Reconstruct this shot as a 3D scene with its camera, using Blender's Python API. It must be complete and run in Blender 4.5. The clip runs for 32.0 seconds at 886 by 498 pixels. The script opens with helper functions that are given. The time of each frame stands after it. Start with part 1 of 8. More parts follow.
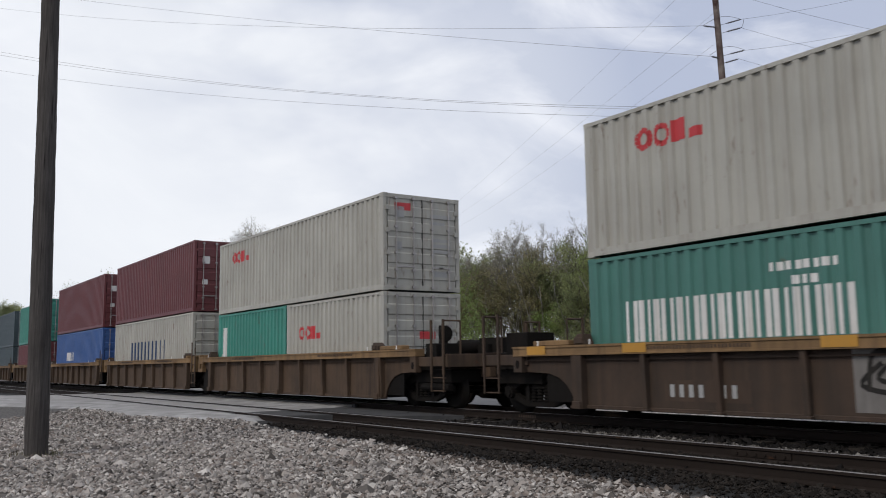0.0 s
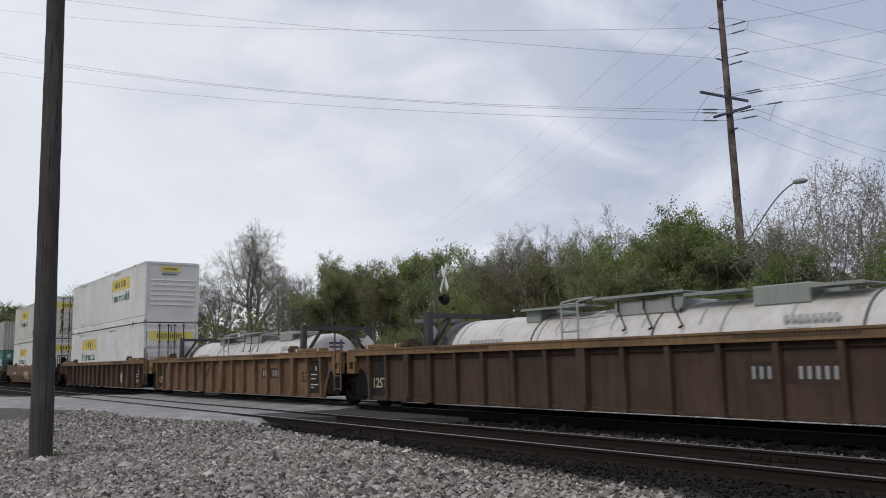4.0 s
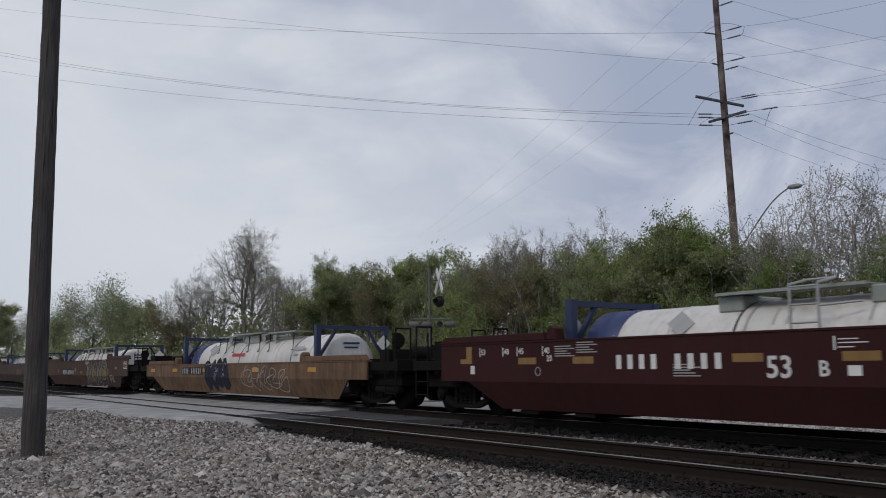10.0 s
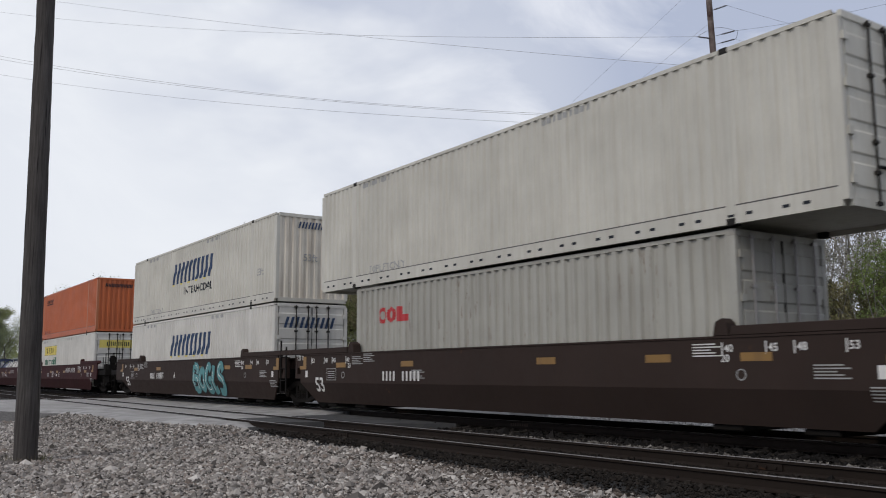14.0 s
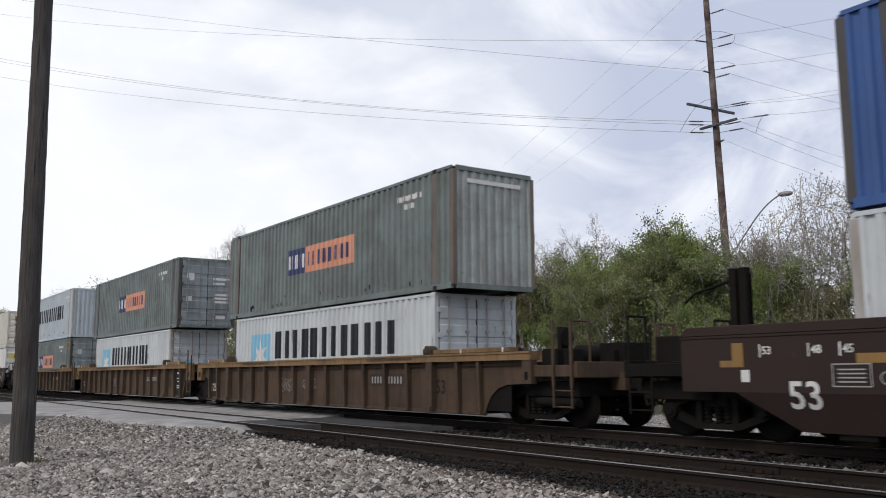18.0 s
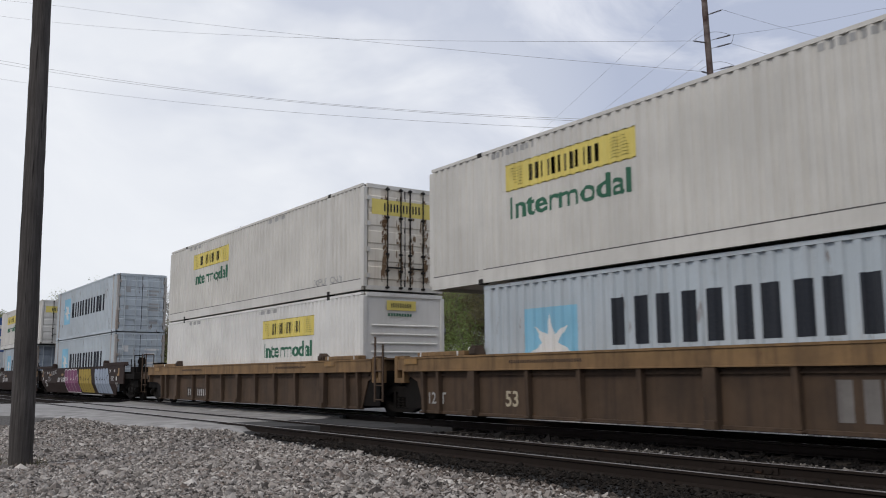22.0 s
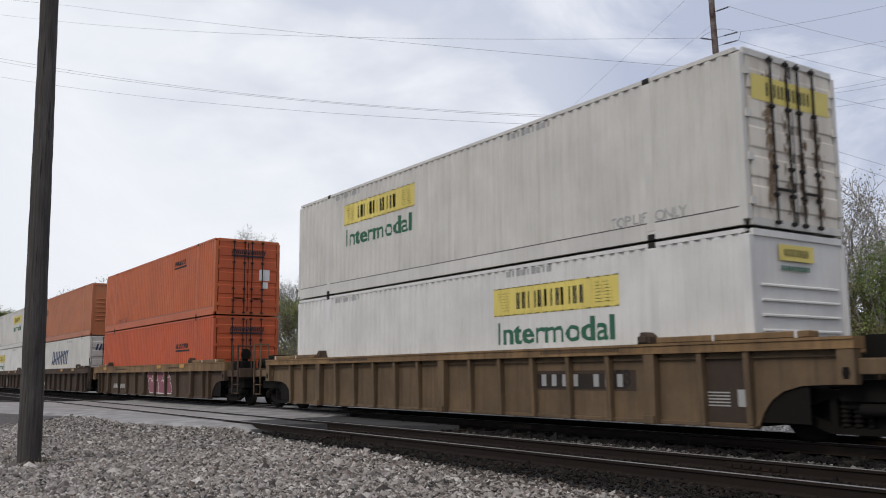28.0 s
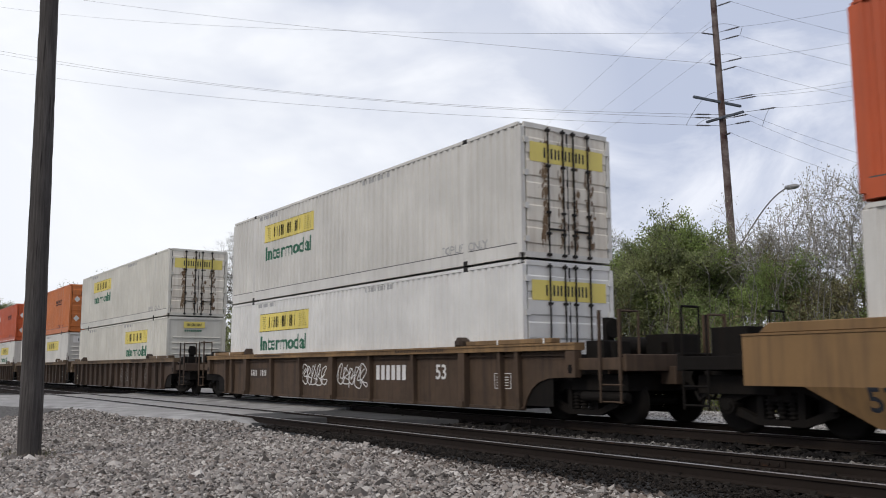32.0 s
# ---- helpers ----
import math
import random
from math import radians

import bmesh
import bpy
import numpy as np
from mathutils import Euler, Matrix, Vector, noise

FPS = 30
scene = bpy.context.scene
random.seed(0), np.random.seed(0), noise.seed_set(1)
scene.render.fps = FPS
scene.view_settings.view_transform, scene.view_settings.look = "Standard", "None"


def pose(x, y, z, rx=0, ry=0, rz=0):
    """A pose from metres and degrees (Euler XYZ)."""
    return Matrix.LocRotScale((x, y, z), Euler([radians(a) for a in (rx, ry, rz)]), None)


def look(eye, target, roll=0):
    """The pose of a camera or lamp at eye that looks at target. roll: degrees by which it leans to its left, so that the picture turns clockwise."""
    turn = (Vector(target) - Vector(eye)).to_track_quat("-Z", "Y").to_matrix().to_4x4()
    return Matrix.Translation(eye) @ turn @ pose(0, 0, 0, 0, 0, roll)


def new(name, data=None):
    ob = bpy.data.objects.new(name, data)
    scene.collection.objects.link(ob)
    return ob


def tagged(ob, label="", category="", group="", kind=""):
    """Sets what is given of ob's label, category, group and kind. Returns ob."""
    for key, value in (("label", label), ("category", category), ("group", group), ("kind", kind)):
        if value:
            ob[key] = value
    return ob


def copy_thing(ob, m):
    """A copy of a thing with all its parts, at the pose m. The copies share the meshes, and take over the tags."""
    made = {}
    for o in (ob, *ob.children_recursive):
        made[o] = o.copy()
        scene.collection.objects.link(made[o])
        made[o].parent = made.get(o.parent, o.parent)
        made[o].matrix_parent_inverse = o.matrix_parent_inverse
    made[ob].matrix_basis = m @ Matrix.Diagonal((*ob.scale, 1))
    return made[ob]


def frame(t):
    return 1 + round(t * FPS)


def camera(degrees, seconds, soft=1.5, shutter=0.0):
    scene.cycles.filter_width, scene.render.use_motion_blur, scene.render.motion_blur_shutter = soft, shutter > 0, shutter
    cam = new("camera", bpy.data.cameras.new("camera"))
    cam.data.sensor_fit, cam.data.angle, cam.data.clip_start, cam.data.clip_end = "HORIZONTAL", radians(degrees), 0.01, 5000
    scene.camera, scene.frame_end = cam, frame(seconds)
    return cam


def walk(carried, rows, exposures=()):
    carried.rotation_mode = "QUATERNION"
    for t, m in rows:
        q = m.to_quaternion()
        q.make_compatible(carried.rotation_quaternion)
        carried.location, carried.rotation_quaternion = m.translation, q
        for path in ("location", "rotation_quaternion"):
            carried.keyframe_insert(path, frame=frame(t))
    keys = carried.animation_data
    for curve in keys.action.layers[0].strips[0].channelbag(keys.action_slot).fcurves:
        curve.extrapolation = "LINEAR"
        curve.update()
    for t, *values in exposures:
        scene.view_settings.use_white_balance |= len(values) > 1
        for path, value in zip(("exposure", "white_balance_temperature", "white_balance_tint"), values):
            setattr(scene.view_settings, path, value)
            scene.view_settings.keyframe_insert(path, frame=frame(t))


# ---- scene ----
cam = camera(53.2, 32.0, soft=1.0, shutter=0.07)
EYE = (0.0, 0.0, 1.124)
# seconds, heading to the left of straight across the tracks, tilt up, lean: a hand-held stand beside the tracks
TURNS = [
    (0, 55.93, 7.43, -0.79), (0.5, 55.98, 7.44, -0.78), (1, 55.99, 7.46, -0.77), (1.5, 56.00, 7.47, -0.74), (2, 56.02, 7.48, -0.71), (2.5, 56.06,
    7.49, -0.70), (3, 56.09, 7.51, -0.70), (3.5, 56.13, 7.52, -0.72), (4, 56.19, 7.56, -0.71), (4.5, 56.21, 7.60, -0.71), (6.5, 56.32, 7.60, -0.71),
    (7, 56.33, 7.62, -0.64), (7.5, 56.29, 7.64, -0.57), (8, 56.17, 7.65, -0.51), (8.5, 56.03, 7.65, -0.42), (9, 55.95, 7.66, -0.34), (9.5, 55.90,
    7.68, -0.30), (10, 55.86, 7.70, -0.30), (10.5, 55.82, 7.73, -0.30), (11, 55.78, 7.75, -0.30), (11.5, 55.74, 7.78, -0.31), (12, 55.71, 7.81,
    -0.33), (12.5, 55.66, 7.84, -0.32), (13, 55.60, 7.87, -0.33), (13.5, 55.54, 7.89, -0.34), (15.5, 55.40, 8.01, -0.24), (16, 55.37, 8.03, -0.30),
    (16.5, 55.36, 8.05, -0.30), (17, 55.36, 8.06, -0.28), (17.5, 55.34, 8.07, -0.26), (18, 55.32, 8.10, -0.23), (18.5, 55.30, 8.12, -0.22), (19,
    55.28, 8.13, -0.23), (19.5, 55.27, 8.13, -0.22), (20, 55.26, 8.14, -0.21), (20.5, 55.27, 8.15, -0.23), (21, 55.27, 8.16, -0.27), (21.5, 55.26,
    8.16, -0.30), (22, 55.25, 8.16, -0.35), (22.5, 55.30, 8.16, -0.44), (23, 55.43, 8.17, -0.48), (23.5, 55.55, 8.17, -0.47), (24, 55.57, 8.16,
    -0.53), (24.5, 55.52, 8.14, -0.61), (25, 55.48, 8.13, -0.63), (25.5, 55.46, 8.12, -0.58), (27.5, 55.68, 8.12, -0.54), (28, 55.68, 8.04, -0.38),
    (28.5, 55.64, 7.92, -0.35), (29, 55.59, 7.80, -0.31), (29.5, 55.56, 7.72, -0.23), (30, 55.57, 7.69, -0.20), (30.5, 55.60, 7.69, -0.20), (31,
    55.65, 7.68, -0.17), (31.5, 55.68, 7.67, -0.15), (32, 55.69, 7.67, -0.19),
]


def stance(yaw, pitch, roll):
    return Matrix.Translation(EYE) @ pose(0, 0, 0, 90 + pitch, 0, yaw) @ pose(0, 0, 0, 0, 0, roll)


walk(cam, [(t, stance(y, p, r)) for t, y, p, r in TURNS],
     exposures=[(0, -0.02, 6500, 10), (1, -0.04, 6500, 10), (2, -0.1, 6500, 10), (2.6, -0.02, 6500, 10), (3.4, -0.1, 6450, 10), (4.5, -0.25, 6380, 10), (7, -0.36, 6300, 10), (9, -0.44, 6290, 10), (11.3, -0.5, 6290, 10), (12.2, -0.42, 6350, 10), (13, -0.12, 6420, 10), (15.5, -0.1, 6500, 10), (17, 0.14, 6600, 10), (18, 0.15, 6600, 10), (19, -0.06, 6550, 10), (20, 0.08, 6500, 10), (21, 0.04, 6500, 10), (22, -0.08, 6500, 10), (23, -0.1, 6500, 10), (25, -0.14, 6450, 10), (27.5, -0.06, 6500, 10), (29, 0.02, 6550, 10), (31, 0.03, 6560, 10), (32, 0.1, 6550, 10)])

# ---- light: an overcast sky with brighter breaks ----
world = bpy.data.worlds.new("overcast_sky")
scene.world = world
world.use_nodes = True
wt = world.node_tree
wt.nodes.clear()


def wnode(kind, **kw):
    n = wt.nodes.new(kind)
    for k, v in kw.items():
        n.inputs[k].default_value = v
    return n


w_out = wnode("ShaderNodeOutputWorld")
w_bg = wnode("ShaderNodeBackground", Strength=1.0)
w_co = wnode("ShaderNodeTexCoord")
w_sky = wnode("ShaderNodeTexSky")
w_sky.sky_type, w_sky.sun_disc, w_sky.sun_elevation, w_sky.sun_rotation = "NISHITA", False, radians(48), radians(200)
w_map = wnode("ShaderNodeMapping", Scale=(1.0, 1.0, 2.2), Location=(1.7, 0.4, 0.3))
w_n1 = wnode("ShaderNodeTexNoise", Scale=3.0, Detail=7.0, Roughness=0.57, Distortion=0.8)
w_r1 = wnode("ShaderNodeValToRGB")
w_r1.color_ramp.elements[0].position, w_r1.color_ramp.elements[0].color = 0.42, (0.50, 0.555, 0.705, 1)
w_r1.color_ramp.elements[1].position, w_r1.color_ramp.elements[1].color = 0.61, (0.84, 0.87, 0.96, 1)
# a wide bright break in the clouds, low beyond the crossing
w_dot = wnode("ShaderNodeVectorMath")
w_dot.operation = "DOT_PRODUCT"
w_dot.inputs[1].default_value = Vector((-0.93, 0.28, 0.21)).normalized()
w_glow = wnode("ShaderNodeMapRange")
for k, v in (("From Min", 0.87), ("From Max", 0.995), ("To Min", 0.0), ("To Max", 0.82)):
    w_glow.inputs[k].default_value = v
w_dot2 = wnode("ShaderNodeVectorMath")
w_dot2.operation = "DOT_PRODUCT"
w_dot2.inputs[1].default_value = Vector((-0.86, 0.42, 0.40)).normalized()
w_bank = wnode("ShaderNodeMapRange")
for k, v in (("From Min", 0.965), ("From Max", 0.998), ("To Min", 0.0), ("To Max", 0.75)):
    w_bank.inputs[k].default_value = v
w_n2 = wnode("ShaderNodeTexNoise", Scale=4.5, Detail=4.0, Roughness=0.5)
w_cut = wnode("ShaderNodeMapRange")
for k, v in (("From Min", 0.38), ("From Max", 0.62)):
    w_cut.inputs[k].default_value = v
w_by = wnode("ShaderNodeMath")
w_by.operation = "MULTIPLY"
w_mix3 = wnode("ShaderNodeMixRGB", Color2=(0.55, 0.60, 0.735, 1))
w_mix = wnode("ShaderNodeMixRGB", Color2=(1.0, 1.02, 1.05, 1))
w_mix2 = wnode("ShaderNodeMixRGB", Fac=0.06)
w_gain = wnode("ShaderNodeMixRGB", Fac=1.0, Color2=(0.1, 0.1, 0.1, 1))
w_gain.blend_type = "MULTIPLY"
for a, b in ((w_co.outputs["Generated"], w_map.inputs["Vector"]), (w_map.outputs[0], w_n1.inputs["Vector"]), (w_n1.outputs[0], w_r1.inputs[0]),
             (w_co.outputs["Generated"], w_dot.inputs[0]), (w_dot.outputs["Value"], w_glow.inputs[0]), (w_glow.outputs[0], w_mix.inputs[0]),
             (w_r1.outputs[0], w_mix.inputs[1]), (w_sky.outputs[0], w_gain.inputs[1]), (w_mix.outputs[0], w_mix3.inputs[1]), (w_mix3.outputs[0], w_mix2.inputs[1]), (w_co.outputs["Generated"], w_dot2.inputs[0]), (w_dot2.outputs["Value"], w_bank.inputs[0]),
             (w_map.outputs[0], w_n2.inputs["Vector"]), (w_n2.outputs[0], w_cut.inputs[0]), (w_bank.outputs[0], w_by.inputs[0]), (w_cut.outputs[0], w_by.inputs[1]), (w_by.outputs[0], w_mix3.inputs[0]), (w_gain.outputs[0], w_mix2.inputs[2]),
             (w_mix2.outputs[0], w_bg.inputs[0]), (w_bg.outputs[0], w_out.inputs[0])):
    wt.links.new(a, b)
sun = new("sun", bpy.data.lights.new("sun", "SUN"))
sun.data.energy, sun.data.angle, sun.data.color = 1.3, radians(18), (1.0, 0.93, 0.83)
sun.matrix_world = look((-10, -26, 36), (-20, 12, 0))

# ---- materials ----
def shader(name, rough=0.6, metal=0.0):
    m = bpy.data.materials.new(name)
    m.use_nodes = True
    b = m.node_tree.nodes["Principled BSDF"]
    b.inputs["Roughness"].default_value, b.inputs["Metallic"].default_value = rough, metal
    return m, m.node_tree, b


def node(nt, kind, ins=None, **kw):
    n = nt.nodes.new(kind)
    for k, v in kw.items():
        setattr_plain(n, k, v)
    for k, v in (ins or {}).items():
        if hasattr(v, "is_output"):
            nt.links.new(v, n.inputs[k])
        else:
            n.inputs[k].default_value = v
    return n


def setattr_plain(n, k, v):
    if k == "op":
        n.operation = v
    elif k == "blend":
        n.blend_type = v


def mixc(nt, fac, a, b, blend="MIX"):
    return node(nt, "ShaderNodeMixRGB", {0: fac, 1: a, 2: b}, blend=blend).outputs[0]


def ramp(nt, fac, p0, p1, c0=(0, 0, 0, 1), c1=(1, 1, 1, 1)):
    r = node(nt, "ShaderNodeValToRGB", {0: fac})
    e = r.color_ramp.elements
    e[0].position, e[0].color, e[1].position, e[1].color = p0, c0, p1, c1
    return r.outputs[0]


def rgba(c, k=1.0):
    return (c[0] * k, c[1] * k, c[2] * k, 1)


def coords(nt, scale=(1, 1, 1)):
    """Object space in metres, shifted from object to object."""
    tc, oi = node(nt, "ShaderNodeTexCoord"), node(nt, "ShaderNodeObjectInfo")
    shift = node(nt, "ShaderNodeVectorMath", {0: tc.outputs["Object"], 1: node(nt, "ShaderNodeVectorMath", {0: oi.outputs["Random"], 1: (37, 11, 53)}, op="MULTIPLY").outputs[0]}, op="ADD")
    return node(nt, "ShaderNodeVectorMath", {0: shift.outputs[0], 1: scale}, op="MULTIPLY").outputs[0], oi.outputs["Random"]


def noise_tex(nt, vec, scale, detail=4.0, rough=0.55):
    return node(nt, "ShaderNodeTexNoise", {"Vector": vec, "Scale": scale, "Detail": detail, "Roughness": rough}).outputs[0]


def bump(nt, b, height, strength, dist=0.01):
    nt.links.new(node(nt, "ShaderNodeBump", {"Height": height, "Strength": strength, "Distance": dist}).outputs[0], b.inputs["Normal"])


def paint(name, c, dirt=0.25, dirt_c=(0.12, 0.10, 0.08), rust=0.0, rough=0.5, fade=0.12, metal=0.0, runs=0.0):
    """Weathered paint on steel: fading, streaks that run down, specks of rust."""
    m, nt, b = shader(name, rough, metal)
    b.inputs["Specular IOR Level"].default_value = 0.5 if rough < 0.65 else 0.2 if max(c) > 0.06 else 0.1
    v, rnd = coords(nt)
    vs, _ = coords(nt, (2.2, 2.2, 0.16))
    col = mixc(nt, ramp(nt, noise_tex(nt, v, 0.7), 0.35, 0.7), rgba(c, 1 - fade), rgba(c, 1 + fade * 0.6))
    col = mixc(nt, node(nt, "ShaderNodeMath", {0: ramp(nt, noise_tex(nt, vs, 3.0, 5.0), 0.46, 0.78), 1: dirt}, op="MULTIPLY").outputs[0], col, rgba(dirt_c))
    col = mixc(nt, node(nt, "ShaderNodeMath", {0: noise_tex(nt, v, 28.0, 3.0), 1: 0.16}, op="MULTIPLY").outputs[0], col, rgba(dirt_c))
    if rust > 0.09:
        grime = ramp(nt, noise_tex(nt, v, 0.9, 7.0, 0.65), 0.42, 0.66)
        col = mixc(nt, node(nt, "ShaderNodeMath", {0: grime, 1: 0.55}, op="MULTIPLY").outputs[0], col, rgba(dirt_c))
    if rust:
        spots = ramp(nt, noise_tex(nt, v, 2.6, 7.0, 0.68), 0.66 - 0.1 * rust, 0.74 - 0.1 * rust)
        col = mixc(nt, node(nt, "ShaderNodeMath", {0: spots, 1: min(1, 0.5 + rust)}, op="MULTIPLY").outputs[0], col, (0.10, 0.045, 0.022, 1))
    if runs:
        # scrapes that bleed rust down the sheet, in clusters
        vr, _ = coords(nt, (1.0, 1.0, 0.2))
        cut = node(nt, "ShaderNodeMath", {0: ramp(nt, noise_tex(nt, vr, 8.5, 3.0, 0.6), 0.62, 0.68), 1: ramp(nt, noise_tex(nt, v, 0.8, 3.0), 0.45, 0.6)}, op="MULTIPLY").outputs[0]
        col = mixc(nt, node(nt, "ShaderNodeMath", {0: cut, 1: runs}, op="MULTIPLY").outputs[0], col, (0.13, 0.075, 0.045, 1))
    nt.links.new(col, b.inputs["Base Color"])
    nt.links.new(node(nt, "ShaderNodeMapRange", {0: noise_tex(nt, v, 6.0), 3: rough - 0.1, 4: rough + 0.15}).outputs[0], b.inputs["Roughness"])
    bump(nt, b, noise_tex(nt, v, 14.0, 3.0), 0.12, 0.006)
    return m


def rough_stuff(name, c1, c2, scale=3.0, rough=0.9, bump_s=0.5, bump_scale=30.0, c3=None, dist=0.02):
    m, nt, b = shader(name, rough)
    b.inputs["Specular IOR Level"].default_value = 0.2
    v, rnd = coords(nt)
    col = mixc(nt, ramp(nt, noise_tex(nt, v, scale, 6.0, 0.6), 0.36, 0.66), rgba(c1), rgba(c2))
    if c3:
        col = mixc(nt, ramp(nt, noise_tex(nt, v, scale * 0.17, 4.0), 0.42, 0.66), col, rgba(c3))
    nt.links.new(col, b.inputs["Base Color"])
    bump(nt, b, noise_tex(nt, v, bump_scale, 5.0), bump_s, dist)
    return m


def by_piece(name, cols, rough=0.9, island=True, trans=0.0, clump=0.0):
    """Colour that differs from piece to piece."""
    m, nt, b = shader(name, rough)
    b.inputs["Specular IOR Level"].default_value = 0.15
    src = node(nt, "ShaderNodeNewGeometry").outputs["Random Per Island"] if island else node(nt, "ShaderNodeObjectInfo").outputs["Random"]
    r = node(nt, "ShaderNodeValToRGB", {0: src})
    e = r.color_ramp.elements
    while len(e) < len(cols):
        e.new(0.5)
    for i, c in enumerate(cols):
        e[i].position, e[i].color = i / (len(cols) - 1), rgba(c)
    v, _ = coords(nt)
    col = mixc(nt, 0.35, r.outputs[0], mixc(nt, noise_tex(nt, v, 18.0), rgba((0.5, 0.5, 0.5)), rgba((1.4, 1.35, 1.3))), "MULTIPLY")
    if clump:
        # light and dark tufts, and whole limbs ahead of or behind the rest in leaf
        tuft_n, limb_n = noise_tex(nt, v, clump, 3.0, 0.6), noise_tex(nt, v, clump * 0.25, 2.0)
        col = mixc(nt, 1.0, col, ramp(nt, tuft_n, 0.36, 0.64, rgba((0.66, 0.66, 0.65)), rgba((1.24, 1.24, 1.2))), "MULTIPLY")
        col = mixc(nt, 1.0, col, ramp(nt, limb_n, 0.38, 0.62, rgba((0.84, 0.86, 0.86)), rgba((1.16, 1.12, 1.05))), "MULTIPLY")
    nt.links.new(col, b.inputs["Base Color"])
    if trans:
        thin = node(nt, "ShaderNodeBsdfTranslucent", {0: col})
        mix = node(nt, "ShaderNodeMixShader", {0: trans, 1: b.outputs[0], 2: thin.outputs[0]})
        nt.links.new(mix.outputs[0], nt.nodes["Material Output"].inputs[0])
    return m


WHITE = paint("white_container_paint", (0.63, 0.61, 0.56), 0.26, (0.30, 0.27, 0.22), 0.0)
WHITE2 = paint("clean_white_container_paint", (0.70, 0.688, 0.65), 0.16, (0.34, 0.31, 0.27), 0.0)
CREAM = paint("aged_white_container_paint", (0.60, 0.58, 0.51), 0.3, (0.30, 0.25, 0.18), 0.0)
STAINED = paint("rust_stained_white_paint", (0.74, 0.69, 0.59), 0.45, (0.30, 0.19, 0.10), 0.06)
ORANGE = paint("orange_container_paint", (0.49, 0.112, 0.026), 0.36, (0.20, 0.07, 0.04), 0.0)
LIGHT_ORANGE = paint("light_orange_container_paint", (0.54, 0.155, 0.03), 0.34, (0.22, 0.09, 0.05), 0.0)
RED_ORANGE = paint("red_orange_container_paint", (0.50, 0.085, 0.018), 0.25, (0.16, 0.05, 0.03), 0.0)
PALE_ORANGE = paint("faded_orange_container_paint", (0.44, 0.15, 0.06), 0.3, (0.22, 0.10, 0.05), 0.0)
OOGREY = paint("grey_white_container_paint", (0.41, 0.40, 0.352), 0.42, (0.20, 0.17, 0.13), 0.08, runs=0.6)
TEAL2 = paint("dull_green_container_paint", (0.06, 0.185, 0.15), 0.3, (0.05, 0.09, 0.08), 0.05)
TANST = paint("tan_stencil_paint", (0.50, 0.43, 0.30), 0.3, (0.2, 0.16, 0.12))
TEAL = paint("green_container_paint", (0.033, 0.235, 0.178), 0.3, (0.06, 0.10, 0.08), 0.05, runs=0.45)
MAROON = paint("maroon_container_paint", (0.13, 0.028, 0.03), 0.3, (0.06, 0.03, 0.03), 0.04)
BLUE = paint("blue_container_paint", (0.035, 0.10, 0.29), 0.25, (0.02, 0.03, 0.06), 0.03)
DARKTEAL = paint("dark_slate_container_paint", (0.05, 0.075, 0.085), 0.3, (0.05, 0.05, 0.05), 0.05)
MBLUE = paint("pale_blue_grey_container_paint", (0.46, 0.52, 0.56), 0.25, (0.28, 0.23, 0.18), 0.06, runs=0.75)
MGREY = paint("grey_blue_container_paint", (0.28, 0.325, 0.38), 0.25, (0.14, 0.12, 0.10), 0.05)
MWHITE = paint("pale_grey_container_paint", (0.55, 0.595, 0.61), 0.25, (0.34, 0.28, 0.21), 0.06, runs=0.75)
PGREY = paint("grey_green_container_paint", (0.172, 0.21, 0.198), 0.38, (0.05, 0.045, 0.035), 0.1, runs=0.5)
PEND = paint("pale_grey_green_end_paint", (0.36, 0.405, 0.385), 0.5, (0.12, 0.10, 0.08), 0.1)
GRIME = paint("brown_door_grime", (0.13, 0.075, 0.04), 0.6, (0.3, 0.22, 0.14), 0.2, 0.8)
PDOOR = paint("slate_blue_door_paint", (0.27, 0.31, 0.32), 0.5, (0.09, 0.085, 0.075), 0.12)
BLACK = paint("black_paint", (0.018, 0.018, 0.018), 0.2, rough=0.68)
YELLOW = paint("yellow_panel_paint", (0.74, 0.61, 0.15), 0.12, (0.4, 0.3, 0.08))
GREEN = paint("dark_green_lettering", (0.025, 0.13, 0.075), 0.1, (0.2, 0.2, 0.18), rough=0.68)
NAVY = paint("navy_lettering", (0.022, 0.05, 0.12), 0.1, (0.2, 0.2, 0.18), rough=0.68)
CHAR = paint("charcoal_lettering", (0.018, 0.022, 0.03), 0.12, (0.15, 0.15, 0.15), rough=0.68)
REDM = paint("red_lettering", (0.52, 0.03, 0.035), 0.15, (0.3, 0.1, 0.1))
SKYB = paint("sky_blue_panel_paint", (0.22, 0.50, 0.66), 0.2, (0.3, 0.35, 0.4))
SALMON = paint("salmon_panel_paint", (0.70, 0.30, 0.18), 0.15, (0.4, 0.3, 0.2))
WHITEL = paint("white_stencil_paint", (0.72, 0.71, 0.68), 0.2, (0.25, 0.2, 0.16))
FADEDL = paint("faded_grey_lettering", (0.33, 0.33, 0.32), 0.3, (0.45, 0.43, 0.4))
OCHRE = paint("ochre_spray_paint", (0.21, 0.135, 0.05), 0.4, (0.07, 0.045, 0.03), rough=0.7)
CREAMLINE = paint("cream_spray_paint", (0.36, 0.31, 0.22), 0.4, (0.12, 0.09, 0.06), rough=0.7)
DULLAMBER = paint("grimy_amber_reflector", (0.27, 0.15, 0.038), 0.5, (0.1, 0.06, 0.035))
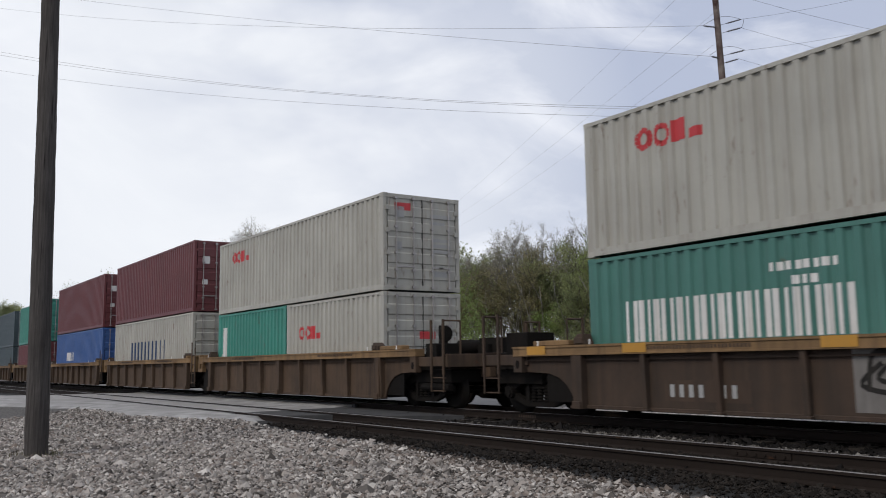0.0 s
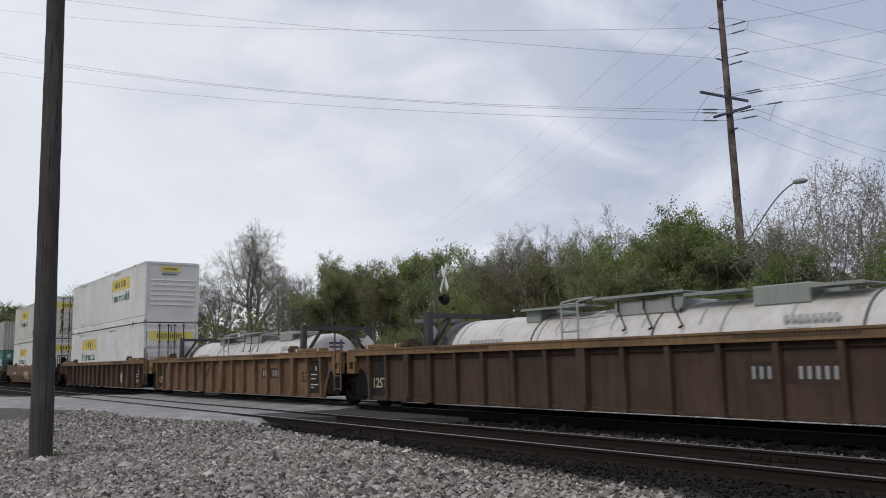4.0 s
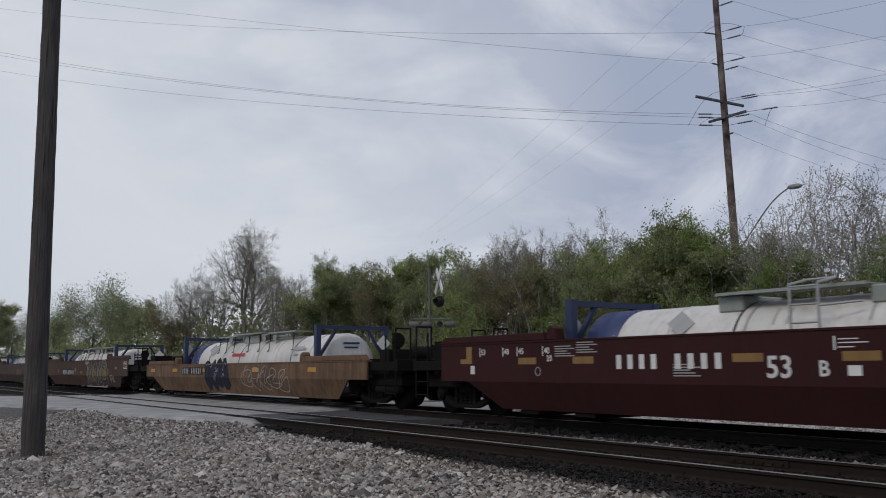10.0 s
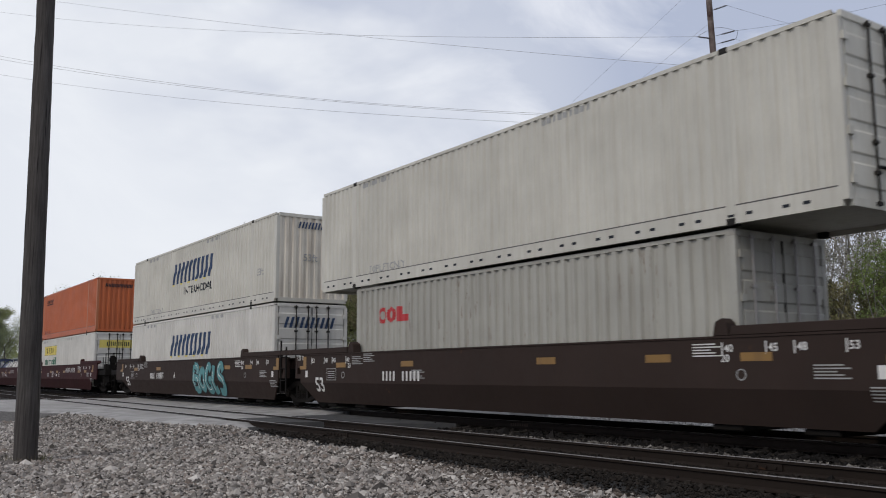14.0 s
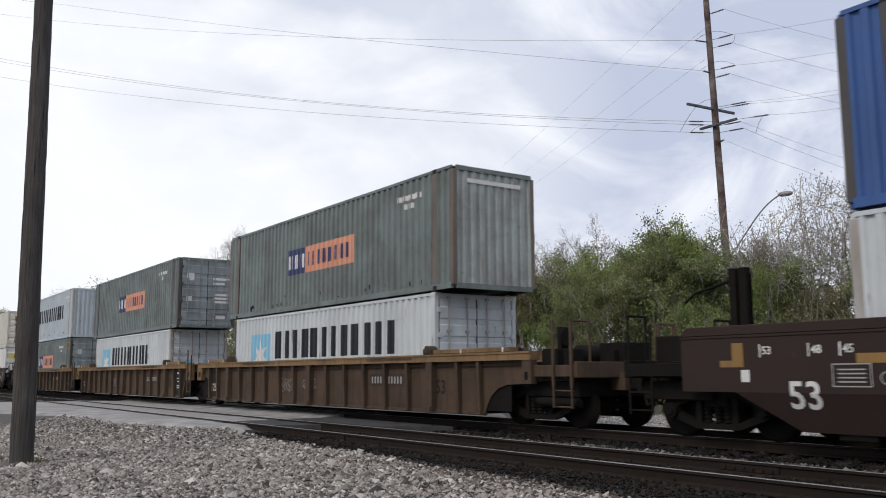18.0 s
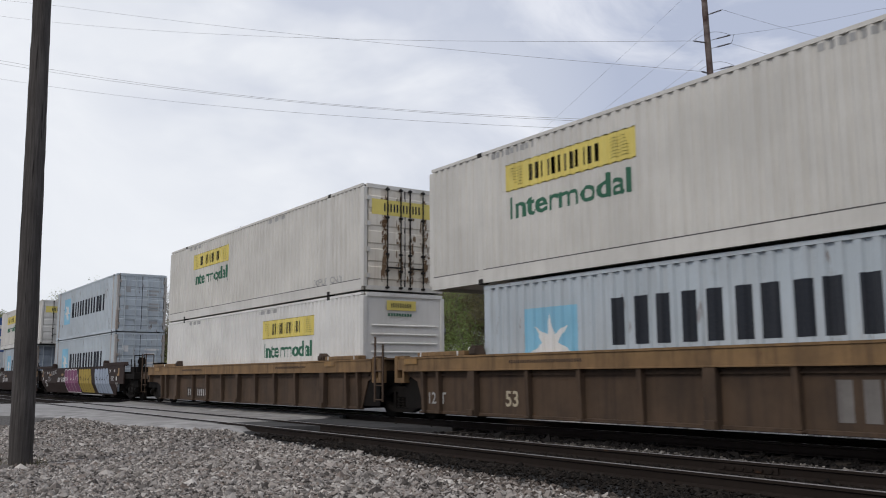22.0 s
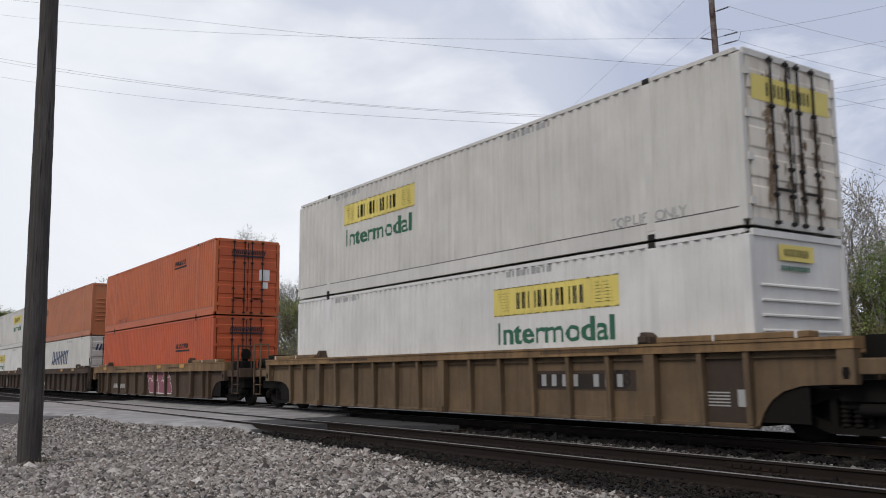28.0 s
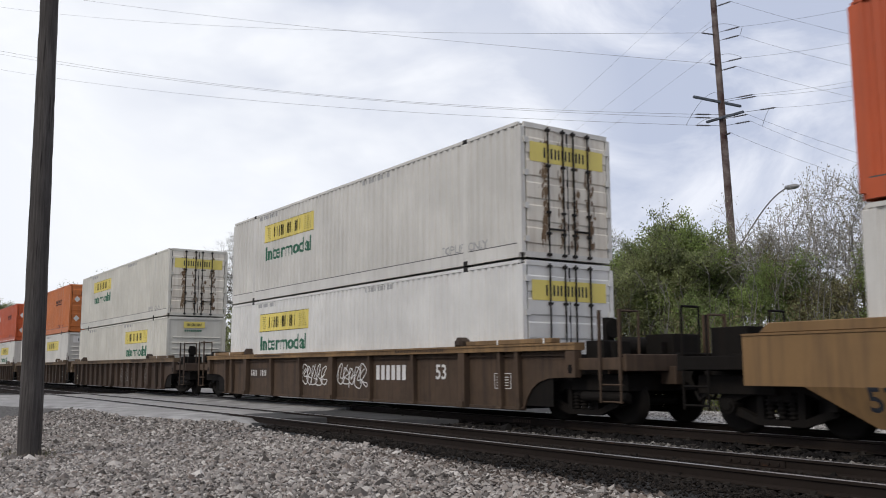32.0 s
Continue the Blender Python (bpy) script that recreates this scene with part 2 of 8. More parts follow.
AMBER = paint("amber_reflector", (0.50, 0.25, 0.03), 0.2, (0.2, 0.12, 0.05))
TTAN = paint("tan_brown_car_paint", (0.19, 0.114, 0.064), 0.75, (0.05, 0.034, 0.024), 0.1, 0.7)
FTAN = paint("faded_tan_car_paint", (0.25, 0.18, 0.115), 0.7, (0.075, 0.052, 0.036), 0.1, 0.75)
TBROWN = paint("brown_car_paint", (0.096, 0.063, 0.041), 0.75, (0.035, 0.026, 0.02), 0.12, 0.75)
TDARK = paint("dark_weathered_brown_car_paint", (0.075, 0.05, 0.036), 0.6, (0.032, 0.027, 0.022), 0.14, 0.75)
CHORD = paint("ochre_top_chord_paint", (0.26, 0.16, 0.075), 0.75, (0.075, 0.05, 0.032), 0.12, 0.7)
WORNCHORD = paint("worn_brown_chord_paint", (0.17, 0.118, 0.072), 0.85, (0.05, 0.036, 0.027), 0.2, 0.75)
GOLD = paint("golden_tan_car_paint", (0.225, 0.135, 0.06), 0.75, (0.1, 0.065, 0.04), 0.06, 0.65)
GOLDW = paint("worn_golden_tan_car_paint", (0.17, 0.115, 0.065), 0.75, (0.07, 0.05, 0.035), 0.1, 0.7)
SBROWN = paint("dark_brown_smooth_car_paint", (0.040, 0.027, 0.0225), 0.35, (0.035, 0.028, 0.024), 0.03, 0.66)
SMAROON = paint("maroon_smooth_car_paint", (0.046, 0.0145, 0.0145), 0.35, (0.035, 0.024, 0.022), 0.03, 0.66)
SBLACK = paint("near_black_smooth_car_paint", (0.055, 0.043, 0.037), 0.35, (0.03, 0.027, 0.025), 0.03, 0.66)
SRED = paint("red_brown_smooth_car_paint", (0.082, 0.048, 0.032), 0.6, (0.036, 0.025, 0.019), 0.1, 0.72)
SGREY = paint("grey_brown_smooth_car_paint", (0.076, 0.05, 0.038), 0.55, (0.038, 0.029, 0.024), 0.1, 0.72)
GEAR = paint("greasy_dark_running_gear", (0.010, 0.009, 0.008), 0.3, (0.022, 0.016, 0.012), 0.0, 0.8)
STEEL = paint("worn_bare_steel", (0.42, 0.40, 0.385), 0.35, (0.12, 0.08, 0.06), 0.08, 0.42, metal=0.8)
RAILRUST = paint("rusty_rail_steel", (0.023, 0.017, 0.0135), 0.4, (0.012, 0.009, 0.008), 0.08, 0.7)
PALEGREY = paint("grey_white_spray_paint", (0.22, 0.205, 0.185), 0.5, (0.06, 0.05, 0.045), 0.1)
TANKW = paint("white_tank_shell", (0.66, 0.64, 0.60), 0.45, (0.34, 0.27, 0.19), 0.05)
TANKB = paint("blue_tank_frame", (0.026, 0.043, 0.135), 0.3, (0.03, 0.04, 0.08), 0.05)
TANKN = paint("navy_tank_end_frame", (0.021, 0.033, 0.09), 0.35, (0.03, 0.032, 0.045), 0.08)
TANKD = paint("dark_grey_tank_frame", (0.045, 0.047, 0.05), 0.3, (0.05, 0.04, 0.035), 0.1)
WALKG = paint("galvanised_grey_green_walkway", (0.30, 0.33, 0.29), 0.4, (0.14, 0.13, 0.1), 0.05, 0.55)

# ---- mesh helpers ----
MESHES = {}


def box(bm, x0, x1, y0, y1, z0, z1):
    v = [bm.verts.new(p) for p in ((x0, y0, z0), (x1, y0, z0), (x1, y1, z0), (x0, y1, z0), (x0, y0, z1), (x1, y0, z1), (x1, y1, z1), (x0, y1, z1))]
    for f in ((0, 3, 2, 1), (4, 5, 6, 7), (0, 1, 5, 4), (1, 2, 6, 5), (2, 3, 7, 6), (3, 0, 4, 7)):
        bm.faces.new([v[i] for i in f])
    return v


def slab(bm, pts, y0, y1):
    """An upright plate: an outline in x and z, between two y."""
    a, b = [bm.verts.new((x, y0, z)) for x, z in pts], [bm.verts.new((x, y1, z)) for x, z in pts]
    n = len(pts)
    bm.faces.new(a)
    bm.faces.new(b[::-1])
    for i in range(n):
        bm.faces.new((a[i], b[i], b[(i + 1) % n], a[(i + 1) % n]))


def rod(bm, p, q, r0, r1=None, n=8, caps=True):
    p, q = Vector(p), Vector(q)
    r1 = r0 if r1 is None else r1
    d = (q - p).normalized()
    u = d.orthogonal().normalized()
    w = d.cross(u)
    rings = [[bm.verts.new(c + (u * math.cos(2 * math.pi * i / n) + w * math.sin(2 * math.pi * i / n)) * r) for i in range(n)] for c, r in ((p, r0), (q, r1))]
    for i in range(n):
        bm.faces.new((rings[0][i], rings[0][(i + 1) % n], rings[1][(i + 1) % n], rings[1][i]))
    if caps:
        bm.faces.new(rings[0][::-1])
        bm.faces.new(rings[1])


def turned(bm, axis_p, axis_q, prof, n=20):
    """A body of revolution: distances along the axis and radii."""
    p, q = Vector(axis_p), Vector(axis_q)
    d = (q - p).normalized()
    u = d.orthogonal().normalized()
    w = d.cross(u)
    rings = [[bm.verts.new(p + d * s + (u * math.cos(2 * math.pi * i / n) + w * math.sin(2 * math.pi * i / n)) * r) for i in range(n)] for s, r in prof]
    for a, b in zip(rings, rings[1:]):
        for i in range(n):
            f = bm.faces.new((a[i], a[(i + 1) % n], b[(i + 1) % n], b[i]))
            f.smooth = True
    bm.faces.new(rings[0][::-1])
    bm.faces.new(rings[-1])


def mesh_of(key, build, bevel=0.0):
    """The mesh called key, built once and shared."""
    if key not in MESHES:
        bm = bmesh.new()
        build(bm)
        if bevel:
            bmesh.ops.bevel(bm, geom=bm.edges[:], offset=bevel, segments=1, affect="EDGES", clamp_overlap=True)
        if len(bm.faces) < 4000:
            bmesh.ops.recalc_face_normals(bm, faces=bm.faces[:])
        me = bpy.data.meshes.new(key)
        bm.to_mesh(me)
        bm.free()
        me.materials.append(None)
        MESHES[key] = me
    return MESHES[key]


def part(name, me, material, parent=None, label="", m=None):
    ob = new(name, me)
    ob.material_slots[0].link = "OBJECT"
    ob.material_slots[0].material = material
    if parent is not None:
        ob.parent = parent
    if m is not None:
        ob.matrix_basis = m
    if label:
        ob["label"] = label
    return ob


def thing(name, label, category, group="", kind=""):
    return tagged(new(name), label, category, group, kind)


def letters_mesh(key, text, height, slant=0.0, width=None):
    """Flat lettering in x and z with its lower left corner at the origin."""
    if key in MESHES:
        return MESHES[key]
    cu = bpy.data.curves.new(key, "FONT")
    cu.body, cu.size, cu.shear, cu.resolution_u, cu.offset = text, 1.0, slant, 3, 0.018
    ob = new(key, cu)
    me = bpy.data.meshes.new_from_object(ob.evaluated_get(bpy.context.evaluated_depsgraph_get()))
    bpy.data.objects.remove(ob)
    xs, ys = [v.co.x for v in me.vertices], [v.co.y for v in me.vertices]
    k = height / (max(ys) - min(ys))
    kx = k if width is None else width / (max(xs) - min(xs))
    x0, y0 = min(xs), min(ys)
    for v in me.vertices:
        v.co = ((v.co.x - x0) * kx, 0, (v.co.y - y0) * k)
    me.materials.clear()
    me.materials.append(None)
    MESHES[key] = me
    return me


def poly_mesh(key, polys):
    """Flat plates in x and z."""
    def build(bm):
        for i, p in enumerate(polys):
            bm.faces.new([bm.verts.new((x, -0.0002 * (i % 12), z)) for x, z in p])
    return mesh_of(key, build)


def rect(x0, x1, z0, z1, s=0.0):
    return [(x0 + s * z0, z0), (x1 + s * z0, z0), (x1 + s * z1, z1), (x0 + s * z1, z1)]


def marks(n, w, h, gap, slant=0.0, seed=1, thick=0.3):
    """A row of plain upright bars, two for each sign, in place of a wordmark."""
    out, t = [], min(thick * w, w * 0.4)
    for i in range(n):
        x = i * (w + gap)
        out += [rect(x, x + t, 0, h, slant), rect(x + w - t, x + w, 0, h, slant)]
    return out


def star(cx, cz, r, k=0.42, n=7):
    tips = [(cx + (r if i % 2 == 0 else r * k) * math.sin(math.pi * i / n), cz + (r if i % 2 == 0 else r * k) * math.cos(math.pi * i / n)) for i in range(2 * n)]
    return [[(cx, cz), tips[i], tips[(i + 1) % (2 * n)]] for i in range(2 * n)]


def disc(cx, cz, rx, rz, n=20):
    return [(cx + rx * math.cos(2 * math.pi * i / n), cz + rz * math.sin(2 * math.pi * i / n)) for i in range(n)]


def stroke(pts, w):
    """A line as a chain of plates."""
    out = []
    for (x0, z0), (x1, z1) in zip(pts, pts[1:]):
        d = math.hypot(x1 - x0, z1 - z0) or 1
        a, b = -(z1 - z0) / d * w / 2, (x1 - x0) / d * w / 2
        out.append([(x0 + a, z0 + b), (x0 - a, z0 - b), (x1 - a, z1 - b), (x1 + a, z1 + b)])
    return out


def ribbon_mesh(key, lines, w):
    """Painted lines, each one connected strip."""
    def build(bm):
        for k, pts in enumerate(lines):
            prev = None
            for i, (x, z) in enumerate(pts):
                (ax, az), (bx, bz) = pts[max(0, i - 1)], pts[min(len(pts) - 1, i + 1)]
                d = math.hypot(bx - ax, bz - az) or 1
                nx, nz = -(bz - az) / d * w / 2, (bx - ax) / d * w / 2
                cur = (bm.verts.new((x + nx, -0.0003 * k, z + nz)), bm.verts.new((x - nx, -0.0003 * k, z - nz)))
                if prev:
                    bm.faces.new((prev[0], prev[1], cur[1], cur[0]))
                prev = cur
    return mesh_of(key, build)


# ---- containers: long axis on x, near side at -y, base at z 0 ----
def ribs(L, pitch, depth, a=0.12, b=0.12):
    """Outline of a corrugated side along x: (x, depth inwards)."""
    x0, x1 = -L / 2 + a, L / 2 - b
    n = max(1, round((x1 - x0) / pitch))
    p = (x1 - x0) / n
    out = [(x0, 0.0)]
    for i in range(n):
        s = x0 + i * p
        e = 0.12 if depth > 0.04 else 0.15
        out += [(s + p * 0.22, 0.0), (s + p * (0.22 + e), depth), (s + p * (0.84 - e), depth), (s + p * 0.84, 0.0)]
    return out + [(x1, 0.0)]


def depth_at(prof, x):
    for (x0, d0), (x1, d1) in zip(prof, prof[1:]):
        if x0 <= x <= x1:
            return d0 + (d1 - d0) * (x - x0) / max(1e-6, x1 - x0)
    return 0.0


def on_ribs(key, me, dx, prof):
    """The flat lettering me, shifted by dx along the side and laid on its ribs."""
    key = f"{key}|{dx:.2f}|{len(prof)}"
    if key not in MESHES:
        bm = bmesh.new()
        bm.from_mesh(me)
        bmesh.ops.translate(bm, vec=(dx, 0, 0), verts=bm.verts[:])
        lo, hi = min(v.co.x for v in bm.verts), max(v.co.x for v in bm.verts)
        for x, _ in prof:
            if lo < x < hi:
                bmesh.ops.bisect_plane(bm, geom=bm.verts[:] + bm.edges[:] + bm.faces[:], plane_co=(x, 0, 0), plane_no=(1, 0, 0))
        for v in bm.verts:
            v.co.y = depth_at(prof, v.co.x) - 0.004
        out = bpy.data.meshes.new(key)
        bm.to_mesh(out)
        bm.free()
        out.materials.append(None)
        MESHES[key] = out
    return MESHES[key]


# dark colour that stands for the shadow line above the bottom rail
SEAMSHADE = paint("painted_seam_shadow", (0.07, 0.065, 0.06), 0.3)


def box_container(label, L, W, H, side, top_end="door", end_paint=None, inset=0.0, pitch=0.278, post=None, group="containers on the train", seed=0):
    """A steel box: frame, castings, corrugated sides, roof, a door end or a ribbed front wall at +x and the other at -x."""
    c = thing("shipping_container", label, "container", group)
    end_paint, post = end_paint or side, post or side
    k = f"{L:.2f} {W:.2f} {H:.2f}"
    x, y = L / 2, W / 2

    SKIRT = 0.3 if inset > 1 else 0.16

    def frame_bars(bm):
        for s in (-1, 1):
            box(bm, -x + 0.1, x - 0.1, s * y - (0.07 if s > 0 else 0), s * y + (0.07 if s < 0 else 0), 0.02, SKIRT)
            box(bm, -x + 0.1, x - 0.1, s * y - (0.06 if s > 0 else 0), s * y + (0.06 if s < 0 else 0), H - 0.08, H - 0.012)
        for e in (-1, 1):
            box(bm, min(e * x, e * (x - 0.06)), max(e * x, e * (x - 0.06)), -y + 0.1, y - 0.1, 0.02, 0.14)
            box(bm, min(e * x, e * (x - 0.06)), max(e * x, e * (x - 0.06)), -y + 0.1, y - 0.1, H - 0.12, H - 0.012)
        box(bm, -x + 0.06, x - 0.06, -y + 0.07, y - 0.07, 0.1, 0.16)
    part("frame", mesh_of("frame " + k, frame_bars), side, c)

    def upright(bm):
        box(bm, -0.08, 0.08, -0.06, 0.06, 0.1, H - 0.1)
    for ex in (-1, 1):
        for ey in (-1, 1):
            part("corner_post", mesh_of(f"post {H:.2f}", upright, 0.01), post, c, m=pose(ex * (x - 0.085), ey * (y - 0.062), 0))

    def casting(bm):
        box(bm, -0.089, 0.089, -0.081, 0.081, 0, 0.118)
        box(bm, -0.035, 0.035, -0.083, 0.083, 0.03, 0.09)
    cast = mesh_of("corner casting", casting, 0.008)
    inset_x = [x - 0.089] if not inset else [x - inset]
    for ex in (-1, 1):
        for ey in (-1, 1):
            for z in (0.0, H - 0.118):
                part("corner_casting", cast, BLACK if inset else post, c, m=pose(ex * inset_x[0], ey * (y - 0.079), z))
    if inset:
        def lift(bm):
            box(bm, -0.09, 0.09, -0.03, 0.03, 0.16, H - 0.1)
        for ex in (-1, 1):
            for ey in (-1, 1):
                part("lift_post", mesh_of(f"lift post {H:.2f}", lift, 0.01), post, c, m=pose(ex * (x - inset), ey * (y - 0.024), 0))
    depth = 0.046 if pitch > 0.26 else 0.034
    prof = ribs(L, pitch, depth, 0.16, 0.16)

    def side_sheet(bm):
        lo = [bm.verts.new((px, d, SKIRT + (0.022 if inset > 1 else 0))) for px, d in prof]
        hi = [bm.verts.new((px, d, H - 0.08)) for px, d in prof]
        for i in range(len(prof) - 1):
            bm.faces.new((lo[i], lo[i + 1], hi[i + 1], hi[i]))
    me = mesh_of(f"side {k} {pitch}", side_sheet)
    part("side_panel", me, side, c, m=pose(0, -y + 0.006, 0))
    part("side_panel", me, side, c, m=pose(0, y - 0.006, 0, 0, 0, 180))
    # a dark strip drawn as the shadow under the side sheet's lower edge
    if inset > 1:
        for s in (-1, 1):
            part("rail_seam", mesh_of("rail seam " + k, lambda bm: box(bm, -x + 0.16, x - 0.16, -0.012, 0.012, SKIRT, SKIRT + 0.024)), SEAMSHADE, c, m=pose(0, s * (y - 0.02), 0))

    def roof(bm):
        n, run = int(L / 0.6), []
        for i in range(n):
            a, b = -x + 0.1 + i * (L - 0.2) / n, -x + 0.1 + (i + 1) * (L - 0.2) / n
            run += [(a, H - 0.03), (a + 0.02, H - 0.004), (b - 0.07, H - 0.004), (b - 0.05, H - 0.03)]
        run += [(x - 0.1, H - 0.03), (x - 0.1, H - 0.05), (-x + 0.1, H - 0.05)]
        lo, hi = [bm.verts.new((px, -y + 0.06, pz)) for px, pz in run], [bm.verts.new((px, y - 0.06, pz)) for px, pz in run]
        for i in range(len(run)):
            j = (i + 1) % len(run)
            bm.faces.new((lo[i], hi[i], hi[j], lo[j]))
        bm.faces.new(lo)
        bm.faces.new(hi[::-1])
    part("roof", mesh_of("roof " + k, roof), side, c)
    for e in (1, -1):
        style = top_end if e > 0 else ("front" if top_end == "door" else "door")
        turn = pose(e * x, 0, 0, 0, 0, 0 if e > 0 else 180)
        if style == "door":
            def leaf(bm):
                w, step = y - 0.15, (H - 0.5) / 5
                prof = [(-0.05, 0.14), (-0.018, 0.14)]
                for i in range(5):
                    z = 0.3 + i * step
                    prof += [(-0.018, z), (0.002, z + 0.03), (0.002, z + step - 0.15), (-0.018, z + step - 0.12)]
                prof += [(-0.018, H - 0.12), (-0.05, H - 0.12)]
                a, b = [bm.verts.new((px, 0.012, pz)) for px, pz in prof], [bm.verts.new((px, w, pz)) for px, pz in prof]
                for i in range(len(prof)):
                    j = (i + 1) % len(prof)
                    bm.faces.new((a[i], a[j], b[j], b[i]))
                bm.faces.new(a[::-1])
                bm.faces.new(b)

            def bars(bm):
                for s in ((0.13, 0.5) if inset > 1 else (0.28, 0.78)):
                    yy = (y - 0.15) * s
                    rod(bm, (0.035, yy, 0.06), (0.035, yy, H - 0.06), 0.02, n=6)
                    for z in (0.10, 0.55, 1.0, H - 0.9, H - 0.12):
                        box(bm, -0.0, 0.06, yy - 0.05, yy + 0.05, z - 0.025, z + 0.025)
                    box(bm, 0.03, 0.06, yy - (0.34 if s > 0.45 else 0.02), yy + (0.02 if s > 0.45 else 0.34), 0.62, 0.66)
            for s in (1, -1):
                d = part("door", mesh_of(f"door {k}", leaf), end_paint, c, m=turn @ Matrix.Diagonal((1, s, 1, 1)))
                part("lock_rod", mesh_of(f"rods {k}", bars), BLACK if inset > 1 else PDOOR if side == PGREY else side if inset else STEEL, d, "pair of vertical lock rods")

            part("door_seal", mesh_of(f"seal {H:.2f}", lambda bm: box(bm, -0.03, 0.004, -0.012, 0.012, 0.14, H - 0.12)), BLACK, c, "dark rubber seal between the doors", m=turn)
            if end_paint is STAINED and e > 0:
                for gy in (-0.66, -0.17, 0.2, 0.64):
                    def smear(bm):
                        r = random.Random(int(gy * 100))
                        for _ in range(130 if abs(gy) > 0.4 else 60):
                            cy, cz = gy + r.gauss(0, 0.055), 0.25 + (H - 0.6) * r.random()
                            w, h = r.uniform(0.006, 0.036), r.uniform(0.02, 0.12)
                            bm.faces.new([bm.verts.new((0.006 + 0.0005 * r.random(), cy + a * w, cz + b * h)) for a, b in ((-1, -0.4), (0.2, -1), (1, 0.1), (0.5, 1), (-0.6, 0.7))])
                    part("grime", mesh_of(f"smear {gy} {H:.2f}", smear), GRIME, c, "brown grime smeared beside the lock rods", m=turn)["kind"] = "stuff"

            def hinge(bm):
                for i in range(4):
                    z = 0.4 + i * (H - 0.8) / 3
                    box(bm, -0.02, 0.03, -0.06, 0.06, z - 0.06, z + 0.06)
            for s in (1, -1):
                part("hinge", mesh_of(f"hinges {H:.2f}", hinge), post, c, "four small hinges", m=turn @ pose(0, s * (y - 0.13), 0))["kind"] = "stuff"
        elif style == "slats":
            def wall(bm):
                box(bm, -0.06, -0.03, -y + 0.1, y - 0.1, 0.1, H - 0.1)

            def slat(bm):
                v = box(bm, -0.03, 0.004, -y + 0.26, y - 0.26, 0, 0.045)
                for q in (v[1], v[2], v[5], v[6]):
                    q.co.y *= 0.985
                for q in (v[5], v[6]):
                    q.co.z -= 0.02
            wl = part("front_wall", mesh_of(f"slats {k}", wall), end_paint, c, m=turn)
            for i in range(6):
                part("slat", mesh_of(f"slat {W:.2f}", slat), end_paint, wl, m=pose(0, 0, 0.82 + i * 0.235))
        else:
            def wall2(bm):
                pr = ribs(W, 0.25, 0.04, 0.12, 0.12)
                lo = [bm.verts.new((-0.012 - d, px, 0.12)) for px, d in pr]
                hi = [bm.verts.new((-0.012 - d, px, H - 0.1)) for px, d in pr]
                for i in range(len(pr) - 1):
                    bm.faces.new((lo[i], lo[i + 1], hi[i + 1], hi[i]))
            part("front_wall", mesh_of(f"front {k}", wall2), end_paint, c, m=turn)
    c["L"], c["W"], c["H"] = L, W, H
    return c, prof


JOINED = {"logo_mark", "end_mark", "stencil", "end_stencil", "logo_wing", "logo_mark_edge", "logo_script", "reflector_dash", "logo_flag"}


def decal(c, prof, name, me, key, x_left, z, material, label=""):
    """Something painted on the near side, x_left metres from the container's left end."""
    ob = part(name, on_ribs(key, me, -c["L"] / 2 + x_left, prof), material, c, label, m=pose(0, -c["W"] / 2 + (0.0 if prof is FLAT else 0.006), z))
    if name in JOINED:
        ob["kind"] = "stuff"
    return ob


def end_decal(c, name, me, y_left, z, material, label="", proud=0.004):
    """Something painted on the +x end; y_left runs from the near edge."""
    ob = part(name, me, material, c, label, m=pose(c["L"] / 2 + proud, -c["W"] / 2 + y_left, z, 0, 0, 90))
    if name in JOINED:
        ob["kind"] = "stuff"
    return ob


FLAT = [(-20.0, 0.0), (20.0, 0.0)]


def yellow_banner(c, prof, x, word=True, z=1.86, pale=False):
    decal(c, prof, "logo_panel", poly_mesh("banner", [rect(0, 3.66, 0, 0.58)]), "banner", x, z, YELLOW, "bright yellow banner" if not pale else "pale yellow banner")
    decal(c, prof, "logo_mark", poly_mesh("banner mark", marks(6, 0.27, 0.34, 0.07, 0.0, 4)), "banner mark", x + 0.75, z + 0.12, CHAR, "row of dark blocks")
    decal(c, prof, "logo_wing", poly_mesh("banner wing", [rect(0.12 + 0.03 * i, 0.52, 0.46 - 0.06 * i, 0.475 - 0.06 * i) for i in range(7)] + [rect(3.0, 3.4 + 0.02 * i, 0.46 - 0.06 * i, 0.475 - 0.06 * i) for i in range(7)]
                                                        + [rect(0, 3.66, 0, 0.02), rect(0, 3.66, 0.56, 0.58)]), "banner wing", x, z, CHAR, "thin dark lines")
    if word:
        decal(c, prof, "lettering", letters_mesh("word intermodal", "Intermodal", 0.46, 0, 3.4), "word intermodal", x + 0.1, z - 0.6, GREEN, "dark green lettering")


def small_print(c, prof, x, seed=1):
    """Stencilled lines near the top and the lift note near the bottom rail."""
    decal(c, prof, "lettering", letters_mesh("word lift", "TOP LIFT ONLY", 0.19, 0, 1.75), "word lift", x, 0.33, FADEDL if seed else MAROON, "stencilled lettering")
    if seed:
        rng = random.Random(seed)
        decal(c, prof, "stencil", poly_mesh("stencil a", [rect(i * 0.16, i * 0.16 + 0.1, 0, 0.12) for i in range(9)]), "stencil a", 2.35 + rng.random() * 0.1, 2.66, FADEDL)
        decal(c, prof, "stencil", poly_mesh("stencil a", []), "stencil a", 9.3 + rng.random(), 2.66, FADEDL)


